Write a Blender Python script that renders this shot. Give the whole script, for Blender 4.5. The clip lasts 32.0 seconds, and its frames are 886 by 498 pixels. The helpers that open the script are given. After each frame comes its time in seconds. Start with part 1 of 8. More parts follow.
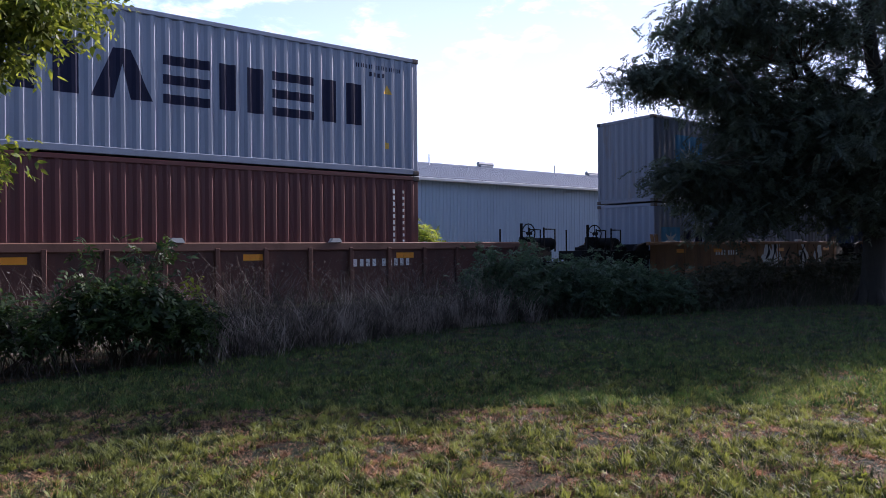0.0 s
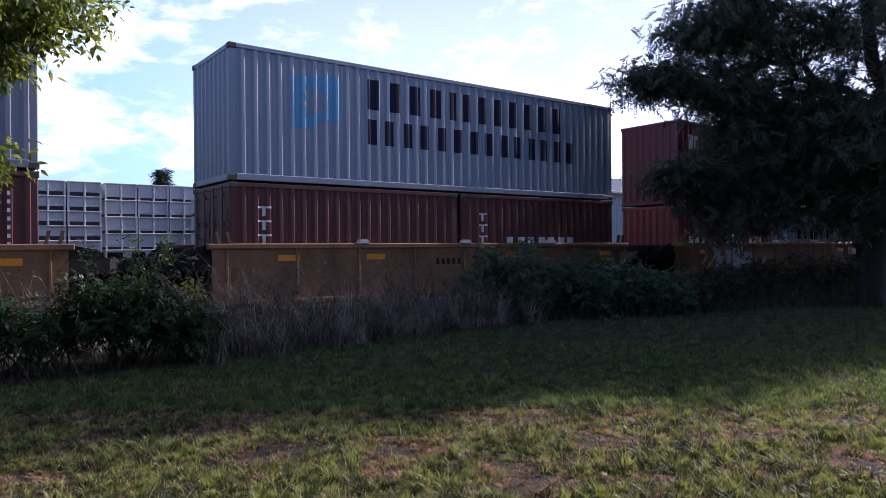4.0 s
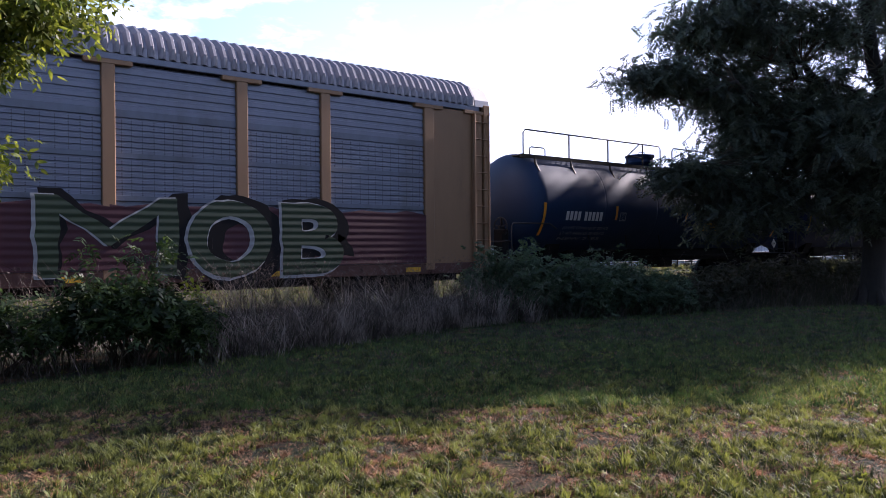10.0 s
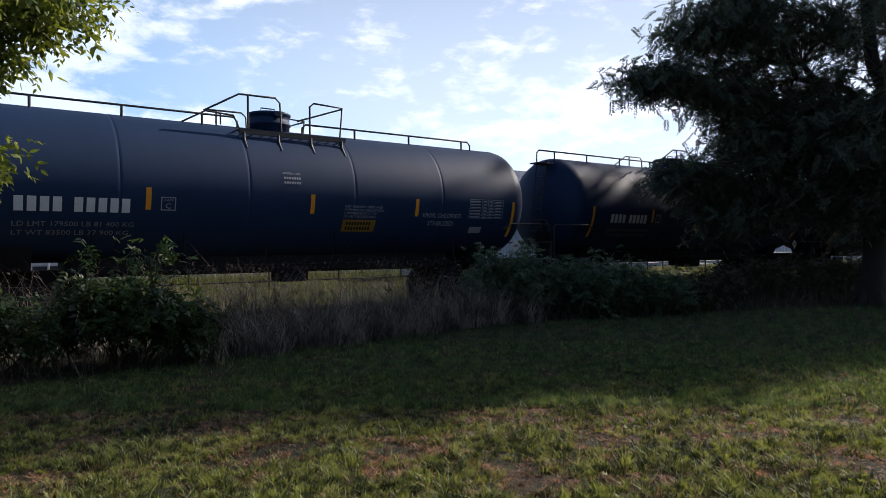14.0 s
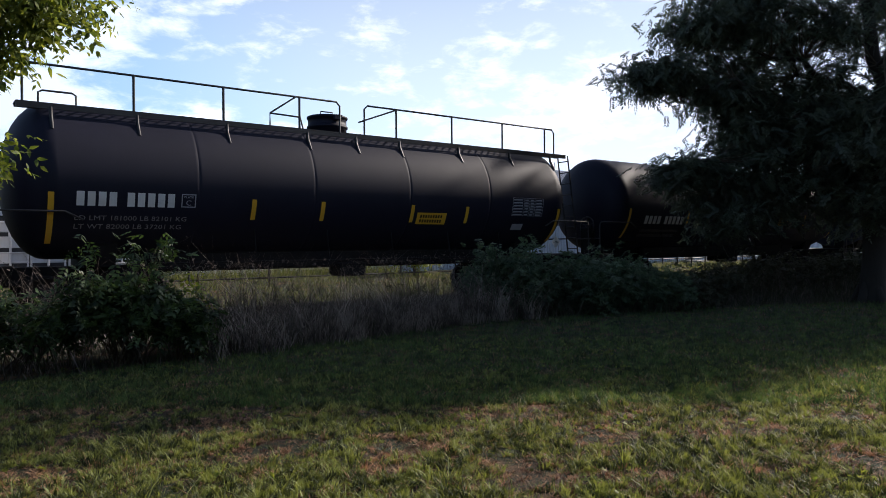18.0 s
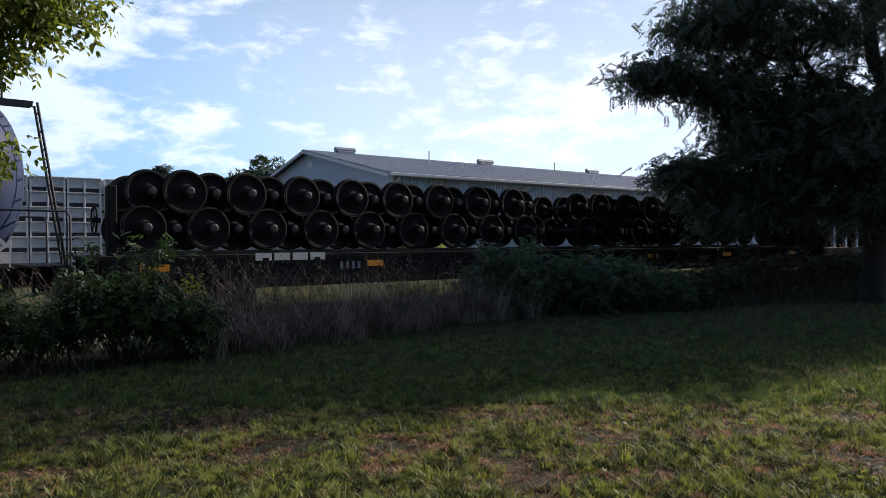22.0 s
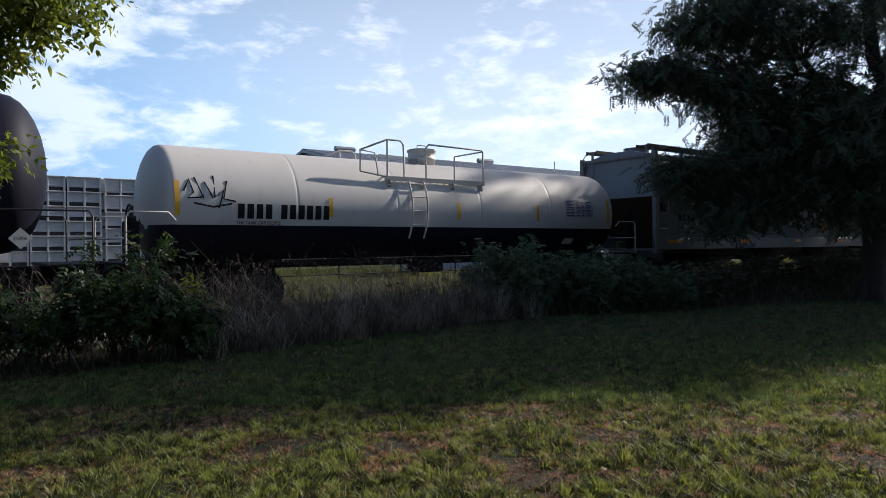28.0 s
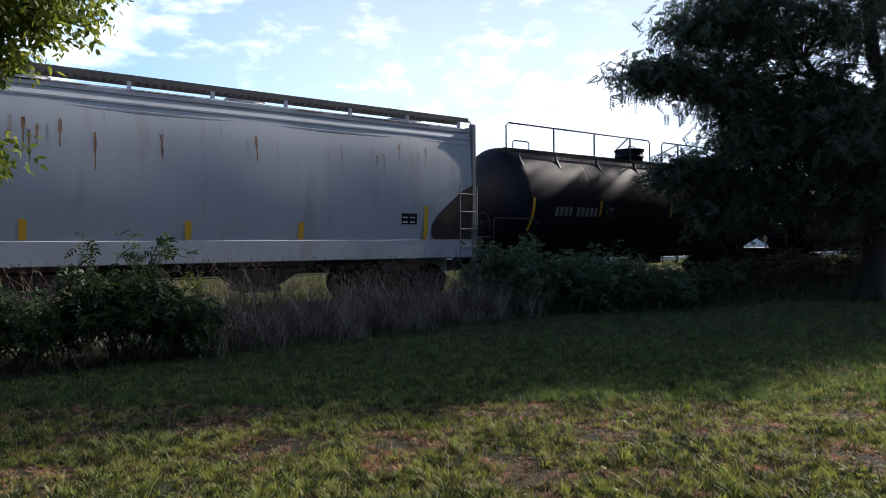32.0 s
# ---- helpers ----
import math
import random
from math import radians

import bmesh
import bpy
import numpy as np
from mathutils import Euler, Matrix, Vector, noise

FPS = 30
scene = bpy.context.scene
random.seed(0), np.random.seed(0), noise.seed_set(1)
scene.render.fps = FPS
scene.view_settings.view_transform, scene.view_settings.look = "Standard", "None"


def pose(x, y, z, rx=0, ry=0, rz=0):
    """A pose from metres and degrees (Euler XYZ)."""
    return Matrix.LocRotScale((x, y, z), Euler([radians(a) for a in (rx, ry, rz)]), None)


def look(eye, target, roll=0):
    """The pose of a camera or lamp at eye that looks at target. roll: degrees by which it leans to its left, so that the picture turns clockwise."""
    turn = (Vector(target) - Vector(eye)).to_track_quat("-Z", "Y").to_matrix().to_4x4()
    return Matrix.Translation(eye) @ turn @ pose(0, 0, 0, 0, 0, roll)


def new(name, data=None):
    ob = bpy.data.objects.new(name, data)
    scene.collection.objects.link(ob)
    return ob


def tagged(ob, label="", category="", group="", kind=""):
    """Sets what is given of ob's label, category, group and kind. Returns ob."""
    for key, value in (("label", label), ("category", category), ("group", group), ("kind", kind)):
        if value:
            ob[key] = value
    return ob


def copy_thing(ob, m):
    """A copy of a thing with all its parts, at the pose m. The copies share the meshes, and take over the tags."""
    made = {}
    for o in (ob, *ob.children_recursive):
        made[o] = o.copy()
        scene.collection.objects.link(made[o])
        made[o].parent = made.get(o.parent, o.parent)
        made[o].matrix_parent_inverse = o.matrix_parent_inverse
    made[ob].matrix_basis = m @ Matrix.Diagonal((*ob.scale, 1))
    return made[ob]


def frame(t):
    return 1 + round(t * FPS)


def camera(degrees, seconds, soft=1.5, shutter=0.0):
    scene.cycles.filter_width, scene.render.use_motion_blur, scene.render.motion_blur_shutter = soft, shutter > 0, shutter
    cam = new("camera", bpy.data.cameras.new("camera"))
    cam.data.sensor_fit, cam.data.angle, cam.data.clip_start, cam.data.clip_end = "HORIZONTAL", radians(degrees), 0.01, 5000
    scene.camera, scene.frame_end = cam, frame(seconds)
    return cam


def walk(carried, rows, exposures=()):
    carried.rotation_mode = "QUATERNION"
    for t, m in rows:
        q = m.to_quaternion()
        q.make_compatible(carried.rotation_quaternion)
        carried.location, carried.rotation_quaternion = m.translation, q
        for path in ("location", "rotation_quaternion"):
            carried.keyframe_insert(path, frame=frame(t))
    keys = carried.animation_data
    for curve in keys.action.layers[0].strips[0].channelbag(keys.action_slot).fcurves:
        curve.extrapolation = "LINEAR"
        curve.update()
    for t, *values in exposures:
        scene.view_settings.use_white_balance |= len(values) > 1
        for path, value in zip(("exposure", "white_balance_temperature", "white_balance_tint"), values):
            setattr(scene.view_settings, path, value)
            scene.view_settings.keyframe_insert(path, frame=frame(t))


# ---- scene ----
cam = camera(64.69, 32.0, 0.6, 0.0)
EYE = (0.0, 0.0, 1.6)


def view(nod):
    """The held camera's pose; nod: degrees by which it tilts up."""
    return Matrix.Translation(EYE) @ pose(0, 0, 0, 0, 0, -36.784) @ pose(0, 0, 0, 89.938 + nod, 0, 0) @ pose(0, 0, 0, 0, 0, -0.479)


walk(cam, [(t, view(nod)) for t, nod in (
    (0, -0.02), (0.5, 0.03), (1, 0.05), (1.5, 0.08), (2, 0.14), (2.5, 0.19), (3, 0.12), (3.5, 0.09), (5.5, -0.02), (6, 0.02),
    (6.5, 0.03), (7, 0.02), (7.5, 0.03), (8, -0.09), (8.5, -0.02), (9, 0.12), (9.5, -0.02), (10, -0.02), (11.5, -0.02), (12, -0.09),
    (12.5, 0.02), (13, 0.05), (14, 0.05), (14.5, -0.09), (16.5, 0.05), (17, -0.09), (17.5, -0.16), (18, -0.24), (18.5, -0.09), (19, -0.16),
    (19.5, -0.09), (20, -0.05), (20.5, -0.02), (21, -0.16), (21.5, -0.24), (22.5, -0.24), (23, -0.16), (23.5, -0.16), (24, -0.24), (24.5, -0.30),
    (25.5, -0.30), (27.5, -0.36), (28, -0.31), (28.5, -0.38), (29, -0.32), (29.5, -0.36), (30, -0.30), (30.5, -0.25), (31, -0.38), (31.5, -0.45),
    (32, -0.38))],
     exposures=[(0.0, 0.7, 5630, 28), (0.6, 0.3, 5700, 24), (1.2, 0.1, 5710, 24), (2.0, 0.85, 5480, 32), (2.6, 0.55, 5530, 32), (3.5, 0.55, 5530, 32), (6.0, 0.9, 5620, 32), (7.0, 0.65, 5620, 30), (8.0, 0.95, 5770, 30),
                (9.0, 1.0, 5770, 30), (10.3, 0.7, 5770, 30), (11.0, 0.1, 6080, 22), (12.0, 0.03, 6180, 19), (13.0, 0.1, 6100, 18), (16.5, 0.3, 6070, 17), (20.0, 0.3, 6070, 16), (23.0, 0.1, 6020, 15),
                (25.5, 0.22, 6070, 14), (28.0, 0.05, 5990, 14), (29.0, 0.1, 5990, 14), (30.0, 0.36, 6010, 15), (31.0, 0.48, 5930, 16), (32.0, 0.45, 5940, 15)])

# ---- daylight ----
SUN_EL, SUN_AZ = radians(30.0), radians(92.0)      # azimuth from +Y towards +X
world = bpy.data.worlds.new("daylight")
scene.world = world
world.use_nodes = True
wn, wl = world.node_tree.nodes, world.node_tree.links
wn.clear()


def wnode(kind, **kw):
    n = wn.new(kind)
    for k, val in kw.items():
        n.inputs[k].default_value = val
    return n


sky = wn.new("ShaderNodeTexSky")
sky.sky_type, sky.sun_disc = "NISHITA", False
sky.sun_elevation, sky.sun_rotation = SUN_EL, SUN_AZ
sky.air_density, sky.dust_density, sky.ozone_density = 1.0, 1.6, 1.5
tc = wn.new("ShaderNodeTexCoord")
split = wn.new("ShaderNodeSeparateXYZ")
haze = wn.new("ShaderNodeMapRange")                 # thin haze that thickens towards the horizon
haze.interpolation_type = "SMOOTHSTEP"
for k, val in (("From Min", 0.72), ("From Max", -0.05), ("To Min", 0.0), ("To Max", 0.88)):
    haze.inputs[k].default_value = val
veil = wn.new("ShaderNodeMix")
veil.data_type = "RGBA"
veil.inputs["B"].default_value = (10.3, 13.2, 16.2, 1)
stretch = wn.new("ShaderNodeMapping")
stretch.inputs["Scale"].default_value = (1.0, 1.0, 2.4)
stretch.inputs["Rotation"].default_value = (0.0, 0.0, radians(20))
clouds = wnode("ShaderNodeTexNoise", Scale=13.0, Detail=10.0, Roughness=0.6, Distortion=0.2)
banks = wnode("ShaderNodeTexNoise", Scale=1.9, Detail=3.0, Roughness=0.5)
add = wn.new("ShaderNodeMath")
add.operation = "ADD"
ramp = wn.new("ShaderNodeMapRange")
ramp.interpolation_type = "SMOOTHSTEP"
for k, val in (("From Min", 1.0), ("From Max", 1.25), ("To Min", 0.0), ("To Max", 0.62)):
    ramp.inputs[k].default_value = val
cover = wn.new("ShaderNodeMix")
cover.data_type = "RGBA"
cover.inputs["B"].default_value = (17.2, 17.5, 18.0, 1)
back = wnode("ShaderNodeBackground", Strength=0.07)
out = wn.new("ShaderNodeOutputWorld")
wl.new(tc.outputs["Generated"], split.inputs["Vector"])
wl.new(split.outputs["Z"], haze.inputs["Value"])
sunward = wn.new("ShaderNodeVectorMath")            # haze and cloud are bright on the sun's half of the sky
sunward.operation = "DOT_PRODUCT"
sunward.inputs[1].default_value = (math.sin(SUN_AZ) * math.cos(SUN_EL), math.cos(SUN_AZ) * math.cos(SUN_EL), math.sin(SUN_EL))
glow = wn.new("ShaderNodeMapRange")
glow.interpolation_type = "SMOOTHSTEP"
for k, val in (("From Min", -0.45), ("From Max", 0.40), ("To Min", 0.08), ("To Max", 1.0)):
    glow.inputs[k].default_value = val
thin, lit = wn.new("ShaderNodeMath"), wn.new("ShaderNodeMath")
thin.operation = lit.operation = "MULTIPLY"
wl.new(tc.outputs["Generated"], sunward.inputs[0])
wl.new(sunward.outputs["Value"], glow.inputs["Value"])
wl.new(haze.outputs["Result"], thin.inputs[0])
wl.new(glow.outputs["Result"], thin.inputs[1])
wl.new(ramp.outputs["Result"], lit.inputs[0])
wl.new(glow.outputs["Result"], lit.inputs[1])
wl.new(thin.outputs[0], veil.inputs["Factor"])
pale = wn.new("ShaderNodeMapRange")                 # the haze whitens towards the sun
pale.interpolation_type = "SMOOTHSTEP"
for k, val in (("From Min", 0.15), ("From Max", 0.62), ("To Min", 0.0), ("To Max", 1.0)):
    pale.inputs[k].default_value = val
hue = wn.new("ShaderNodeMix")
hue.data_type = "RGBA"
hue.inputs["A"].default_value, hue.inputs["B"].default_value = (7.0, 11.5, 16.5, 1), (12.6, 15.0, 17.6, 1)
wl.new(sunward.outputs["Value"], pale.inputs["Value"])
wl.new(pale.outputs["Result"], hue.inputs["Factor"])
wl.new(hue.outputs["Result"], veil.inputs["B"])
wl.new(sky.outputs["Color"], veil.inputs["A"])
wl.new(tc.outputs["Generated"], stretch.inputs["Vector"])
wl.new(stretch.outputs["Vector"], clouds.inputs["Vector"])
wl.new(stretch.outputs["Vector"], banks.inputs["Vector"])
wl.new(clouds.outputs["Fac"], add.inputs[0])
wl.new(banks.outputs["Fac"], add.inputs[1])
wl.new(add.outputs[0], ramp.inputs["Value"])
bank = wn.new("ShaderNodeMapRange")                 # the clouds lie in banks low in the sky
bank.interpolation_type = "SMOOTHSTEP"
for k, val in (("From Min", 0.38), ("From Max", 0.70), ("To Min", 1.0), ("To Max", 0.15)):
    bank.inputs[k].default_value = val
low = wn.new("ShaderNodeMath")
low.operation = "MULTIPLY"
wl.new(split.outputs["Z"], bank.inputs["Value"])
wl.new(lit.outputs[0], low.inputs[0])
wl.new(bank.outputs["Result"], low.inputs[1])
wl.new(low.outputs[0], cover.inputs["Factor"])
wl.new(veil.outputs["Result"], cover.inputs["A"])
wl.new(cover.outputs["Result"], back.inputs["Color"])
wl.new(back.outputs["Background"], out.inputs["Surface"])

sun_data = bpy.data.lights.new("sun", "SUN")
sun_data.energy, sun_data.angle, sun_data.color = 5.0, radians(0.6), (1.0, 0.89, 0.72)
sun = new("sun", sun_data)
to_sun = Vector((math.sin(SUN_AZ) * math.cos(SUN_EL), math.cos(SUN_AZ) * math.cos(SUN_EL), math.sin(SUN_EL)))
sun.matrix_world = look(to_sun * 60, (0, 0, 0))


# ---- materials ----
def mat(name, col, rough=0.6, metal=0.0, var=0.2, scale=4.0, bump=0.08, col2=None, stain=0.5, stain_scale=0.7, streak=1.0, fine=60.0, island=0.0, spec=0.5):
    """A surface with grain and wear at two scales. streak below 1 draws the stains out downwards."""
    m = bpy.data.materials.new(name)
    m.use_nodes = True
    n, l = m.node_tree.nodes, m.node_tree.links
    b = n["Principled BSDF"]
    b.inputs["Roughness"].default_value, b.inputs["Metallic"].default_value = rough, metal
    b.inputs["Specular IOR Level"].default_value = spec
    t = n.new("ShaderNodeTexCoord")
    mp = n.new("ShaderNodeMapping")
    mp.inputs["Scale"].default_value = (1, 1, streak)
    l.new(t.outputs["Object"], mp.inputs["Vector"])
    n1 = n.new("ShaderNodeTexNoise")
    n1.inputs["Scale"].default_value, n1.inputs["Detail"].default_value = scale, 6
    l.new(mp.outputs["Vector"], n1.inputs["Vector"])
    n2 = n.new("ShaderNodeTexNoise")
    n2.inputs["Scale"].default_value, n2.inputs["Detail"].default_value, n2.inputs["Roughness"].default_value = stain_scale, 8, 0.68
    l.new(mp.outputs["Vector"], n2.inputs["Vector"])
    n3 = n.new("ShaderNodeTexNoise")
    n3.inputs["Scale"].default_value, n3.inputs["Detail"].default_value = fine, 3
    l.new(t.outputs["Object"], n3.inputs["Vector"])
    mix1 = n.new("ShaderNodeMix")
    mix1.data_type = "RGBA"
    mix1.inputs["A"].default_value = (*[c * (1 - var) for c in col], 1)
    mix1.inputs["B"].default_value = (*[min(1, c * (1 + var)) for c in col], 1)
    l.new(n1.outputs["Fac"], mix1.inputs["Factor"])
    last = mix1.outputs["Result"]
    if col2:
        r = n.new("ShaderNodeMapRange")
        r.inputs["From Min"].default_value, r.inputs["From Max"].default_value = 1 - stain, 1 - stain + 0.22
        l.new(n2.outputs["Fac"], r.inputs["Value"])
        mix2 = n.new("ShaderNodeMix")
        mix2.data_type = "RGBA"
        mix2.inputs["B"].default_value = (*col2, 1)
        l.new(r.outputs["Result"], mix2.inputs["Factor"])
        l.new(last, mix2.inputs["A"])
        last = mix2.outputs["Result"]
    if island:
        g = n.new("ShaderNodeNewGeometry")
        hs = n.new("ShaderNodeHueSaturation")
        mr = n.new("ShaderNodeMapRange")
        mr.inputs["To Min"].default_value, mr.inputs["To Max"].default_value = 1 - island, 1 + island
        l.new(g.outputs["Random Per Island"], mr.inputs["Value"])
        l.new(mr.outputs["Result"], hs.inputs["Value"])
        l.new(last, hs.inputs["Color"])
        last = hs.outputs["Color"]
    l.new(last, b.inputs["Base Color"])
    rr = n.new("ShaderNodeMapRange")
    rr.inputs["To Min"].default_value, rr.inputs["To Max"].default_value = max(0.05, rough - 0.1), min(1, rough + 0.12)
    l.new(n2.outputs["Fac"], rr.inputs["Value"])
    l.new(rr.outputs["Result"], b.inputs["Roughness"])
    if bump:
        bm_ = n.new("ShaderNodeBump")
        bm_.inputs["Strength"].default_value, bm_.inputs["Distance"].default_value = bump, 0.01
        l.new(n3.outputs["Fac"], bm_.inputs["Height"])
        l.new(bm_.outputs["Normal"], b.inputs["Normal"])
    return m


def leaf_mat(name, col, col2, through_light=0.45, rough=0.5, clump=0.0):
    """Thin foliage: diffuse and translucent, each blade or leaf of its own tone, and clumps of one tone, clump to the metre."""
    m = bpy.data.materials.new(name)
    m.use_nodes = True
    n, l = m.node_tree.nodes, m.node_tree.links
    b = n["Principled BSDF"]
    g = n.new("ShaderNodeNewGeometry")
    mix = n.new("ShaderNodeMix")
    mix.data_type = "RGBA"
    mix.inputs["A"].default_value, mix.inputs["B"].default_value = (*col, 1), (*col2, 1)
    l.new(g.outputs["Random Per Island"], mix.inputs["Factor"])
    if clump:
        t = n.new("ShaderNodeTexCoord")
        nz = n.new("ShaderNodeTexNoise")
        nz.inputs["Scale"].default_value, nz.inputs["Detail"].default_value = clump, 3
        l.new(t.outputs["Object"], nz.inputs["Vector"])
        r = n.new("ShaderNodeMapRange")
        for k, val in (("From Min", 0.44), ("From Max", 0.58)):
            r.inputs[k].default_value = val
        l.new(nz.outputs["Fac"], r.inputs["Value"])
        both = n.new("ShaderNodeMix")
        both.inputs["Factor"].default_value = 0.78
        l.new(g.outputs["Random Per Island"], both.inputs["A"])
        l.new(r.outputs["Result"], both.inputs["B"])
        l.new(both.outputs["Result"], mix.inputs["Factor"])
    l.new(mix.outputs["Result"], b.inputs["Base Color"])
    b.inputs["Roughness"].default_value = rough
    tr = n.new("ShaderNodeBsdfTranslucent")
    hs = n.new("ShaderNodeHueSaturation")
    hs.inputs["Hue"].default_value, hs.inputs["Saturation"].default_value, hs.inputs["Value"].default_value = 0.48, 1.15, 1.7
    l.new(mix.outputs["Result"], hs.inputs["Color"])
    l.new(hs.outputs["Color"], tr.inputs["Color"])
    sh = n.new("ShaderNodeMixShader")
    sh.inputs["Fac"].default_value = through_light
    l.new(b.outputs["BSDF"], sh.inputs[1])
    l.new(tr.outputs["BSDF"], sh.inputs[2])
    l.new(sh.outputs["Shader"], n["Material Output"].inputs["Surface"])
    return m


M_grey = mat("container_grey_paint", (0.25, 0.285, 0.365), 0.5, 0, 0.14, 3, 0.05, (0.28, 0.22, 0.2), 0.38, 1.6, 0.18)
M_grey_worn = mat("container_grey_worn_paint", (0.23, 0.25, 0.305), 0.5, 0, 0.2, 3, 0.06, (0.22, 0.15, 0.10), 0.43, 1.8, 0.16)
M_bluegrey = mat("container_bluegrey_paint", (0.25, 0.30, 0.385), 0.45, 0, 0.12, 3, 0.05, (0.24, 0.2, 0.18), 0.38, 1.6, 0.18)
M_red = mat("container_maroon_paint", (0.15, 0.014, 0.022), 0.4, 0, 0.12, 3, 0.05, (0.12, 0.03, 0.025), 0.4, 1.5, 0.18)
M_orange = mat("container_red_paint", (0.27, 0.037, 0.025), 0.42, 0, 0.14, 3, 0.05, (0.2, 0.06, 0.04), 0.42, 1.5, 0.18)
M_brown = mat("container_brown_paint", (0.10, 0.026, 0.025), 0.5, 0, 0.18, 3, 0.06, (0.07, 0.035, 0.025), 0.45, 1.5, 0.18)
M_blue = mat("container_blue_paint", (0.012, 0.026, 0.09), 0.42, 0, 0.12, 3, 0.05, (0.05, 0.04, 0.05), 0.4, 1.5, 0.18)
M_navy = mat("navy_lettering_paint", (0.016, 0.018, 0.045), 0.7, 0, 0.1, 6, 0.03, spec=0.2)
M_sky = mat("sky_blue_paint", (0.10, 0.33, 0.56), 0.45, 0, 0.08, 6, 0.03)
M_white = mat("white_lettering_paint", (0.72, 0.72, 0.70), 0.5, 0, 0.08, 6, 0.03, (0.45, 0.43, 0.4), 0.4, 3.0)
M_blackpaint = mat("black_lettering_paint", (0.012, 0.012, 0.015), 0.7, 0, 0.1, 6, 0.03, spec=0.2)
M_yellow = mat("reflector_yellow", (0.75, 0.42, 0.03), 0.4, 0, 0.08, 8, 0.03, (0.4, 0.25, 0.08), 0.35, 4)
M_orangetag = mat("reflector_orange", (0.85, 0.33, 0.02), 0.4, 0, 0.08, 8, 0.03)
M_sill = mat("well_car_yellow_paint", (0.23, 0.118, 0.05), 0.7, 0, 0.25, 3, 0.08, (0.075, 0.042, 0.028), 0.5, 1.2, 0.35)
M_sillbrown = mat("well_car_brown_paint", (0.09, 0.036, 0.026), 0.7, 0, 0.25, 3, 0.1, (0.04, 0.024, 0.02), 0.48, 1.2, 0.35)
M_chord = mat("well_car_worn_tan_chord_paint", (0.17, 0.085, 0.06), 0.65, 0, 0.2, 3, 0.08, (0.10, 0.05, 0.035), 0.45, 1.2, 0.5)
M_frame = mat("underframe_black_steel", (0.012, 0.0115, 0.012), 0.8, 0, 0.3, 5, 0.15, (0.035, 0.024, 0.018), 0.45, 2.0, spec=0.2)
M_casting = mat("corner_casting_steel", (0.09, 0.075, 0.07), 0.6, 0, 0.25, 8, 0.1, (0.1, 0.05, 0.03), 0.5, 4)
M_wheel = mat("wheel_steel_dark", (0.013, 0.011, 0.011), 0.8, 0.0, 0.3, 6, 0.15, (0.026, 0.016, 0.012), 0.5, 3, spec=0.25)
M_tread = mat("wheel_tread_worn_steel", (0.08, 0.07, 0.07), 0.55, 0.5, 0.2, 8, 0.03)
M_tank = {
    "blue": mat("tank_blue_black_paint", (0.013, 0.034, 0.084), 0.58, 0, 0.15, 2, 0.03, (0.022, 0.043, 0.078), 0.42, 0.8, 0.3, spec=0.26),
    "grey": mat("tank_dark_grey_paint", (0.034, 0.047, 0.098), 0.58, 0, 0.15, 2, 0.03, (0.044, 0.053, 0.092), 0.42, 0.8, 0.3, spec=0.26),
    "black": mat("tank_black_paint", (0.010, 0.0105, 0.023), 0.58, 0, 0.2, 2, 0.03, (0.019, 0.019, 0.031), 0.42, 0.8, 0.3, spec=0.26),
    "white": mat("tank_white_paint", (0.66, 0.63, 0.60), 0.45, 0, 0.06, 2, 0.03, (0.45, 0.38, 0.31), 0.40, 0.9, 0.25),
}
M_rail_black = mat("handrail_black_paint", (0.02, 0.02, 0.022), 0.5, 0, 0.2, 8, 0.05)
M_rail_white = mat("handrail_white_paint", (0.6, 0.58, 0.55), 0.5, 0, 0.12, 8, 0.05, (0.35, 0.22, 0.14), 0.4, 4)
M_galv = mat("galvanised_panel", (0.20, 0.22, 0.28), 0.5, 0.2, 0.18, 5, 0.05, (0.17, 0.175, 0.2), 0.46, 1.0, 0.5)
M_band = mat("galvanised_band_dull", (0.16, 0.18, 0.225), 0.55, 0.2, 0.2, 5, 0.05, (0.11, 0.115, 0.13), 0.48, 1.0, 0.5)
M_galv_roof = mat("galvanised_roof", (0.30, 0.295, 0.33), 0.45, 0.3, 0.15, 5, 0.04, (0.22, 0.21, 0.22), 0.45, 1.0)
M_rackyellow = mat("autorack_yellow_paint", (0.29, 0.168, 0.085), 0.55, 0, 0.15, 4, 0.06, (0.19, 0.12, 0.07), 0.42, 1.5, 0.3)
M_rackbrown = mat("autorack_brown_sill_paint", (0.10, 0.04, 0.03), 0.6, 0, 0.2, 4, 0.08)
M_sprayred = mat("spray_paint_dark_red", (0.062, 0.014, 0.022), 0.6, 0, 0.2, 5, 0.03)
M_spraygreen = mat("spray_paint_green", (0.020, 0.040, 0.017), 0.5, 0, 0.25, 4, 0.03)
M_sprayblack = mat("spray_paint_black", (0.008, 0.008, 0.010), 0.7, 0, 0.2, 5, 0.03, spec=0.2)
M_spraywhite = mat("spray_paint_white", (0.55, 0.55, 0.54), 0.5, 0, 0.15, 5, 0.03)
M_spraychalk = mat("spray_paint_greyed_white", (0.34, 0.35, 0.36), 0.6, 0, 0.3, 5, 0.03, (0.12, 0.13, 0.13), 0.42, 3)
M_sprayviolet = mat("spray_paint_violet", (0.12, 0.06, 0.18), 0.5, 0, 0.2, 5, 0.03)


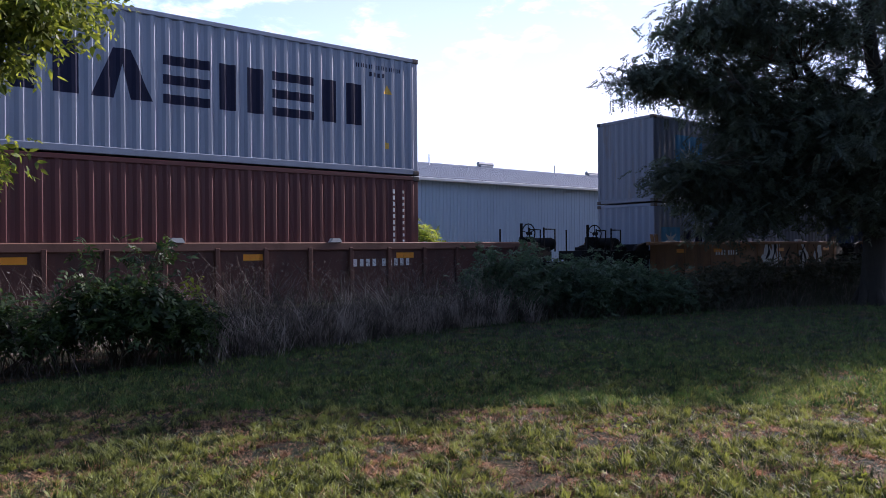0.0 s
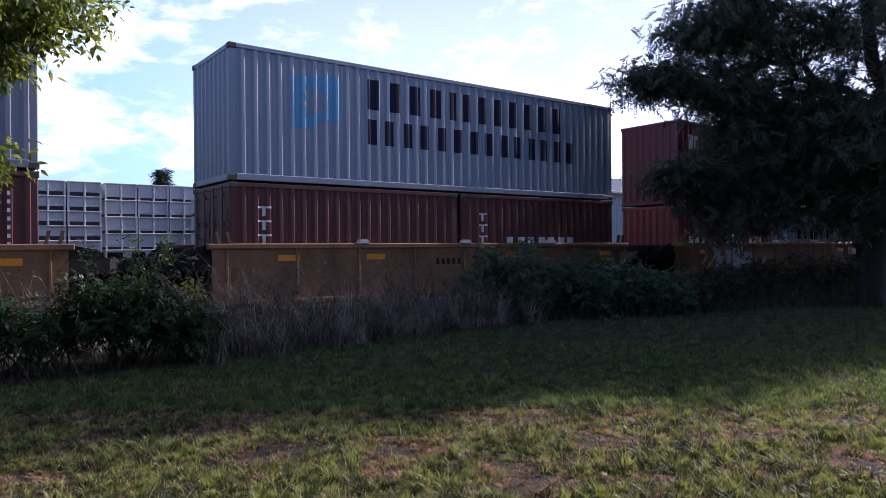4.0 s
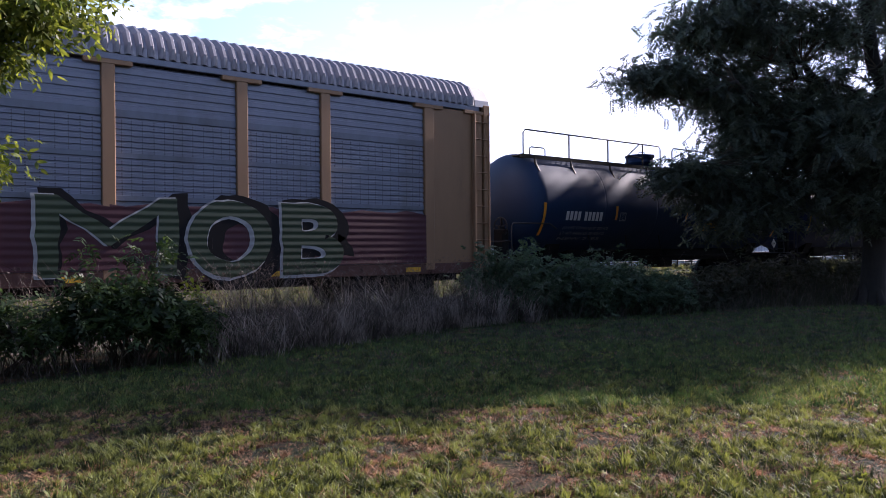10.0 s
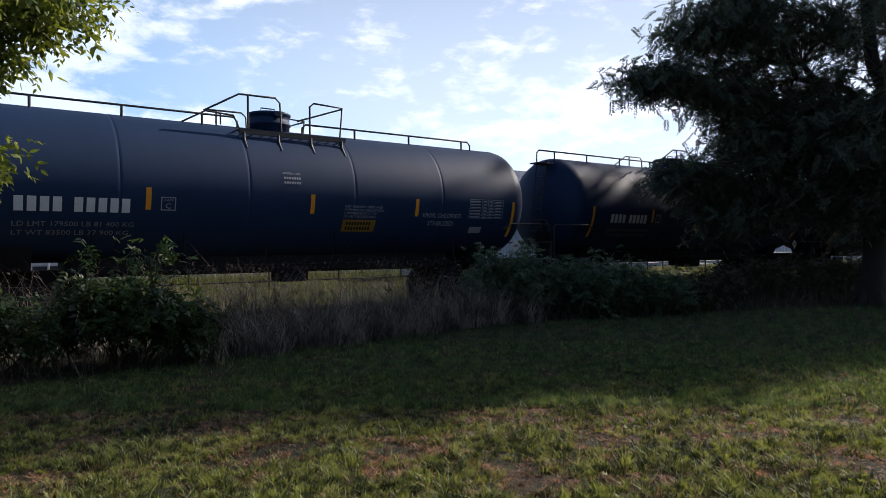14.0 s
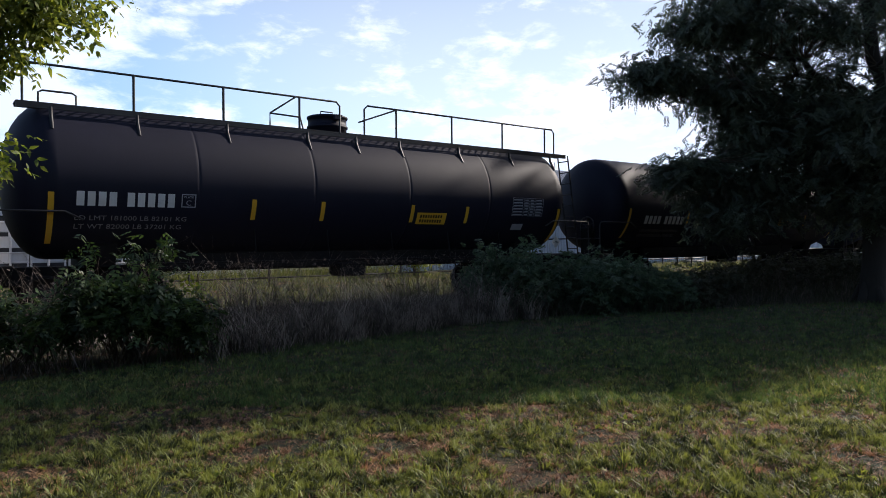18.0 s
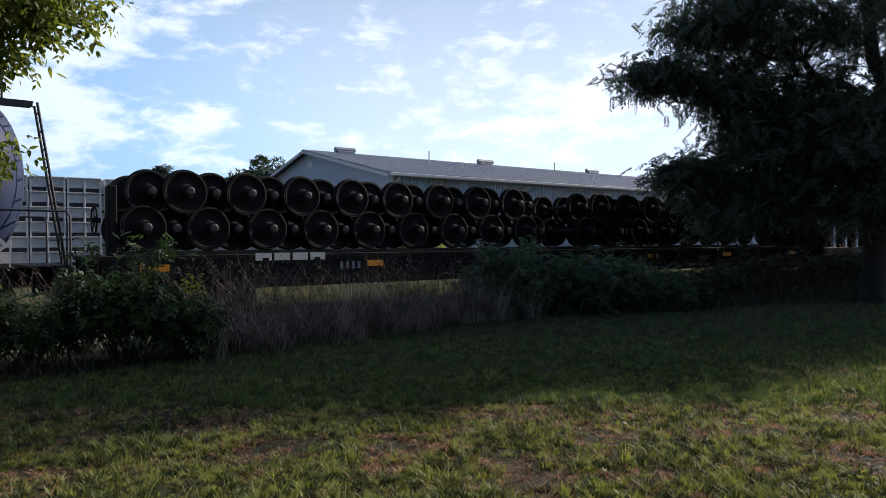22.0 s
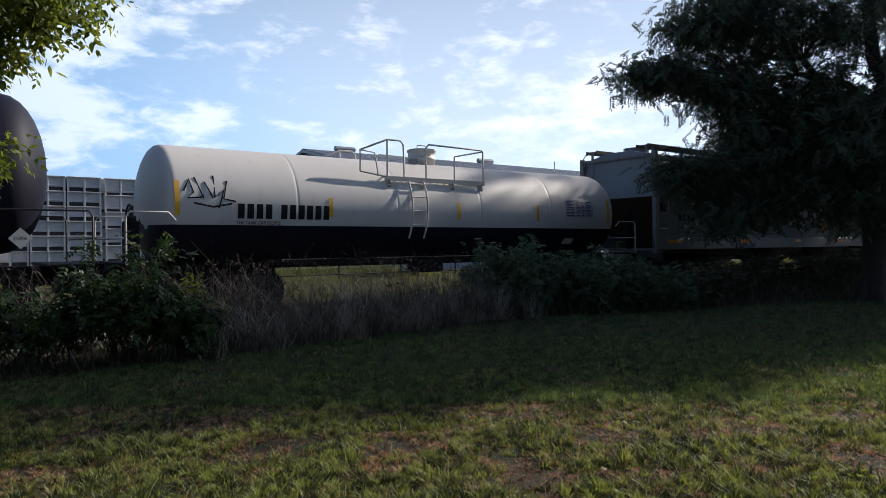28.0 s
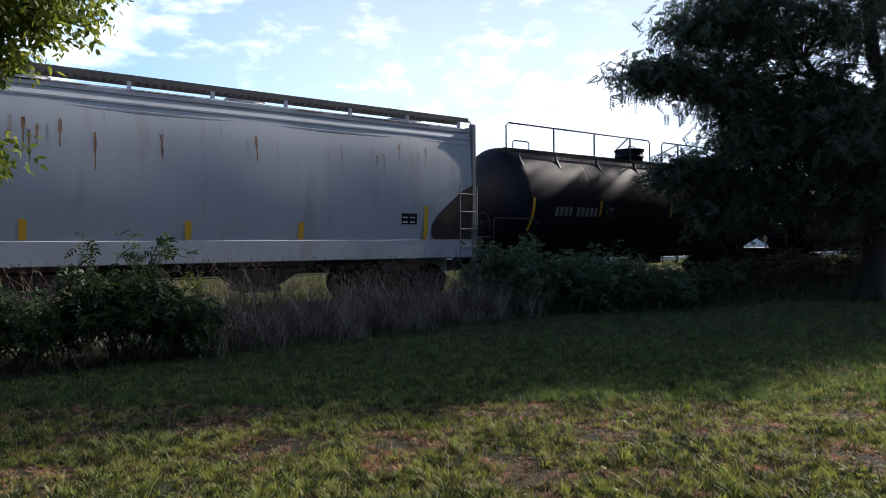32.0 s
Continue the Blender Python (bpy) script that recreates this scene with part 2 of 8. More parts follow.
def ridged(m, pitch, depth):
    """Lets the ribs of the sheet under a paint show as relief."""
    n, l = m.node_tree.nodes, m.node_tree.links
    t = n.new("ShaderNodeTexCoord")
    w = n.new("ShaderNodeTexWave")
    w.wave_type, w.bands_direction = "BANDS", "Z"
    w.inputs["Scale"].default_value = 0.314 / pitch
    b = n.new("ShaderNodeBump")
    b.inputs["Strength"].default_value, b.inputs["Distance"].default_value = 1.0, depth
    l.new(t.outputs["Object"], w.inputs["Vector"])
    l.new(w.outputs["Fac"], b.inputs["Height"])
    for old in [k.from_socket for k in l if k.to_socket == n["Principled BSDF"].inputs["Normal"]]:
        l.new(old, b.inputs["Normal"])
    l.new(b.outputs["Normal"], n["Principled BSDF"].inputs["Normal"])


for paint_ in (M_sprayred, M_spraygreen, M_spraychalk):
    ridged(paint_, 0.145, 0.006)
M_shieldblue = mat("shield_blue_paint", (0.015, 0.04, 0.19), 0.45, 0, 0.1, 6, 0.03)
M_shieldred = mat("shield_red_paint", (0.22, 0.035, 0.04), 0.45, 0, 0.1, 6, 0.03)
M_cream = mat("shield_white_paint", (0.74, 0.72, 0.68), 0.5, 0, 0.06, 6, 0.03)
M_capwhite = mat("roof_cap_white_paint", (0.66, 0.66, 0.68), 0.5, 0, 0.1, 4, 0.04, (0.4, 0.4, 0.42), 0.4, 2, 0.3)
M_lumber = mat("lumber_car_oxide_paint", (0.034, 0.014, 0.013), 0.75, 0, 0.35, 4, 0.08, (0.016, 0.010, 0.010), 0.48, 1.5, 0.4, spec=0.25)
M_hopper = mat("hopper_grey_paint", (0.215, 0.25, 0.30), 0.5, 0, 0.08, 3, 0.04, (0.17, 0.185, 0.21), 0.42, 0.8, 0.3)
M_hopperframe = mat("hopper_weathered_frame_paint", (0.22, 0.215, 0.225), 0.6, 0, 0.2, 5, 0.08, (0.12, 0.085, 0.07), 0.45, 2.5, 0.3)
M_rustdark = mat("rusted_sheet_and_recess_shade", (0.045, 0.03, 0.025), 0.8, 0, 0.35, 5, 0.15, (0.085, 0.045, 0.03), 0.45, 1.5, 0.4)
M_rustfaint = mat("faint_rust_stain", (0.36, 0.32, 0.30), 0.7, 0, 0.2, 6, 0.06, (0.40, 0.38, 0.37), 0.5, 5, 0.3)
M_hopper_worn = mat("hopper_pale_worn_paint", (0.41, 0.425, 0.46), 0.5, 0, 0.1, 3, 0.04, (0.31, 0.27, 0.25), 0.46, 1.3, 0.16)
M_rust = mat("rust_streak", (0.26, 0.14, 0.085), 0.8, 0, 0.35, 6, 0.15, (0.34, 0.28, 0.24), 0.5, 6, 0.3)
M_dull = mat("faded_lettering_paint", (0.27, 0.265, 0.27), 0.6, 0, 0.2, 6, 0.03, (0.14, 0.135, 0.13), 0.45, 4)
M_dim = mat("nearly_gone_lettering_paint", (0.085, 0.083, 0.088), 0.6, 0, 0.2, 6, 0.03, (0.04, 0.04, 0.045), 0.45, 4)
M_panelpaper = mat("faded_pale_panel_paint", (0.36, 0.37, 0.40), 0.6, 0, 0.15, 6, 0.03, (0.26, 0.26, 0.28), 0.4, 4)
M_sulphur = mat("dirty_yellow_plate_paint", (0.30, 0.17, 0.02), 0.5, 0, 0.15, 8, 0.03, (0.15, 0.09, 0.02), 0.45, 4)
M_tanplate = mat("worn_tan_plate", (0.40, 0.30, 0.17), 0.6, 0, 0.2, 8, 0.03, (0.22, 0.15, 0.09), 0.45, 4)
M_walk = mat("running_board_weathered_steel", (0.11, 0.10, 0.095), 0.7, 0.2, 0.3, 8, 0.2, (0.09, 0.05, 0.03), 0.45, 3)
M_stone = mat("ballast_crushed_stone", (0.17, 0.155, 0.14), 0.9, 0, 0.35, 18, 0.6, (0.09, 0.075, 0.06), 0.5, 2, 1, 30, 0.35)
M_tie = mat("weathered_tie_timber", (0.075, 0.055, 0.042), 0.85, 0, 0.3, 6, 0.4)
M_railsteel = mat("rail_steel", (0.10, 0.065, 0.045), 0.6, 0.4, 0.25, 6, 0.1)
M_siding = mat("pale_blue_steel_siding", (0.42, 0.52, 0.66), 0.45, 0.0, 0.05, 2, 0.02, (0.36, 0.44, 0.55), 0.42, 0.6, 0.2)
M_gable = mat("pale_grey_blue_gable_siding", (0.48, 0.54, 0.64), 0.5, 0.0, 0.05, 2, 0.02, (0.42, 0.47, 0.55), 0.42, 0.6, 0.2)
M_roofsheet = mat("grey_steel_roofing", (0.28, 0.29, 0.32), 0.4, 0.3, 0.1, 2, 0.03, (0.22, 0.21, 0.21), 0.44, 0.5)
M_trim = mat("white_trim_paint", (0.72, 0.74, 0.76), 0.5, 0, 0.06, 4, 0.03)
# near-black that paints the shade inside openings
M_dark = mat("opening_shade_black", (0.02, 0.02, 0.022), 0.8, 0, 0.1, 4, 0.0)
M_bin = mat("white_plastic_bin", (0.55, 0.55, 0.57), 0.5, 0, 0.06, 5, 0.03, (0.40, 0.39, 0.38), 0.45, 1.5, 0.4)
M_binshade = mat("bin_slot_shade", (0.02, 0.02, 0.024), 0.7, 0, 0.1, 5, 0.02)
M_concrete = mat("concrete", (0.38, 0.37, 0.35), 0.85, 0, 0.15, 6, 0.2, (0.28, 0.27, 0.25), 0.45, 1.5)
M_bark = mat("furrowed_bark", (0.045, 0.038, 0.032), 0.9, 0, 0.35, 14, 0.9, (0.04, 0.034, 0.028), 0.5, 5, 0.25, 30)
M_twig = mat("twig_bark", (0.10, 0.075, 0.05), 0.85, 0, 0.25, 12, 0.3)
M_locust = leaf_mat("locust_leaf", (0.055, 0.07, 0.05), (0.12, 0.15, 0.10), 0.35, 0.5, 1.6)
M_maple = leaf_mat("ash_leaf", (0.05, 0.085, 0.02), (0.22, 0.26, 0.06), 0.5, 0.5, 9.0)
M_shrub = leaf_mat("elder_leaf", (0.016, 0.034, 0.013), (0.075, 0.125, 0.04), 0.35, 0.5, 5.0)
M_bush = leaf_mat("bush_leaf", (0.045, 0.08, 0.045), (0.12, 0.18, 0.10), 0.4, 0.5, 4.0)
M_sapling = leaf_mat("sapling_leaf", (0.12, 0.19, 0.04), (0.26, 0.30, 0.07), 0.5)
M_dry = leaf_mat("dry_grass_blade", (0.022, 0.018, 0.017), (0.24, 0.20, 0.17), 0.3, 0.7, 6.0)
M_reed = leaf_mat("pale_arching_grass_blade", (0.06, 0.05, 0.04), (0.42, 0.37, 0.30), 0.25, 0.6, 3.0)
M_weed = leaf_mat("weed_stem_leaf", (0.03, 0.04, 0.02), (0.075, 0.075, 0.042), 0.3, 0.6)
M_grass = leaf_mat("lawn_blade", (0.010, 0.020, 0.006), (0.26, 0.30, 0.085), 0.32, 0.6, 9.0)
M_grass_lush = leaf_mat("lush_lawn_blade", (0.016, 0.04, 0.014), (0.12, 0.20, 0.06), 0.4, 0.6, 5.0)
M_straw = leaf_mat("dry_lawn_blade", (0.05, 0.028, 0.016), (0.50, 0.31, 0.175), 0.25, 0.7, 11.0)
M_farlawn = leaf_mat("sunlit_far_grass_blade", (0.035, 0.05, 0.018), (0.16, 0.18, 0.06), 0.4, 0.6, 1.6)
M_conifer = leaf_mat("conifer_needle", (0.02, 0.035, 0.02), (0.04, 0.06, 0.03), 0.2)
M_fartree = leaf_mat("far_tree_leaf", (0.03, 0.05, 0.025), (0.055, 0.08, 0.035), 0.3)


def ground_mat():
    """Lawn soil: green thatch, dry patches and bare earth, in world measure."""
    m = bpy.data.materials.new("lawn_thatch_and_soil")
    m.use_nodes = True
    n, l = m.node_tree.nodes, m.node_tree.links
    b = n["Principled BSDF"]
    t = n.new("ShaderNodeTexCoord")

    def noise_of(scale, detail):
        k = n.new("ShaderNodeTexNoise")
        k.inputs["Scale"].default_value, k.inputs["Detail"].default_value = scale, detail
        l.new(t.outputs["Object"], k.inputs["Vector"])
        return k

    def mixed(a, c, fac, lo, hi):
        r = n.new("ShaderNodeMapRange")
        r.inputs["From Min"].default_value, r.inputs["From Max"].default_value = lo, hi
        l.new(fac.outputs["Fac"], r.inputs["Value"])
        x = n.new("ShaderNodeMix")
        x.data_type = "RGBA"
        l.new(r.outputs["Result"], x.inputs["Factor"])
        for slot, val in (("A", a), ("B", c)):
            if isinstance(val, tuple):
                x.inputs[slot].default_value = (*val, 1)
            else:
                l.new(val, x.inputs[slot])
        return x.outputs["Result"]

    green = mixed((0.014, 0.02, 0.008), (0.05, 0.06, 0.022), noise_of(60, 5), 0.38, 0.62)
    dry = mixed((0.02, 0.012, 0.006), (0.24, 0.125, 0.06), noise_of(55, 5), 0.46, 0.60)
    both = mixed(green, dry, noise_of(2.3, 8), 0.49, 0.63)
    soil = mixed(both, mixed((0.045, 0.021, 0.009), (0.32, 0.155, 0.065), noise_of(75, 6), 0.42, 0.60), noise_of(1.1, 9), 0.60, 0.68)
    l.new(soil, b.inputs["Base Color"])
    b.inputs["Roughness"].default_value = 0.95
    bp = n.new("ShaderNodeBump")
    bp.inputs["Strength"].default_value, bp.inputs["Distance"].default_value = 1.0, 0.05
    l.new(noise_of(85, 6).outputs["Fac"], bp.inputs["Height"])
    l.new(bp.outputs["Normal"], b.inputs["Normal"])
    return m


M_ground = ground_mat()


# ---- building blocks ----
class Geo:
    """Collects the faces of one part."""

    def __init__(self):
        self.v, self.f, self.s = [], [], []

    def add(self, verts, faces, smooth=False):
        k = len(self.v)
        self.v += [tuple(p) for p in verts]
        self.f += [tuple(i + k for i in q) for q in faces]
        self.s += [smooth] * len(faces)
        return self

    def box(self, x0, x1, y0, y1, z0, z1, c=0.0):
        if c <= 0:
            p = [(x, y, z) for z in (z0, z1) for y in (y0, y1) for x in (x0, x1)]
            return self.add(p, [(0, 2, 3, 1), (4, 5, 7, 6), (0, 1, 5, 4), (2, 6, 7, 3), (0, 4, 6, 2), (1, 3, 7, 5)])
        c = min(c, (x1 - x0) * 0.45, (y1 - y0) * 0.45, (z1 - z0) * 0.45)
        ids, p = {}, []
        for ix, (x, dx) in enumerate(((x0, c), (x1, -c))):
            for iy, (y, dy) in enumerate(((y0, c), (y1, -c))):
                for iz, (z, dz) in enumerate(((z0, c), (z1, -c))):
                    for a, q in enumerate(((x, y + dy, z + dz), (x + dx, y, z + dz), (x + dx, y + dy, z))):
                        ids[ix, iy, iz, a] = len(p)
                        p.append(q)
        cx, cy, cz = (x0 + x1) / 2, (y0 + y1) / 2, (z0 + z1) / 2
        fs = []
        for s in (0, 1):
            fs.append([ids[s, 0, 0, 0], ids[s, 1, 0, 0], ids[s, 1, 1, 0], ids[s, 0, 1, 0]])
            fs.append([ids[0, s, 0, 1], ids[1, s, 0, 1], ids[1, s, 1, 1], ids[0, s, 1, 1]])
            fs.append([ids[0, 0, s, 2], ids[1, 0, s, 2], ids[1, 1, s, 2], ids[0, 1, s, 2]])
            for r in (0, 1):
                fs.append([ids[0, s, r, 1], ids[1, s, r, 1], ids[1, s, r, 2], ids[0, s, r, 2]])
                fs.append([ids[s, 0, r, 0], ids[s, 1, r, 0], ids[s, 1, r, 2], ids[s, 0, r, 2]])
                fs.append([ids[s, r, 0, 0], ids[s, r, 1, 0], ids[s, r, 1, 1], ids[s, r, 0, 1]])
                for q in (0, 1):
                    fs.append([ids[s, r, q, 0], ids[s, r, q, 1], ids[s, r, q, 2]])
        mid = Vector((cx, cy, cz))
        for f in fs:
            a, b2, c2 = (Vector(p[i]) for i in f[:3])
            if (b2 - a).cross(c2 - a).dot((a + b2 + c2) / 3 - mid) < 0:
                f.reverse()
        return self.add(p, fs)

    def path(self, pts, r, n=8, r1=None, caps=True):
        """A round bar along points; r1: its radius at the far end."""
        pts = [Vector(p) for p in pts]
        rings, up = [], None
        for i, p in enumerate(pts):
            d = (pts[min(i + 1, len(pts) - 1)] - pts[max(i - 1, 0)]).normalized()
            if up is None:
                up = d.orthogonal().normalized()
            up = (up - d * up.dot(d)).normalized()
            side = d.cross(up)
            rad = r if r1 is None else r + (r1 - r) * i / (len(pts) - 1)
            rings.append([p + (up * math.cos(a) + side * math.sin(a)) * rad for a in (2 * math.pi * k / n for k in range(n))])
        vs = [q for ring in rings for q in ring]
        fs = [(i * n + k, i * n + (k + 1) % n, (i + 1) * n + (k + 1) % n, (i + 1) * n + k) for i in range(len(pts) - 1) for k in range(n)]
        self.add(vs, fs, True)
        if caps:
            self.add(rings[0], [tuple(range(n))[::-1]])
            self.add(rings[-1], [tuple(range(n))])
        return self

    def cyl(self, a, b, r, n=16, r1=None):
        return self.path([a, b], r, n, r1)

    def prism(self, poly, axis, lo, hi):
        """A polygon drawn in the plane across an axis, and pulled along it. Polygon coordinates are the other two axes in order."""
        def put(u, w, s):
            return {"x": (s, u, w), "y": (u, s, w), "z": (u, w, s)}[axis]
        n = len(poly)
        area = sum(poly[i][0] * poly[(i + 1) % n][1] - poly[(i + 1) % n][0] * poly[i][1] for i in range(n))
        if (area < 0) != (axis == "y"):
            poly = poly[::-1]
        vs = [put(u, w, lo) for u, w in poly] + [put(u, w, hi) for u, w in poly]
        fs = [tuple(range(n))[::-1], tuple(range(n, 2 * n))] + [(i, (i + 1) % n, n + (i + 1) % n, n + i) for i in range(n)]
        return self.add(vs, fs)

    def lathe(self, profile, axis_pt, axis="y", n=24):
        """Turns (distance along the axis, radius) pairs about an axis."""
        vs, fs = [], []
        for d, r in profile:
            for k in range(n):
                a = 2 * math.pi * k / n
                u, w = r * math.cos(a), r * math.sin(a)
                vs.append({"x": (d, u, w), "y": (u, d, w), "z": (u, w, d)}[axis])
        m_ = len(profile)
        for i in range(m_ - 1):
            for k in range(n):
                q = (i * n + k, i * n + (k + 1) % n, (i + 1) * n + (k + 1) % n, (i + 1) * n + k)
                fs.append(q if axis != "y" else q[::-1])
        vs = [(p[0] + axis_pt[0], p[1] + axis_pt[1], p[2] + axis_pt[2]) for p in vs]
        return self.add(vs, fs, True)

    def apart(self):
        """Its loose pieces, each by itself."""
        root = list(range(len(self.v)))

        def find(i):
            while root[i] != i:
                root[i] = root[root[i]]
                i = root[i]
            return i
        for f in self.f:
            for i in f[1:]:
                root[find(i)] = find(f[0])
        out_ = {}
        for f, s in zip(self.f, self.s):
            g, ids = out_.setdefault(find(f[0]), (Geo(), {}))
            for i in f:
                if i not in ids:
                    ids[i] = len(g.v)
                    g.v.append(self.v[i])
            g.f.append(tuple(ids[i] for i in f))
            g.s.append(s)
        return [g for g, ids in out_.values()]

    def mesh(self, name, material):
        me = bpy.data.meshes.new(name)
        me.from_pydata(self.v, [], self.f)
        me.polygons.foreach_set("use_smooth", self.s)
        me.materials.append(material)
        me.update()
        return me


def thing(name, label, category, group="", kind="", at=None):
    ob = new(name)
    ob.empty_display_size = 0.3
    tagged(ob, label, category, group, kind)
    if at is not None:
        ob.matrix_basis = at
    return ob


def part(name, geo, material, parent, label="", at=None):
    """One mesh object under a thing or a part; a list gives one for each piece."""
    if isinstance(geo, list):
        return [part(name, g, material, parent, label, at) for g in geo][-1]
    me = geo.mesh(name, material) if isinstance(geo, Geo) else geo
    ob = new(name, me)
    ob.parent = parent
    if label:
        ob["label"] = label
    if at is not None:
        ob.matrix_basis = at
    return ob


def lone(name, geo, material, label, category, group="", kind="", at=None):
    """A thing of one mesh."""
    ob = new(name, geo.mesh(name, material) if isinstance(geo, Geo) else geo)
    tagged(ob, label, category, group, kind)
    if at is not None:
        ob.matrix_basis = at
    return ob


def sheet(name, verts, faces_n, material, smooth=False):
    """A large mesh of many small faces of faces_n corners each, from an array of corners."""
    verts = np.asarray(verts, np.float32).reshape(-1, 3)
    nf = len(verts) // faces_n
    me = bpy.data.meshes.new(name)
    me.vertices.add(len(verts))
    me.vertices.foreach_set("co", verts.ravel())
    me.loops.add(len(verts))
    me.loops.foreach_set("vertex_index", np.arange(len(verts), dtype=np.int32))
    me.polygons.add(nf)
    me.polygons.foreach_set("loop_start", np.arange(0, len(verts), faces_n, dtype=np.int32))
    me.materials.append(material)
    me.update(calc_edges=True)
    if smooth:
        me.polygons.foreach_set("use_smooth", np.ones(nf, bool))
    return me


rng = np.random.default_rng(7)


def turns(n, droop=0.4, spread=0.8, r=None):
    """n random frames (along, side, up) whose first axis points out at any azimuth."""
    r = rng if r is None else r
    az, el = r.uniform(0, 2 * np.pi, n), r.normal(-droop, spread * 0.5, n)
    a = np.stack([np.cos(az) * np.cos(el), np.sin(az) * np.cos(el), np.sin(el)], 1)
    up = np.array([0, 0, 1.0]) + r.normal(0, 0.45, (n, 3))
    s = np.cross(up, a)
    s /= np.linalg.norm(s, axis=1, keepdims=True) + 1e-9
    return a, s, np.cross(a, s)


def fronds(points, length, pairs, leaf, width, droop=0.4, spread=0.8, fold=0.25, r=None, corners=4):
    """Compound leaves at points: pairs of pointed leaflets on a stalk that bends down. Corners of quads."""
    r = rng if r is None else r
    n = len(points)
    a, s, u = turns(n, droop, spread, r)
    size = r.uniform(0.7, 1.25, n)[:, None]
    quads = []
    for k in range(pairs * 2 + 1):
        side = 0 if k == pairs * 2 else (1 if k % 2 else -1)
        f = 1.0 if side == 0 else 0.25 + 0.72 * (k // 2) / max(1, pairs - 0.5)
        base = points + a * (length * f) * size - np.array([0, 0, 1.0]) * (length * 0.35 * f * f) * size
        tip_dir = a * (0.55 if side else 1.0) + s * side * 0.85 - u * fold * abs(side) + r.normal(0, 0.14, (n, 3))
        tip_dir /= np.linalg.norm(tip_dir, axis=1, keepdims=True)
        across = np.cross(tip_dir, u)
        across /= np.linalg.norm(across, axis=1, keepdims=True) + 1e-9
        ll = leaf * size * r.uniform(0.75, 1.15, n)[:, None]
        mid = base + tip_dir * ll * 0.45
        q = np.stack([base, mid + across * width * size * 0.5, base + tip_dir * ll - u * ll * 0.12, mid - across * width * size * 0.5], 1)
        if corners == 6:
            tip = base + tip_dir * ll - u * ll * 0.16
            a1, a2 = base + tip_dir * ll * 0.28 - u * ll * 0.01, base + tip_dir * ll * 0.62 - u * ll * 0.06
            w1, w2 = across * width * size * 0.46, across * width * size * 0.36
            q = np.stack([base, a1 + w1, a2 + w2, tip, a2 - w2, a1 - w1], 1)
        quads.append(q)
    return np.concatenate(quads, 0).reshape(-1, 3)


def blades(points, height, width, lean, r=None, segs=1):
    """Grass blades at points: pointed strips that bend over. Corners of triangles."""
    r = rng if r is None else r
    n = len(points)
    az = r.uniform(0, 2 * np.pi, n)
    d = np.stack([np.cos(az), np.sin(az), np.zeros(n)], 1)
    s = np.stack([-np.sin(az), np.cos(az), np.zeros(n)], 1)
    s = s * np.cos(r.uniform(0, 3.1, n))[:, None] + d * 0.4
    s /= np.linalg.norm(s, axis=1, keepdims=True)
    h = (height * r.uniform(0.5, 1.3, n))[:, None]
    ln = (lean * r.uniform(0.2, 1.4, n))[:, None]
    w = width * r.uniform(0.6, 1.3, n)[:, None] * 0.5
    up = np.array([0, 0, 1.0])
    if segs == 1:
        return np.stack([points - s * w, points + s * w, points + up * h + d * h * ln], 1).reshape(-1, 3)
    m1 = points + up * h * 0.6 + d * h * ln * 0.35
    tip = points + up * h + d * h * ln
    t1 = np.stack([points - s * w, points + s * w, m1 + s * w * 0.8], 1)
    t2 = np.stack([points - s * w, m1 + s * w * 0.8, m1 - s * w * 0.8], 1)
    t3 = np.stack([m1 - s * w * 0.8, m1 + s * w * 0.8, tip], 1)
    return np.concatenate([t1, t2, t3], 0).reshape(-1, 3)


# ---- ground and track ----
RAIL_TOP = 0.17
TRACK_Y = 15.55


def ground_z(x, y):
    """Gentle swells of the lawn, and a low rise under the track."""
    z = 0.03 * np.sin(x * 0.31 + 0.6) * np.sin(y * 0.43) + 0.015 * np.sin(x * 1.1 + y * 0.9)
    u = np.clip((y - 18.5) / 8, 0, 1)
    z = z + 0.3 * u * u * (3 - 2 * u)
    near = np.clip((np.abs(y - TRACK_Y) - 1.9) / 1.4, 0, 1)
    return np.where(np.abs(y - TRACK_Y) < 4, z * near - 0.12 * (1 - near), z)


def make_ground():
    xs = np.concatenate([[-1500, -600, -250, -120, -60], np.arange(-30, 60.1, 0.6), [75, 100, 150, 300, 700, 1500]])
    ys = np.concatenate([[-1500, -500, -150, -50, -20], np.arange(-8, 40.1, 0.6), [50, 70, 110, 200, 500, 1800]])
    gx, gy = np.meshgrid(xs, ys)
    gz = ground_z(gx, gy)
    g = Geo()
    nx = len(xs)
    g.add(np.stack([gx, gy, gz], 2).reshape(-1, 3).tolist(), [(j * nx + i, j * nx + i + 1, (j + 1) * nx + i + 1, (j + 1) * nx + i) for j in range(len(ys) - 1) for i in range(nx - 1)], True)
    lone("ground", g, M_ground, "mown lawn with dry patches and bare earth", "ground", kind="structure")


make_ground()


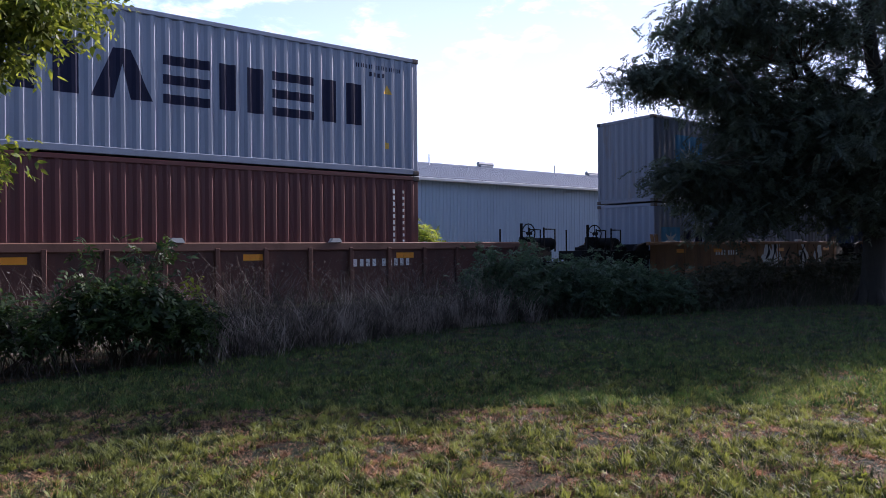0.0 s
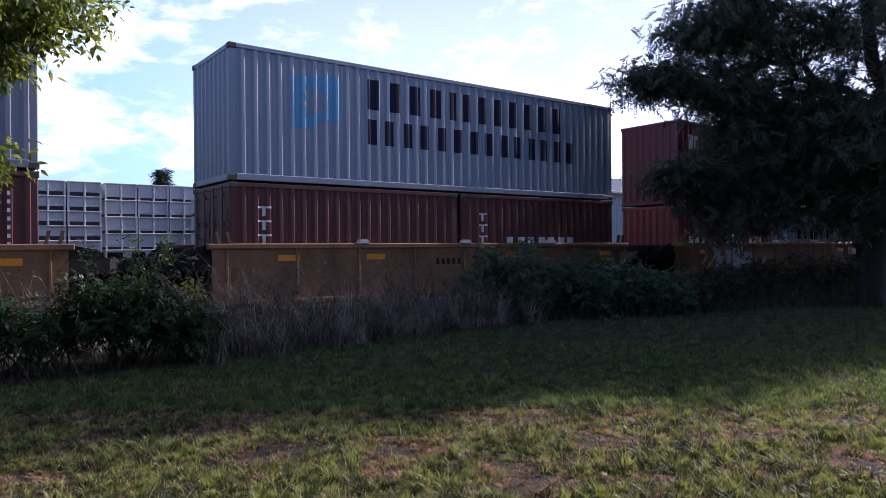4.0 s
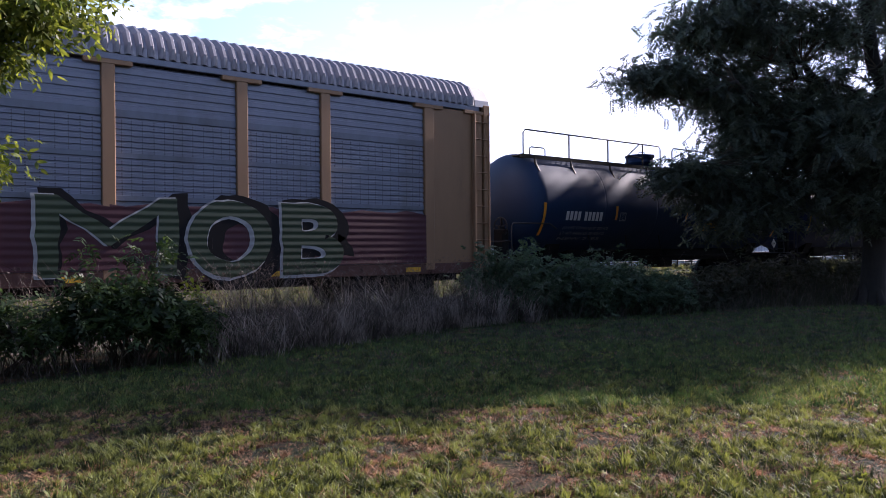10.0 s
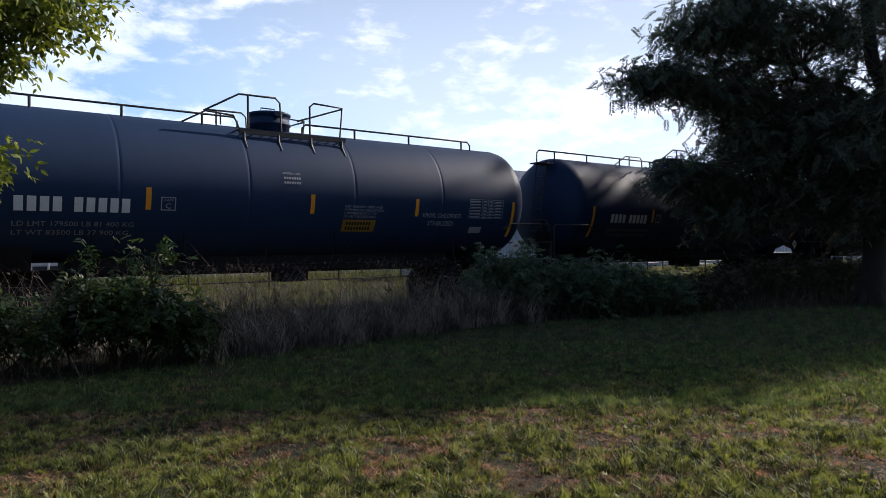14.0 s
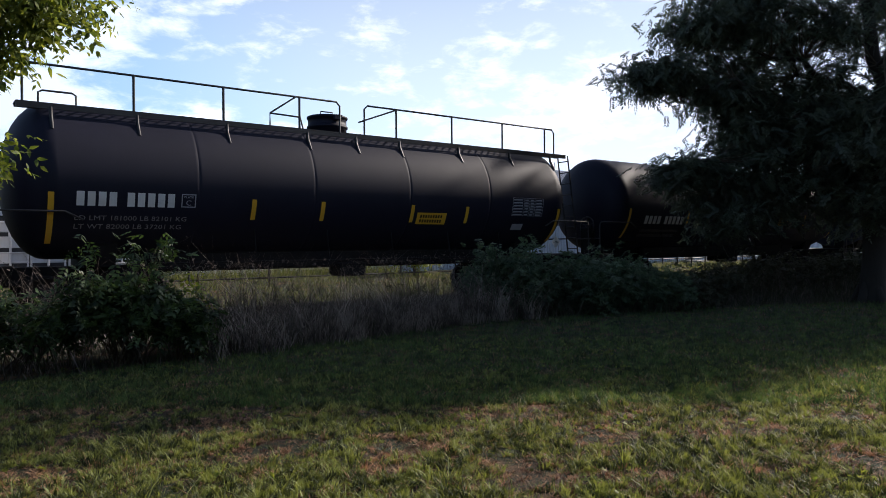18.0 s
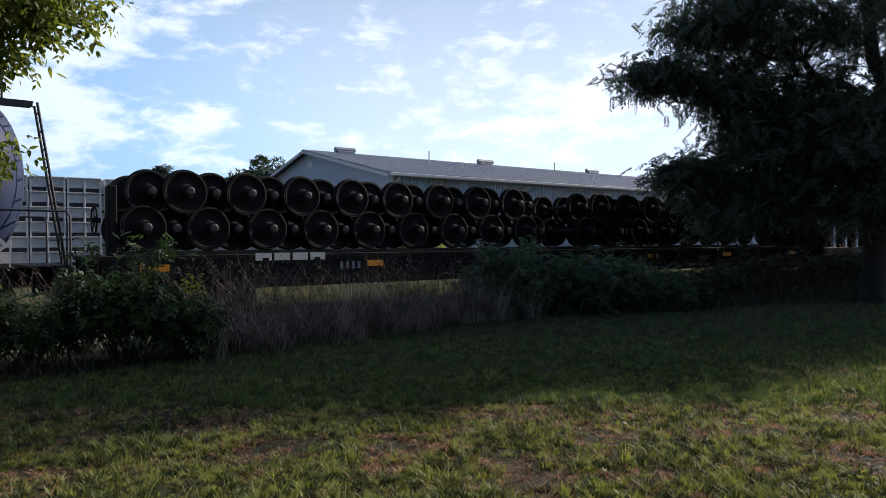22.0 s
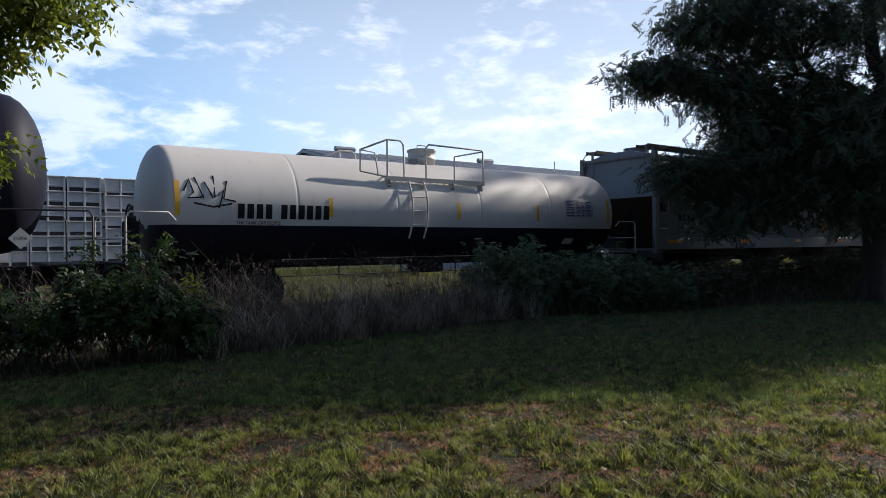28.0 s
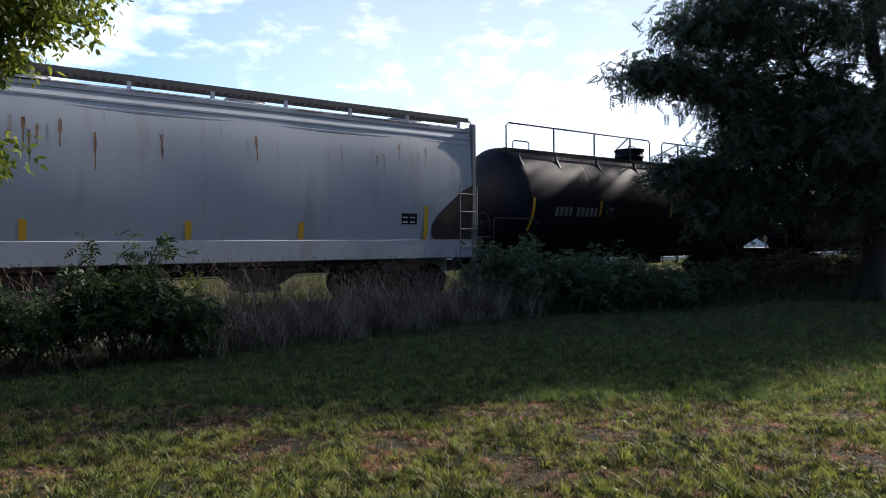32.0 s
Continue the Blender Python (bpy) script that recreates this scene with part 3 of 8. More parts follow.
def make_track():
    bed = Geo()
    prof = [(TRACK_Y - 2.3, -0.2), (TRACK_Y - 1.5, -0.03), (TRACK_Y + 1.5, -0.03), (TRACK_Y + 2.3, -0.2)]
    bed.prism(prof, "x", -60, 140)
    track = lone("track_bed", bed, M_stone, "grey crushed stone ballast under the railway track", "ballast", kind="structure")
    n = 26000
    p = np.stack([rng.uniform(-12, 45, n), TRACK_Y + rng.uniform(-2.1, 2.1, n), np.zeros(n)], 1)
    p[:, 2] = np.interp(np.abs(p[:, 1] - TRACK_Y), [0, 1.5, 2.3], [-0.02, -0.02, -0.18])
    a = rng.normal(0, 0.022, (n, 4, 3))
    st = p[:, None, :] + a
    tri = np.stack([st[:, [0, 1, 2]], st[:, [0, 2, 3]], st[:, [0, 3, 1]], st[:, [1, 3, 2]]], 1).reshape(-1, 3)
    lone("ballast_stones", sheet("ballast_stones", tri, 3, M_stone), M_stone, "loose grey crushed ballast stones", "ballast", kind="stuff")
    tie = Geo().box(-0.115, 0.115, -1.3, 1.3, -0.16, 0.02, 0.01).mesh("tie", M_tie)
    for i in range(150):
        part("tie", tie, M_tie, track, at=pose(-25 + i * 0.52, TRACK_Y, 0))
    for y in (TRACK_Y - 0.752, TRACK_Y + 0.752):
        r_ = Geo()
        r_.prism([(y - 0.07, 0.02), (y + 0.07, 0.02), (y + 0.07, 0.035), (y + 0.012, 0.05), (y + 0.012, 0.135), (y + 0.036, 0.145), (y + 0.036, RAIL_TOP - 0.004),
                  (y - 0.036, RAIL_TOP - 0.004), (y - 0.036, 0.145), (y - 0.012, 0.135), (y - 0.012, 0.05), (y - 0.07, 0.035)], "x", -400, 420)
        lone("rail", r_, M_railsteel, "long rusty steel running rail on the ties", "rail", "running rails", "structure")


make_track()


# ---- metal shed beyond the track ----
WALL_Y, GABLE_X, EAVE_Z, RIDGE_Z, SHED_LEN, SPAN = 29.3, 18.85, 5.22, 7.29, 62.0, 18.3


def ribbed(width, height, pitch, depth):
    """A ribbed sheet in the xz plane, facing -y, its ribs upright."""
    g = Geo()
    xs = [0.0]
    n = int(round(width / pitch))
    for i in range(n):
        b = i * width / n
        xs += [b + 0.35 * pitch, b + 0.45 * pitch, b + 0.85 * pitch, b + 0.95 * pitch]
    xs.append(width)
    ys = [0.0] + [y for i in range(n) for y in (0, -depth, -depth, 0)] + [0.0]
    k = len(xs)
    g.add([(x, y, 0) for x, y in zip(xs, ys)] + [(x, y, height) for x, y in zip(xs, ys)], [(i, i + 1, k + i + 1, k + i) for i in range(k - 1)])
    return g


def make_shed():
    shed = thing("metal_shed", "long pale blue ribbed steel shed with a grey roof", "shed")
    core = Geo().box(GABLE_X + 0.05, GABLE_X + SHED_LEN, WALL_Y + 0.06, WALL_Y + SPAN - 0.06, -0.1, EAVE_Z - 0.03)
    mid = WALL_Y + SPAN / 2
    core.prism([(WALL_Y + 0.05, EAVE_Z - 0.03), (mid, RIDGE_Z - 0.06), (WALL_Y + SPAN - 0.05, EAVE_Z - 0.03)], "x", GABLE_X + 0.05, GABLE_X + SHED_LEN)
    part("wall_core", core, M_gable, shed)
    panel = ribbed(0.92, EAVE_Z, 0.23, 0.028).mesh("wall_panel", M_siding)
    for i in range(int(SHED_LEN / 0.925)):
        part("wall_panel", panel, M_siding, shed, at=pose(GABLE_X + i * 0.925, WALL_Y, 0))
    for i in range(20):
        y0 = WALL_Y + i * SPAN / 20
        y1 = y0 + SPAN / 20 - 0.006
        h0, h1 = (EAVE_Z + (RIDGE_Z - EAVE_Z) * (1 - abs(y - mid) / (SPAN / 2)) for y in (y0, y1))
        g = Geo()
        g.prism([(y0, -0.05), (y1, -0.05), (y1, min(h1, 3.9)), (y0, min(h0, 3.9))], "x", GABLE_X - 0.012, GABLE_X + 0.05)
        part("gable_panel", g, M_siding, shed)
        g = Geo()
        g.prism([(y0, 3.93), (y1, 3.93), (y1, h1 - 0.02), (y0, h0 - 0.02)], "x", GABLE_X - 0.03, GABLE_X + 0.05)
        part("upper_gable_panel", g, M_gable, shed)
    slope = math.hypot(SPAN / 2 + 0.4, RIDGE_Z - EAVE_Z)
    ang = math.degrees(math.atan2(RIDGE_Z - EAVE_Z, SPAN / 2))
    rp = ribbed(0.92, slope, 0.23, 0.03).mesh("roof_panel", M_roofsheet)
    for i in range(int(SHED_LEN / 0.925) + 1):
        for back in (0, 1):
            at = pose(GABLE_X - 0.5 + i * 0.925, WALL_Y - 0.4, EAVE_Z - 0.02, ang - 90, 0, 0) if not back else pose(GABLE_X - 0.5 + i * 0.925 + 0.92, WALL_Y + SPAN + 0.4, EAVE_Z - 0.02, ang - 90, 0, 180)
            part("roof_panel", rp, M_roofsheet, shed, at=at)
    part("ridge_cap", Geo().prism([(mid - 0.25, RIDGE_Z + 0.03), (mid, RIDGE_Z + 0.11), (mid + 0.25, RIDGE_Z + 0.03), (mid, RIDGE_Z + 0.05)], "x", GABLE_X - 0.5, GABLE_X + SHED_LEN + 0.4), M_roofsheet, shed)
    part("gutter", Geo().box(GABLE_X - 0.5, GABLE_X + SHED_LEN + 0.4, WALL_Y - 0.55, WALL_Y - 0.4, EAVE_Z - 0.19, EAVE_Z - 0.03, 0.02), M_trim, shed, "white painted eaves gutter")
    part("fascia", Geo().box(GABLE_X, GABLE_X + SHED_LEN, WALL_Y - 0.395, WALL_Y - 0.05, EAVE_Z - 0.14, EAVE_Z - 0.05, 0.01), M_trim, shed)
    part("downspout", Geo().path([(GABLE_X + 0.12, WALL_Y - 0.45, EAVE_Z - 0.15), (GABLE_X + 0.12, WALL_Y - 0.12, EAVE_Z - 0.5), (GABLE_X + 0.12, WALL_Y - 0.1, 0.05)], 0.05, 8), M_trim, shed)
    part("corner_trim", Geo().box(GABLE_X - 0.05, GABLE_X + 0.1, WALL_Y - 0.05, WALL_Y + 0.06, -0.05, EAVE_Z - 0.05, 0.01), M_trim, shed)
    for sgn in (-1, 1):
        g = Geo()
        e, r_ = (mid + sgn * (SPAN / 2 + 0.4), EAVE_Z - 0.1), (mid, RIDGE_Z)
        g.prism([(e[0], e[1] - 0.16), (r_[0], r_[1] - 0.12), (r_[0], r_[1] + 0.05), (e[0], e[1] + 0.03)], "x", GABLE_X - 0.53, GABLE_X - 0.49)
        part("barge_board", g, M_trim, shed, "white barge board")
    for x in (21.2, 32.6, 44.0, 55.4, 66.8):
        v_ = Geo().box(x - 0.6, x + 0.6, mid - 0.2, mid + 0.2, RIDGE_Z, RIDGE_Z + 0.2, 0.03)
        v_.cyl((x - 0.68, mid, RIDGE_Z + 0.27), (x + 0.68, mid, RIDGE_Z + 0.27), 0.16, 12)
        part("ridge_vent", v_, M_roofsheet, shed, "pale ridge ventilator")
        part("vent_stub", Geo().cyl((x + 5, mid - 2, RIDGE_Z - 0.6), (x + 5, mid - 2, RIDGE_Z + 0.35), 0.04, 8), M_trim, shed)
    part("gable_louvre", Geo().box(GABLE_X - 0.05, GABLE_X + 0.02, mid - 0.3, mid + 0.3, RIDGE_Z - 0.95, RIDGE_Z - 0.6, 0.01), M_trim, shed)
    # dark panel on the wall, painted as the shaded inside of a doorway
    door = part("door", Geo().box(43.1, 44.15, WALL_Y - 0.06, WALL_Y - 0.03, 0.45, 2.72, 0.01), M_dark, shed, "flat dark panel in place of a doorway's shaded inside")
    part("door_frame", Geo().box(43.0, 43.1, WALL_Y - 0.08, WALL_Y - 0.02, 0.4, 2.8).box(44.15, 44.25, WALL_Y - 0.08, WALL_Y - 0.02, 0.4, 2.8).box(43.1, 44.15, WALL_Y - 0.08, WALL_Y - 0.02, 2.72, 2.8), M_trim, door)
    part("stoop", Geo().box(42.7, 44.6, WALL_Y - 1.3, WALL_Y - 0.04, -0.1, 0.42, 0.02), M_concrete, shed)


make_shed()


# ---- stacked white bins ----
def bin_mesh(w, h, cells, slot):
    """An open harvest bin in its parts: walls, posts, ribs, rim and base, as (name, mesh, place)."""
    d = w
    pm = lambda name, g, m=M_bin: (name, g.mesh(name, m))
    long_wall, side_wall = pm("wall", Geo().box(0, w, 0.07, 0.09, slot, h - 0.03)), pm("wall", Geo().box(0.03, 0.06, 0.09, d - 0.09, slot, h - 0.03))
    post = pm("corner_post", Geo().prism([(0, 0), (0.07, 0), (0.07, 0.068), (0.03, 0.088), (0, 0.088)], "z", 0.0, h - 0.065))
    rib = pm("rib", Geo().prism([(-0.045, 0.07), (-0.035, 0.0), (-0.02, -0.006), (0.02, -0.006), (0.035, 0.0), (0.045, 0.07)], "z", 0.0, h - 0.065))
    rim = pm("rim", Geo().box(-0.005, w + 0.005, -0.012, 0.066, h - 0.06, h - 0.005, 0.012))
    rim_side = pm("rim", Geo().box(0, 0.06, 0.07, d - 0.07, h - 0.06, h - 0.005, 0.008))
    tray = pm("tray", Geo().box(0.004, w - 0.004, 0.02, d - 0.02, slot - 0.03, slot - 0.002))
    ledge = pm("ledge", Geo().box(0.075, w / 2 - 0.05, 0.01, 0.068, slot, slot + 0.045, 0.01))
    # near-black block, the shade inside the fork slots put into its colour
    base = pm("base", Geo().box(0.07, w - 0.07, 0.04, d - 0.08, 0.0, slot - 0.03), M_binshade)
    out_ = [(long_wall, pose(0, 0, 0)), (long_wall, pose(w, d, 0, 0, 0, 180)), (side_wall, pose(0, 0, 0)), (side_wall, pose(w - 0.09, 0, 0)),
            (rim, pose(0, 0, 0)), (rim, pose(w, d, 0, 0, 0, 180)), (rim_side, pose(0, 0, 0)), (rim_side, pose(w - 0.06, 0, 0)), (tray, pose(0, 0, 0)), (base, pose(0, 0, 0)),
            (post, pose(0, 0, 0)), (post, pose(w - 0.07, 0, 0)), (ledge, pose(0, 0, 0)), (ledge, pose(w / 2 - 0.025, 0, 0))]
    return out_ + [(rib, pose(w * i / cells, 0, 0)) for i in range(1, cells)]


BIN_A, BIN_B = bin_mesh(1.22, 0.59, 2, 0.19), bin_mesh(1.22, 0.70, 2, 0.15)


def bin_stack(x, y, n, kind, h, label, group, jitter=0.02):
    for i in range(n):
        b = thing("harvest_bin", label, "bin", group, at=pose(x + rng.uniform(-jitter, jitter), y + rng.uniform(-jitter, jitter), 0.31 + i * h, 0, 0, rng.uniform(-0.5, 0.5)))
        for (name, me), at in kind:
            part(name, me, M_bin, b, "dark block in place of the shade in the fork slots" if name == "base" else "", at)


for k in range(3):
    bin_stack(2.1 + k * 1.275, 30.8, 7, BIN_A, 0.585, "white plastic harvest bin with two framed fields, in a tall stack", "tall stacks of white bins")
for k in range(6):
    bin_stack(6.05 + k * 1.26, 31.0, 6, BIN_B, 0.682, "white plastic harvest bin with a lift slot, in a tall stack", "tall stacks of white bins")
for k in range(3):
    bin_stack(9.15 + k * 1.26, 28.9, 5, BIN_B, 0.682, "white plastic harvest bin in a lower front stack", "front stacks of white bins")
for k in range(2):
    bin_stack(1.0 + k * -1.3, 30.2, 4, BIN_A, 0.585, "white plastic harvest bin in a short stack", "front stacks of white bins")
for k in range(4):
    bin_stack(13.6 + k * 1.28, 31.5, 2, BIN_B, 0.682, "white plastic harvest bin in a low stack beside the shed", "low stacks of white bins")


def make_fence():
    f = thing("pipe_fence", "low pipe rail fence beyond the track", "fence")
    for i in range(26):
        part("post", Geo().cyl((27 + i * 1.4, 24.5, 0.1), (27 + i * 1.4, 24.5, 1.2), 0.035, 8), M_rail_black, f)
    for z in (0.72, 1.15):
        part("rail_bar", Geo().cyl((27, 24.5, z), (62, 24.5, z), 0.03, 8), M_rail_black, f)
    for i in range(9):
        part("post", Geo().cyl((1.6 + i * 2.9, 24.5, 0.0), (1.6 + i * 2.9, 24.5, 0.92), 0.035, 8), M_rail_black, f)
    for z in (0.46, 0.85):
        part("rail_bar", Geo().cyl((-6, 24.5, z), (27, 24.5, z), 0.03, 8), M_rail_black, f)


make_fence()


# ---- trees and undergrowth ----
def limb_path(a, b, sag=0.0, wig=0.12, n=5, r=None):
    r = r or random
    a, b = Vector(a), Vector(b)
    d = (b - a).length
    return [a.lerp(b, i / n) + Vector((r.uniform(-1, 1), r.uniform(-1, 1), r.uniform(-1, 1))) * wig * d * 0.2 * math.sin(math.pi * i / n) + Vector((0, 0, -sag * math.sin(math.pi * i / n))) for i in range(n + 1)]


def tree(name, label, base, limbs, tips, trunk_r, trunk_top, leaf_args, leaf_m, per_tip, tip_r, seed, twig_r=0.018):
    """A tapered trunk, limbs to given ends, twigs from the limbs to the tips, and compound leaves round each tip."""
    r = random.Random(seed)
    rn = np.random.default_rng(seed)
    t = thing(name, label, "tree", at=pose(*base))
    b = Vector(base)
    top = Vector(trunk_top) - b
    g = Geo()
    path = limb_path((0, 0, -0.1), top, 0, 0.25, 7, r)
    g.path([(0.0, 0.0, -0.15)] + [tuple(p) for p in path[1:]], trunk_r * 1.25, 14, trunk_r * 0.45)
    for k in range(5):
        a = 2 * math.pi * k / 5 + 0.4
        g.cyl((math.cos(a) * trunk_r * 1.7, math.sin(a) * trunk_r * 1.7, -0.12), (math.cos(a) * trunk_r * 0.5, math.sin(a) * trunk_r * 0.5, 0.7), trunk_r * 0.5, 8, trunk_r * 0.3)
    part("trunk", g, M_bark, t)
    nodes = [Vector(p) for p in path[2:]]
    for (lx, ly, lz), at in limbs:
        start = Vector((0, 0, 0)).lerp(top, at)
        pts = limb_path(start, Vector((lx, ly, lz)) - b, -0.25, 0.5, 6, r)
        part("limb", Geo().path(pts, trunk_r * 0.42, 8, 0.03), M_bark, t)
        nodes += pts[1:]
    nn = np.array([tuple(p) for p in nodes])
    tips = np.asarray(tips) - np.array(base)
    tw = Geo()
    for p in tips:
        d = ((nn - p) ** 2).sum(1) + np.where(nn[:, 2] > p[2] + 0.4, 2.0, 0)
        q = nn[int(d.argmin())]
        tw.path(limb_path(q, p, 0.05, 0.3, 3, r), twig_r, 4, 0.005, caps=False)
    part("twig", tw, M_twig, t)
    pts = np.repeat(tips, per_tip, 0) + rn.normal(0, tip_r, (len(tips) * per_tip, 3)) * np.array([1, 1, 0.55])
    crown = sheet("crown", fronds(pts, r=rn, **leaf_args), leaf_args.get("corners", 4), leaf_m)
    part("crown", crown, leaf_m, t, "crown of many small leaflets")
    return t


def crown_tips(centre, radii, n, seed, hollow=0.55, keep=None):
    rn = np.random.default_rng(seed)
    v = rn.normal(0, 1, (n * 3, 3))
    v /= np.linalg.norm(v, axis=1, keepdims=True)
    lump = 1 + 0.22 * np.sin(v[:, 0] * 5 + seed) * np.sin(v[:, 1] * 4 + 1.3) + 0.16 * np.sin(v[:, 2] * 9 + seed * 2)
    p = np.array(centre) + v * np.array(radii) * (lump * rn.uniform(hollow, 1.0, n * 3) ** 0.6)[:, None]
    if keep is not None:
        p = p[keep(p)]
    return p[:n]


LOCUST = dict(length=0.34, pairs=7, leaf=0.10, width=0.043, droop=0.25, spread=0.8)


def in_sprays(p):
    """Twigs stand in separate sprays, with air between them."""
    return (p[:, 2] > 1.6) & (np.sin(p[:, 0] * 2.9 + 1.1 * np.sin(p[:, 2] * 1.7)) * np.sin(p[:, 1] * 2.6 + p[:, 2]) + 0.8 * np.sin(p[:, 2] * 4.1 + p[:, 0] - p[:, 1]) > -0.15)


main_tips = np.concatenate([
    crown_tips((20.3, 8.2, 6.2), (3.9, 4.3, 3.9), 560, 3, 0.3, in_sprays),
    crown_tips((15.4, 11.15, 5.95), (1.2, 0.8, 0.36), 60, 6, 0.1),       # outstretched middle branch
    crown_tips((16.9, 10.4, 5.65), (1.0, 0.9, 0.6), 60, 16, 0.1),
    crown_tips((16.6, 10.4, 7.3), (1.2, 1.0, 0.65), 60, 7, 0.1),
    crown_tips((17.6, 9.8, 8.2), (1.6, 1.4, 1.2), 70, 17, 0.1, in_sprays),
    crown_tips((16.1, 10.7, 3.5), (1.25, 0.8, 0.36), 75, 5, 0.1),        # low branch
    crown_tips((17.0, 10.0, 2.75), (1.3, 1.2, 0.8), 85, 4, 0.1),
    crown_tips((18.3, 9.2, 3.3), (1.6, 1.6, 1.2), 75, 18, 0.1),
    crown_tips((17.7, 10.0, 4.55), (1.2, 1.1, 0.75), 95, 23, 0.1),       # closed crown between the branches
    crown_tips((18.9, 9.2, 4.9), (1.4, 1.2, 1.0), 110, 24, 0.1),
    crown_tips((20.0, 8.2, 4.5), (1.6, 1.3, 1.2), 100, 25, 0.1),
    crown_tips((20.6, 8.0, 11.0), (2.4, 2.4, 2.0), 130, 8, 0.2, in_sprays),
    crown_tips((19.3, 11.0, 7.2), (2.8, 1.6, 2.2), 70, 19, 0.2, in_sprays),
    crown_tips((18.8, 7.2, 4.0), (1.7, 1.5, 2.0), 75, 20, 0.2),
    crown_tips((21.9, 7.8, 2.9), (2.2, 2.2, 1.5), 80, 9, 0.2, lambda p: p[:, 2] > 1.3),
])
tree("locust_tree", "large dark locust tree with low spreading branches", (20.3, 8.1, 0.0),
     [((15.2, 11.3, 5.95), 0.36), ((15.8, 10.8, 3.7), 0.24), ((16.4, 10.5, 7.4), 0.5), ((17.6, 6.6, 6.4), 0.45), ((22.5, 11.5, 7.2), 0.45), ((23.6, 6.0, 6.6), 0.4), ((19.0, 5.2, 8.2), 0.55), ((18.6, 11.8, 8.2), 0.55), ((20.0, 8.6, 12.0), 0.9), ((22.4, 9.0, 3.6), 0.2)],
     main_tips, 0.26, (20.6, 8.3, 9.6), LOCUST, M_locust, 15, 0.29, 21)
# unseen trees added past the right edge, to shade lawn and train
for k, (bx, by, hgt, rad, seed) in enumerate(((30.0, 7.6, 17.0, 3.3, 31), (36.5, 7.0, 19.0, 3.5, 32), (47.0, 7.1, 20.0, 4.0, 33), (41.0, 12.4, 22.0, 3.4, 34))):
    tree("locust_tree", "tall unseen locust tree added to shade lawn and train", (bx, by, 0.0),
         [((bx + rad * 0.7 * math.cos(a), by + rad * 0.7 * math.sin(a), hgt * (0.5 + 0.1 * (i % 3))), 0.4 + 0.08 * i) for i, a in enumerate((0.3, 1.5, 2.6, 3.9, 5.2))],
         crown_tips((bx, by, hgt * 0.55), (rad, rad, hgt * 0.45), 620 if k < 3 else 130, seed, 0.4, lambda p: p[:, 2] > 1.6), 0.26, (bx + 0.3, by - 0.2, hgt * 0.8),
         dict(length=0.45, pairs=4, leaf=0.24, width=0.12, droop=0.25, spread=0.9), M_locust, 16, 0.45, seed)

ASH = dict(length=0.17, pairs=2, leaf=0.08, width=0.036, droop=0.5, spread=0.7, fold=0.35, corners=6)
ash_tips = np.concatenate([
    crown_tips((0.62, 6.9, 3.80), (0.78, 0.6, 0.30), 36, 12, 0.1),
    crown_tips((0.45, 7.15, 3.35), (0.16, 0.3, 0.24), 9, 13, 0.1),
    crown_tips((0.36, 7.1, 2.42), (0.14, 0.3, 0.17), 8, 14, 0.1),
    crown_tips((-2.6, 7.6, 4.6), (2.4, 2.2, 1.7), 130, 15, 0.4, lambda p: (p[:, 0] < -0.2) | (p[:, 2] > 4.1)),
])
tree("ash_tree", "young ash tree with sunlit yellow-green leaves", (-2.6, 7.7, 0.0),
     [((0.9, 6.9, 3.75), 0.55), ((0.35, 7.1, 2.5), 0.4), ((-2.0, 9.2, 4.8), 0.6), ((-4.3, 7.0, 4.9), 0.6), ((-2.4, 5.8, 4.7), 0.65)],
     ash_tips, 0.11, (-2.5, 7.6, 5.0), ASH, M_maple, 22, 0.13, 22, 0.008)


def shrub(label, centre, radii, stems, n, leaf_args, leaf_m, seed, per=8, tip_r=0.12, spires=(), skirt=0.05):
    r = random.Random(seed)
    rn = np.random.default_rng(seed)
    s = thing("shrub", label, "shrub", "shrubs along the track", at=pose(centre[0], centre[1], 0.0))
    c = np.array((0, 0, radii[2]))
    tips = crown_tips(c, (radii[0], radii[1], radii[2]), n, seed, 0.3, lambda p: p[:, 2] > skirt)
    if len(spires):
        tips = np.concatenate([tips, np.array(spires)])
    g = Geo()
    for k in range(stems):
        p = tips[r.randrange(len(tips))]
        g.path(limb_path((r.uniform(-0.25, 0.25) * radii[0], r.uniform(-0.25, 0.25) * radii[1], -0.06), p, -0.05, 0.4, 4, r), 0.016, 5, 0.006)
    part("stem", g, M_twig, s)
    pts = np.repeat(tips, per, 0) + rn.normal(0, tip_r, (len(tips) * per, 3))
    pts[:, 2] = np.maximum(pts[:, 2], 0.05)
    part("foliage", sheet("foliage", fronds(pts, r=rn, **leaf_args), leaf_args.get("corners", 4), leaf_m), leaf_m, s, "dense small leaves")
    return s


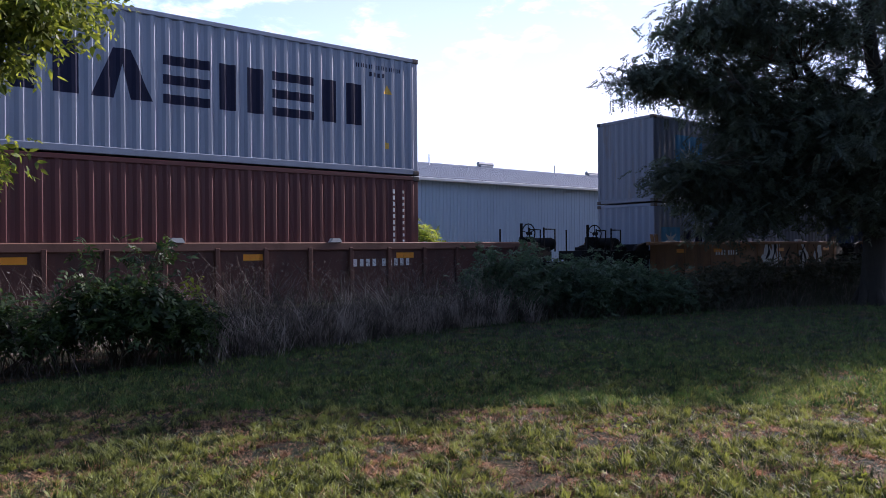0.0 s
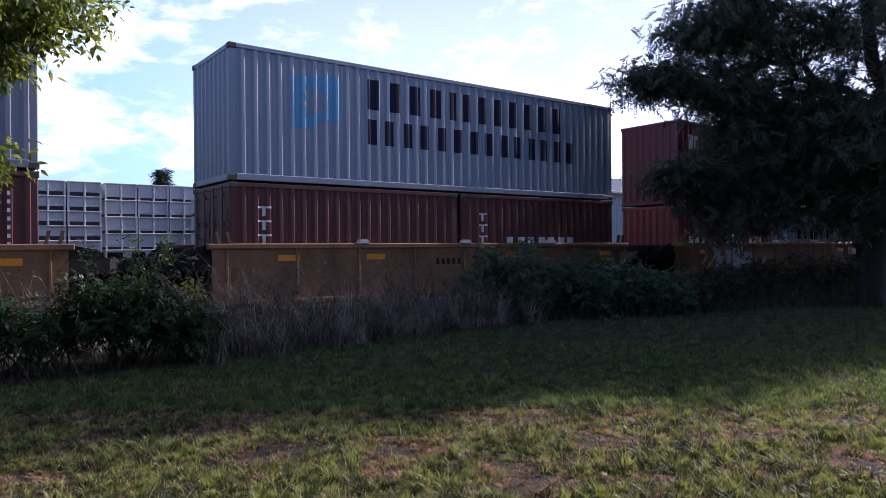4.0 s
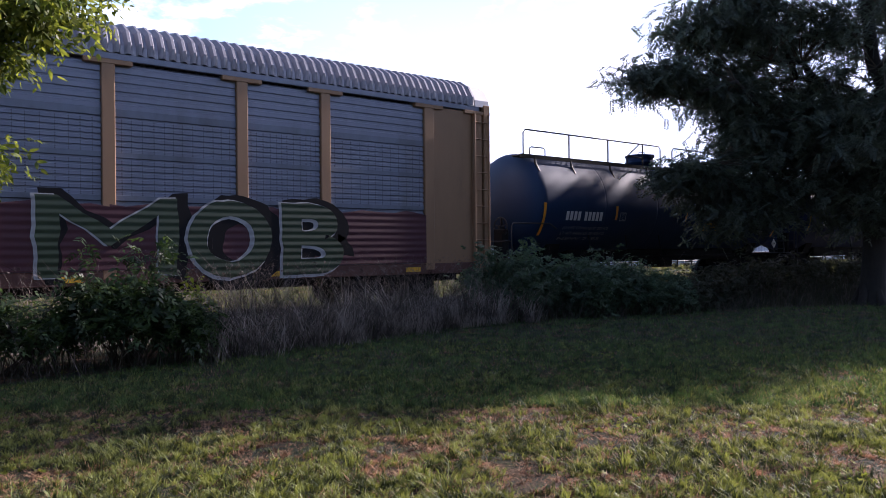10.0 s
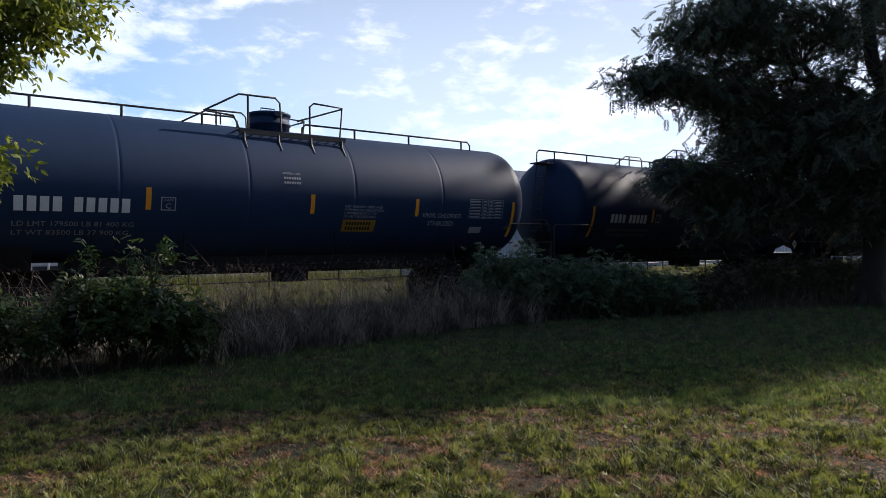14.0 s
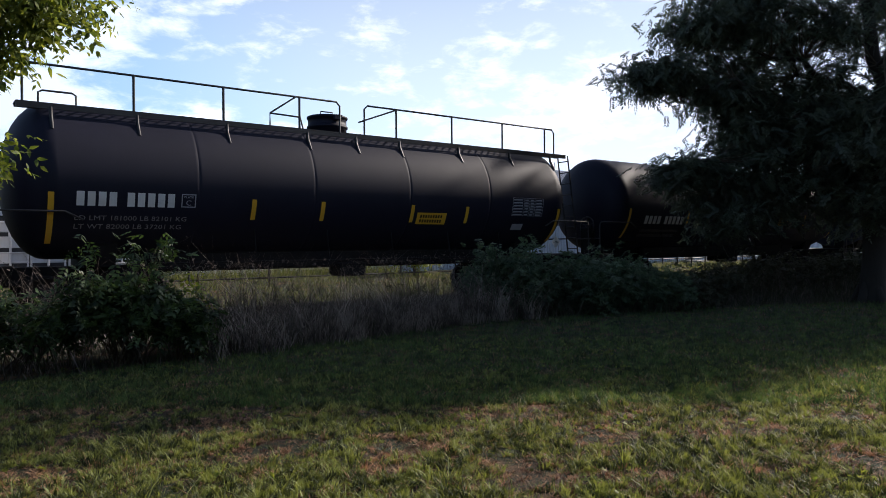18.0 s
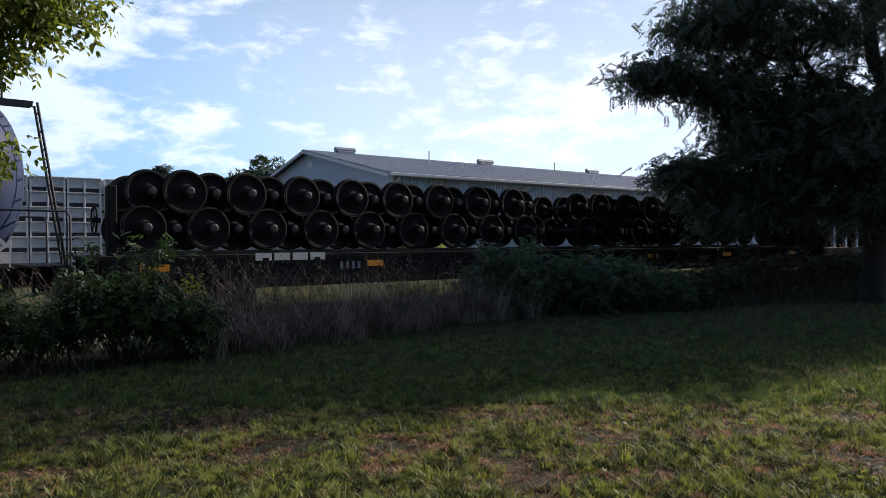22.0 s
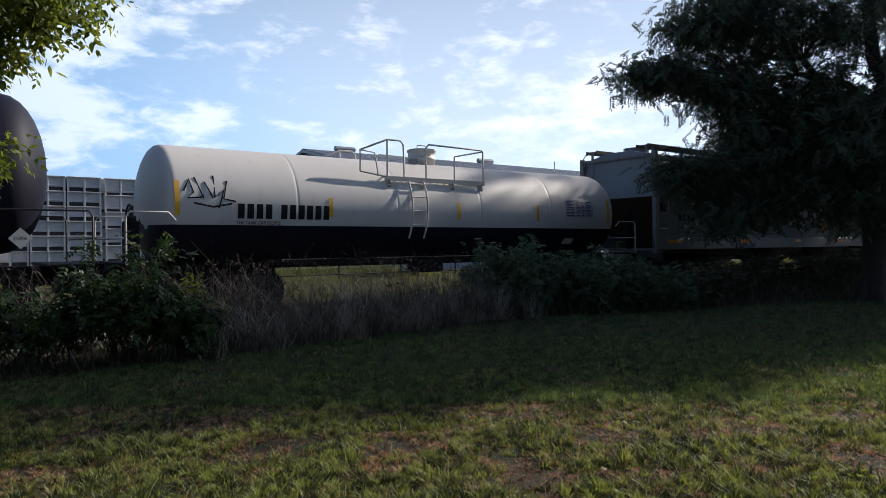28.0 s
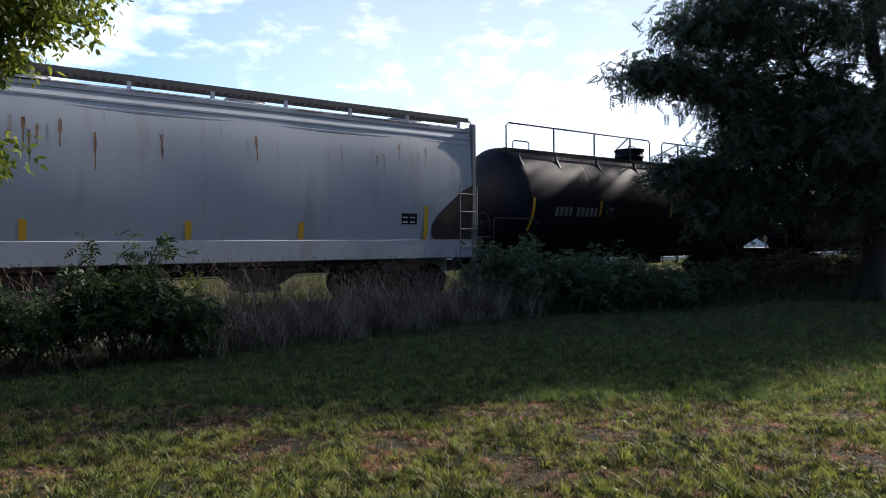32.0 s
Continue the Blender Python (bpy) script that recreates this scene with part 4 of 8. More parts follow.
ELDER = dict(length=0.17, pairs=3, leaf=0.095, width=0.042, droop=0.15, spread=0.9, corners=6)
shrub("dark green elder shrub in tall dry grass", (2.3, 10.55), (1.0, 0.75, 0.60), 34, 170, ELDER, M_shrub, 41, 7, 0.09,
      [(0.06, 0, 1.72), (0.1, 0.05, 1.6), (0.0, -0.05, 1.5), (0.5, 0, 1.76), (0.55, 0.05, 1.64), (0.45, -0.05, 1.54), (-0.5, 0, 1.58), (-0.42, 0.05, 1.48), (0.3, 0.0, 1.45), (0.72, 0.0, 1.42), (-0.75, 0.1, 1.2)], skirt=0.55)
shrub("yellowing sprig beside the elder shrub", (3.36, 10.7), (0.16, 0.14, 0.30), 5, 9, dict(length=0.16, pairs=2, leaf=0.10, width=0.045, droop=0.1, spread=1.0), M_sapling, 47, 4, 0.06,
      [(0.0, 0.0, 1.2), (0.05, 0.0, 1.05), (-0.08, 0.03, 0.95), (0.02, 0, 0.8)])
shrub("low dark elder shrub under the taller one", (1.0, 10.75), (0.9, 0.7, 0.48), 14, 80, ELDER, M_shrub, 42, 7, 0.1, skirt=0.4)
shrub("low leafy shrub at the lawn's edge", (3.1, 10.5), (0.6, 0.5, 0.40), 12, 45, ELDER, M_shrub, 43, 7, 0.1, skirt=0.3)
BUSH = dict(length=0.15, pairs=3, leaf=0.085, width=0.038, droop=0.1, spread=1.0, corners=6)
shrub("rounded dark green bush beside the track", (10.75, 11.7), (1.2, 1.0, 0.76), 26, 300, BUSH, M_bush, 44, 9, 0.11, [(-0.9, 0, 1.45), (-0.8, 0.1, 1.5), (-0.55, 0, 1.5)])
shrub("broad dark green bush beside the track", (12.5, 10.9), (1.35, 1.0, 0.70), 26, 320, BUSH, M_bush, 45, 9, 0.11, [(0.6, 0, 1.45), (0.2, 0, 1.45)])
shrub("low dark bush beside the track", (13.9, 10.4), (1.0, 0.9, 0.55), 16, 180, BUSH, M_bush, 46, 9, 0.11)
for k, (x, y, s_) in enumerate(((15.3, 10.4, 0.46), (16.8, 10.6, 0.60), (18.2, 11.0, 0.72), (20.0, 11.0, 0.74), (21.9, 10.8, 0.76), (23.9, 10.6, 0.76), (26.2, 10.6, 0.76))):
    shrub("low brownish brush under the locust tree", (x, y), (0.9, 0.8, s_ * 0.8), 14, 110, BUSH, M_weed, 50 + k, 8, 0.14)


def edge_y(x):
    """Where the mown lawn meets the tall growth."""
    return np.interp(x, [-30, 0.7, 2.4, 3.5, 5.5, 6.8, 9.0, 10.9, 13.9, 17.4, 20.5, 30], [10.2, 9.75, 10.05, 9.95, 10.4, 10.65, 10.9, 10.4, 9.7, 8.9, 7.9, 7.5])


def tall_growth():
    rn = np.random.default_rng(61)
    n = 22000
    x = rn.uniform(-4, 26, n)
    e = edge_y(x)
    y = e + (13.6 - e) * rn.uniform(0, 1, n) ** 1.2
    clump = 0.55 + 0.45 * np.sin(x * 3.1 + 2 * np.sin(y * 2.3)) * np.sin(y * 3.7 + x)
    keep = rn.uniform(0, 1, n) < (0.1 + 1.1 * clump) * np.interp(x, [0, 2.6, 3.6], [0.55, 0.4, 1.0])
    x, y = x[keep], y[keep]
    h = 1.2 + 0.26 * np.sin(x * 1.7 + y) + 0.14 * rn.normal(0, 1, len(x))
    h *= np.interp(y - edge_y(x), [0, 0.9], [0.35, 1.0]) * np.interp(x, [-6, 4, 13, 15, 26], [1.05, 1.0, 0.9, 0.6, 0.5])
    p = np.stack([x, y, ground_z(x, y) - 0.02], 1)
    half = rn.uniform(0, 1, len(p)) < np.interp(x, [-6, 8, 14, 26], [0.75, 0.7, 0.4, 0.2])
    lone("tall_dry_grass", sheet("tall_dry_grass", blades(p[half], np.maximum(0.25, np.minimum(1.45, h[half] * rn.lognormal(-0.12, 0.28, half.sum()))), 0.010, 0.85, rn, 3), 3, M_dry), M_dry, "tall dry brown grass between lawn and track", "grass", kind="stuff")
    lone("green_weeds", sheet("green_weeds", blades(p[~half], np.maximum(0.2, h[~half] * 0.72), 0.018, 0.9, rn, 3), 3, M_weed), M_weed, "tangled green weeds between lawn and track", "weeds", kind="stuff")
    q = p[half][rn.integers(0, half.sum(), 900)]
    tops = q + np.stack([rn.normal(0, 0.08, 900), rn.normal(0, 0.08, 900), np.interp(q[:, 0], [-6, 13, 15, 26], [1.15, 1.1, 0.7, 0.6]) * rn.uniform(0.8, 1.25, 900)], 1)
    lone("grass_heads", sheet("grass_heads", fronds(tops, 0.10, 5, 0.03, 0.006, -1.0, 0.3, 0.1, rn), 4, M_dry), M_dry, "pale seed heads of the dry grass", "grass", kind="stuff")
    m = 95
    cx = rn.uniform(3.4, 10.4, m)
    cy = edge_y(cx) + rn.uniform(-0.1, 0.75, m)
    each = 22
    bx_, by_ = np.repeat(cx, each) + rn.normal(0, 0.09, m * each), np.repeat(cy, each) + rn.normal(0, 0.09, m * each)
    bp = np.stack([bx_, by_, ground_z(bx_, by_) - 0.02], 1)
    lone("grass_clumps", sheet("grass_clumps", blades(bp, np.repeat(rn.uniform(0.4, 1.1, m), each), 0.011, 1.0, rn, 3), 3, M_reed), M_reed, "arching clumps of pale dry grass", "grass", kind="stuff")
    st = q[:420]
    lone("weed_leaves", sheet("weed_leaves", fronds(st + np.array([0, 0, 1.0]) * rn.uniform(0.2, 0.85, (420, 1)), 0.16, 4, 0.08, 0.022, 0.1, 1.0, 0.2, rn), 4, M_weed), M_weed, "leafy weeds among the dry grass", "weeds", kind="stuff")
    # growth along the far side of the track
    n = 42000
    x, y = rn.uniform(-8, 60, n), 17.9 + rn.uniform(0, 1, n) ** 1.3 * 8.5
    p = np.stack([x, y, ground_z(x, y)], 1)
    lone("far_grass", sheet("far_grass", blades(p, 0.22 + 0.13 * np.sin(x * 0.9 + 2 * np.sin(y)) * np.sin(x * 2.3), 0.02, 0.5, rn, 1), 3, M_farlawn), M_farlawn, "long sunlit grass beyond the track", "grass", kind="stuff")
    n = 7000
    x, y = rn.uniform(-4, 18, n), rn.uniform(26.8, 28.5, n)
    lone("far_grass", sheet("far_grass", blades(np.stack([x, y, ground_z(x, y)], 1), np.full(n, 0.5), 0.022, 0.5, rn, 1), 3, M_farlawn), M_farlawn, "long dry grass before the stacked bins", "grass", kind="stuff")


tall_growth()


def bareness(x, y):
    """Above 0 where the turf is worn."""
    return np.sin(x * 2.9 + 1.7 * np.sin(y * 2.3)) * np.sin(y * 3.4 + 1.2 * np.sin(x * 1.7)) + 0.6 * np.sin(x * 7 + y * 5) * np.sin(y * 8) + 0.35 * np.sin(x * 13 + 2 * np.sin(y * 9)) * np.sin(y * 15 + x * 3)


def lawn():
    rn = np.random.default_rng(71)
    fwd, side = np.array([0.599, 0.801]), np.array([0.801, -0.599])

    def strew(n, d0, d1, power=1.0):
        dep = d0 + (d1 - d0) * rn.uniform(0, 1, n) ** power
        q = dep[:, None] * fwd + (rn.uniform(-0.68, 0.68, n) * dep)[:, None] * side
        return q[:, 0], q[:, 1]

    def rooted(x, y, up=-0.004):
        return np.stack([x, y, ground_z(x, y) + up], 1)
    # near lawn in tufts of uneven size
    x, y = strew(56000, 3.0, 8.8, 1.1)
    bare = bareness(x, y)
    clumped = np.sin(x * 17 + 3 * np.sin(y * 8)) * np.sin(y * 19 + 2 * np.sin(x * 9)) + 0.4 * np.sin(x * 41) * np.sin(y * 37)
    keep = (rn.uniform(-0.1, 1.6, len(x)) > bare) & (y < edge_y(x)) & (rn.uniform(-1, 1, len(x)) < clumped * 2.0 + 0.15)
    x, y, bare = x[keep], y[keep], bare[keep]
    each = 13
    loose = np.repeat(rn.uniform(0.008, 0.026, len(x)), each)
    tx, ty = np.repeat(x, each) + rn.normal(0, 1, len(x) * each) * loose, np.repeat(y, each) + rn.normal(0, 1, len(x) * each) * loose
    p = rooted(tx, ty)
    hh = np.repeat(0.036 * rn.lognormal(0, 0.45, len(x)), each)
    dry = np.repeat(rn.uniform(0, 1, len(x)) < np.clip(0.38 + 0.75 * bare, 0.08, 0.97), each)
    lone("lawn_grass", sheet("lawn_grass", blades(p[~dry], hh[~dry], 0.0085, 0.9, rn, 3), 3, M_grass), M_grass, "short mown green grass in tufts", "grass", kind="stuff")
    lone("dry_lawn_grass", sheet("dry_lawn_grass", blades(p[dry], hh[dry] * 0.6, 0.007, 2.2, rn, 3), 3, M_straw), M_straw, "short dry straw-coloured grass", "grass", kind="stuff")
    # loose thatch of fine single blades, and dry stalks lying flat
    x, y = strew(60000, 2.6, 11.0)
    keep = y < edge_y(x)
    x, y = x[keep], y[keep]
    flat = rn.uniform(0, 1, len(x)) < 0.45 + 0.3 * np.clip(bareness(x, y), -1, 1)
    lone("lawn_thatch", sheet("lawn_thatch", blades(rooted(x[~flat], y[~flat]), np.full((~flat).sum(), 0.022), 0.007, 1.3, rn), 3, M_grass), M_grass, "fine low blades between the tufts", "grass", kind="stuff")
    lone("lawn_litter", sheet("lawn_litter", blades(rooted(x[flat], y[flat], 0.003), np.full(flat.sum(), 0.010), 0.007, 6.0, rn), 3, M_straw), M_straw, "dry clippings lying on the lawn", "grass", kind="stuff")
    # farther lawn, up to the tall growth
    n = 260000
    x, y = strew(n, 6.9, 26.0, 1.45)
    bare = bareness(x, y)
    keep = (y < edge_y(x) + 0.2) & (y > -1) & (rn.uniform(-0.6, 1.0, n) > bare - 0.9)
    x, y, bare = x[keep], y[keep], bare[keep]
    dry = rn.uniform(0, 1, len(x)) < np.clip(0.05 + 0.15 * bare, 0.01, 0.35)
    hh = 0.065 * (1 + 0.3 * np.sin(x * 3 + y * 2.1) * np.sin(y * 4.1)) * rn.lognormal(0, 0.25, len(x))
    lone("lawn_grass", sheet("lawn_grass", blades(rooted(x, y)[~dry], hh[~dry], 0.010, 0.8, rn), 3, M_grass_lush), M_grass_lush, "short mown deep green grass", "grass", kind="stuff")
    lone("dry_lawn_grass", sheet("dry_lawn_grass", blades(rooted(x, y)[dry], hh[dry] * 0.7, 0.011, 1.3, rn), 3, M_straw), M_straw, "short dry straw-coloured grass", "grass", kind="stuff")
    # coarse tufts that stand above the rest
    x, y = strew(6500, 3.0, 12.0)
    keep = (bareness(x, y) < 0.75) & (y < edge_y(x))
    x, y = x[keep], y[keep]
    tx, ty = np.repeat(x, 9) + rn.normal(0, 0.014, len(x) * 9), np.repeat(y, 9) + rn.normal(0, 0.014, len(x) * 9)
    lone("lawn_tufts", sheet("lawn_tufts", blades(rooted(tx, ty), np.repeat(0.05 * rn.lognormal(0, 0.4, len(x)), 9), 0.0085, 1.3, rn, 3), 3, M_grass), M_grass, "coarse tufts standing out of the mown lawn", "grass", kind="stuff")
    # the lawn goes on to all sides
    n = 130000
    x, y = rn.uniform(-14, 24, n), rn.uniform(-9.5, 11.5, n)
    dep, rt = x * fwd[0] + y * fwd[1], x * side[0] + y * side[1]
    keep = ((np.abs(rt) > dep * 0.66) | (dep < 3.1)) & (y < edge_y(x)) & (np.hypot(x, y) > 0.5) & (rn.uniform(-0.5, 1.3, n) > bareness(x, y))
    x, y = x[keep], y[keep]
    lone("lawn_grass", sheet("lawn_grass", blades(rooted(x, y), np.full(len(x), 0.055), 0.022, 0.9, rn), 3, M_grass), M_grass, "short mown green grass", "grass", kind="stuff")
    # broad-leaved plants in the lawn
    x, y = strew(5200, 3.0, 11.0)
    keep = np.sin(x * 2.9) * np.sin(y * 3.3 + 1) + 0.6 * np.sin(x * 9) * np.sin(y * 8) > 0.55
    lone("lawn_weeds", sheet("lawn_weeds", fronds(rooted(x[keep], y[keep], 0.02), 0.022, 3, 0.03, 0.012, -0.5, 0.5, 0.1, rn), 4, M_sapling), M_sapling, "small broad-leaved plants in the lawn", "weeds", kind="stuff")


lawn()

# sapling by the shed, and trees far off
tree("sapling", "sunlit yellow-green sapling in front of the shed", (17.3, 25.2, 0.0), [((16.8, 25.0, 2.0), 0.5), ((18.0, 25.4, 2.1), 0.5), ((17.3, 25.3, 2.5), 0.7)],
     crown_tips((17.4, 25.2, 1.6), (1.2, 1.0, 1.15), 90, 81, 0.2, lambda p: p[:, 2] > 0.3), 0.05, (17.35, 25.2, 2.3), dict(length=0.22, pairs=2, leaf=0.16, width=0.08, droop=0.3, spread=0.9), M_sapling, 9, 0.16, 81, 0.008)
tree("spruce", "dark pointed spruce top far behind the bins", (22.78, 85.0, 0.0), [((22.78, 85.0, 9.8), 0.9)], np.concatenate([np.stack([22.78 + rr * np.cos(a), 85 + rr * np.sin(a), zz], 1) for rr, zz, a in
     [(np.full(9, max(0.1, (11.3 - z_) * 0.22)), np.full(9, z_), np.linspace(0, 6.28, 9) + z_ * 2) for z_ in np.arange(3, 11.3, 0.45)]]), 0.18, (22.78, 85.0, 11.0), dict(length=0.9, pairs=4, leaf=0.4, width=0.12, droop=0.3, spread=0.5), M_conifer, 5, 0.2, 82)
for k, (x, y, h_, rad, sd) in enumerate(((35.6, 95.0, 12.6, 2.2, 83), (38.6, 95.5, 14.2, 2.6, 84), (42.4, 96.0, 14.3, 2.6, 85))):
    tree("distant_tree", "dark broad tree far behind the shed", (x, y, 0.0), [((x - 2, y, h_ * 0.7), 0.5), ((x + 2, y, h_ * 0.7), 0.5)], crown_tips((x, y, h_ * 0.62), (rad, rad, h_ * 0.38), 200, sd, 0.3), 0.3, (x, y, h_ * 0.85),
         dict(length=0.7, pairs=3, leaf=0.5, width=0.24, droop=0.2, spread=1.0), M_fartree, 7, 0.5, sd)


def tree_line():
    rn = np.random.default_rng(91)
    n = 26000
    x = rn.uniform(-260, 420, n)
    h = 7 + 3 * np.sin(x * 0.06) + 2 * np.sin(x * 0.21 + 1) + 1.2 * np.sin(x * 0.55)
    p = np.stack([x, 190 + rn.uniform(-12, 12, n), rn.uniform(0, 1, n) ** 0.8 * h], 1)
    lone("far_woods", sheet("far_woods", fronds(p, 1.2, 2, 1.1, 0.6, 0.2, 1.0, 0.2, rn), 4, M_fartree), M_fartree, "line of far dark woods", "woods", kind="stuff")


tree_line()


def sky_blocking_woods():
    """Unseen woods added behind the camera, to keep low sky light off the train."""
    rn = np.random.default_rng(95)
    n = 30000
    x = rn.uniform(-70, 70, n)
    h = 10.5 + 2.0 * np.sin(x * 0.17) + 1.5 * np.sin(x * 0.5 + 1)
    p = np.stack([x, -19 - rn.uniform(0, 1, n) * 8, rn.uniform(0.02, 1, n) * h], 1)
    lone("added_woods", sheet("added_woods", fronds(p, 0.7, 2, 0.7, 0.4, 0.2, 1.0, 0.2, rn), 4, M_fartree), M_fartree, "dense unseen woods added to block low sky light", "woods", kind="stuff")


sky_blocking_woods()


# ---- train: shared pieces ----
CARS = []          # (thing, place at the clip's start along the track, height of its base)
AXLES = ([], [])   # wheelsets, by their place on the truck


def roll(ob, x0, y=TRACK_Y, z=RAIL_TOP, turn=0.0):
    CARS.append((ob, x0, y, z, turn))
    ob.matrix_basis = pose(x0, y, z, 0, 0, turn)


def wheelset_geo():
    g = Geo()
    g.cyl((0, -1.05, 0), (0, 1.05, 0), 0.075, 12)
    for s in (-1, 1):
        g.lathe([(s * 0.68, 0.08), (s * 0.68, 0.36), (s * 0.665, 0.47), (s * 0.70, 0.475), (s * 0.715, 0.457), (s * 0.81, 0.452), (s * 0.81, 0.40), (s * 0.755, 0.375), (s * 0.755, 0.19), (s * 0.82, 0.16), (s * 0.82, 0.08)], (0, 0, 0), "y", 32)
        g.box(-0.02, 0.02, s * 0.757 - 0.008, s * 0.757 + 0.008, 0.2, 0.36)
    return g


WHEELSET = wheelset_geo().mesh("wheelset", M_wheel)


def truck_geo():
    g = Geo()
    for s in (-1, 1):
        y0, y1 = (s * 1.0 - 0.07, s * 1.0 + 0.07)
        prof = [(-1.15, 0.40), (-1.15, 0.60), (-0.95, 0.66), (-0.6, 0.66), (-0.38, 0.80), (0.38, 0.80), (0.6, 0.66), (0.95, 0.66), (1.15, 0.60), (1.15, 0.40), (0.72, 0.40), (0.60, 0.50), (0.42, 0.22), (-0.42, 0.22), (-0.60, 0.50), (-0.72, 0.40)]
        n = len(prof)
        vs = [(x, y, z) for y in (y0, y1) for x, z in prof]
        for a in range(n):
            b = (a + 1) % n
            g.add([vs[a], vs[b], vs[n + b], vs[n + a]], [(0, 1, 2, 3)])
        tri = [(0, 1, 2, 15), (2, 3, 14, 15), (3, 4, 13, 14), (4, 5, 12, 13), (5, 6, 11, 12), (6, 7, 10, 11), (7, 8, 9, 10)]
        for k, flip in ((0, False), (n, True)):
            g.add(vs[k:k + n], [t[::-1] if flip else t for t in tri])
        for x in (-0.24, -0.08, 0.08, 0.24):
            g.cyl((x, s * 1.06, 0.30), (x, s * 1.06, 0.56), 0.055, 8)
        for x in (-0.88, 0.88):
            g.cyl((x, s * 1.0, 0.457), (x, s * 1.12, 0.457), 0.11, 12)
    g.box(-0.2, 0.2, -1.05, 1.05, 0.56, 0.78, 0.03)
    g.cyl((0, 0, 0.74), (0, 0, 0.86), 0.2, 12)
    return g


TRUCK = truck_geo().mesh("truck", M_frame)


def truck(car, x):
    t = part("truck", TRUCK, M_frame, car, "black cast steel truck", at=pose(x, 0, 0))
    for i, dx in enumerate((-0.88, 0.88)):
        AXLES[i].append(part("wheelset", WHEELSET, M_wheel, t, at=pose(dx, 0, 0.457)))


def coupler_geo(s):
    g = Geo().box(min(0, s * 0.62), max(0, s * 0.62), -0.08, 0.08, 0.74, 0.92, 0.02)
    g.prism([(s * 0.6, -0.19), (s * 0.92, -0.2), (s * 0.95, -0.02), (s * 0.8, 0.02), (s * 0.8, 0.12), (s * 0.92, 0.19), (s * 0.6, 0.2)], "z", 0.69, 0.97)
    g.path([(s * 0.5, 0.25, 0.75), (s * 0.62, 0.35, 0.55), (s * 0.8, 0.36, 0.45)], 0.025, 6)
    return g


COUPLER = {s: coupler_geo(s).mesh("coupler", M_frame) for s in (-1, 1)}


def ladder_geo(x0, x1, y, z0, z1, step=0.38, r=0.014, rail=0.02, axis="x"):
    """Stiles and rungs; axis y turns it to stand across the car (x0, x1 are then its y range, y its x)."""
    put = (lambda a, z: (a, y, z)) if axis == "x" else (lambda a, z: (y, a, z))
    g = Geo()
    for a in (x0, x1):
        g.cyl(put(a, z0), put(a, z1), rail, 6)
    n = int((z1 - z0) / step)
    for i in range(n):
        g.cyl(put(x0, z0 + (i + 0.5) * (z1 - z0) / n), put(x1, z0 + (i + 0.5) * (z1 - z0) / n), r, 6)
    return g


def brake_wheel_geo(x, y, z, r=0.28):
    g = Geo()
    ring = [(x, y + r * math.cos(a), z + r * math.sin(a)) for a in (2 * math.pi * k / 16 for k in range(17))]
    g.path(ring, 0.018, 6, caps=False)
    for k in range(5):
        a = 2 * math.pi * k / 5 + 0.3
        g.cyl((x, y, z), (x, y + r * math.cos(a), z + r * math.sin(a)), 0.012, 6)
    g.cyl((x - 0.05, y, z), (x + 0.12, y, z), 0.05, 8)
    return g


def lettered(text, size, bold=0.0):
    """Raised lettering, as corners and faces in (across, up), its left foot at the origin."""
    cu = bpy.data.curves.new("lettering", "FONT")
    cu.body, cu.size, cu.resolution_u, cu.offset = text, size, 2 if bold < 0.01 else 5, bold
    tmp = bpy.data.objects.new("lettering", cu)
    scene.collection.objects.link(tmp)
    bpy.context.view_layer.update()
    me = bpy.data.meshes.new_from_object(tmp.evaluated_get(bpy.context.evaluated_depsgraph_get()))
    vs, fs = [(v.co.x, v.co.y) for v in me.vertices], [tuple(p.vertices) for p in me.polygons]
    bpy.data.objects.remove(tmp)
    bpy.data.meshes.remove(me)
    bpy.data.curves.remove(cu)
    return vs, fs


def hand_drawn(vs, fs, wobble):
    """The same shapes with finely cut and unsteady outlines."""
    bm = bmesh.new()
    pts = [bm.verts.new((u, v, 0)) for u, v in vs]
    for f in fs:
        bm.faces.new([pts[i] for i in f])
    for k in range(3):
        long_ = [e for e in bm.edges if e.calc_length() > 0.12]
        if long_:
            bmesh.ops.subdivide_edges(bm, edges=long_, cuts=1)
    bmesh.ops.triangulate(bm, faces=bm.faces[:])
    bm.verts.index_update()
    out_ = [(v.co.x + wobble * noise.noise(v.co * 6), v.co.y + wobble * noise.noise(v.co * 6 + Vector((7, 3, 1)))) for v in bm.verts], [tuple(v.index for v in f.verts) for f in bm.faces]
    bm.free()
    return out_


def text_on(surface, text, x, z, width, height, g=None, gap=0.006, bold=0.0, rough=0.0):
    """Lettering of a given width and height laid on a surface(x, z) -> (y, z)."""
    g = g or Geo()
    vs, fs = lettered(text, 1.0, bold)
    if rough:
        vs, fs = hand_drawn(vs, fs, rough)
    w, h = max(v[0] for v in vs), max(v[1] for v in vs)
    lo = min(v[0] for v in vs)
    pts = []
    for u, v in vs:
        px, pz = x + (u - lo) / (w - lo) * width, z + v / h * height
        y, zz = surface(px, pz)
        pts.append((px, y - gap, zz))
    return g.add(pts, fs)


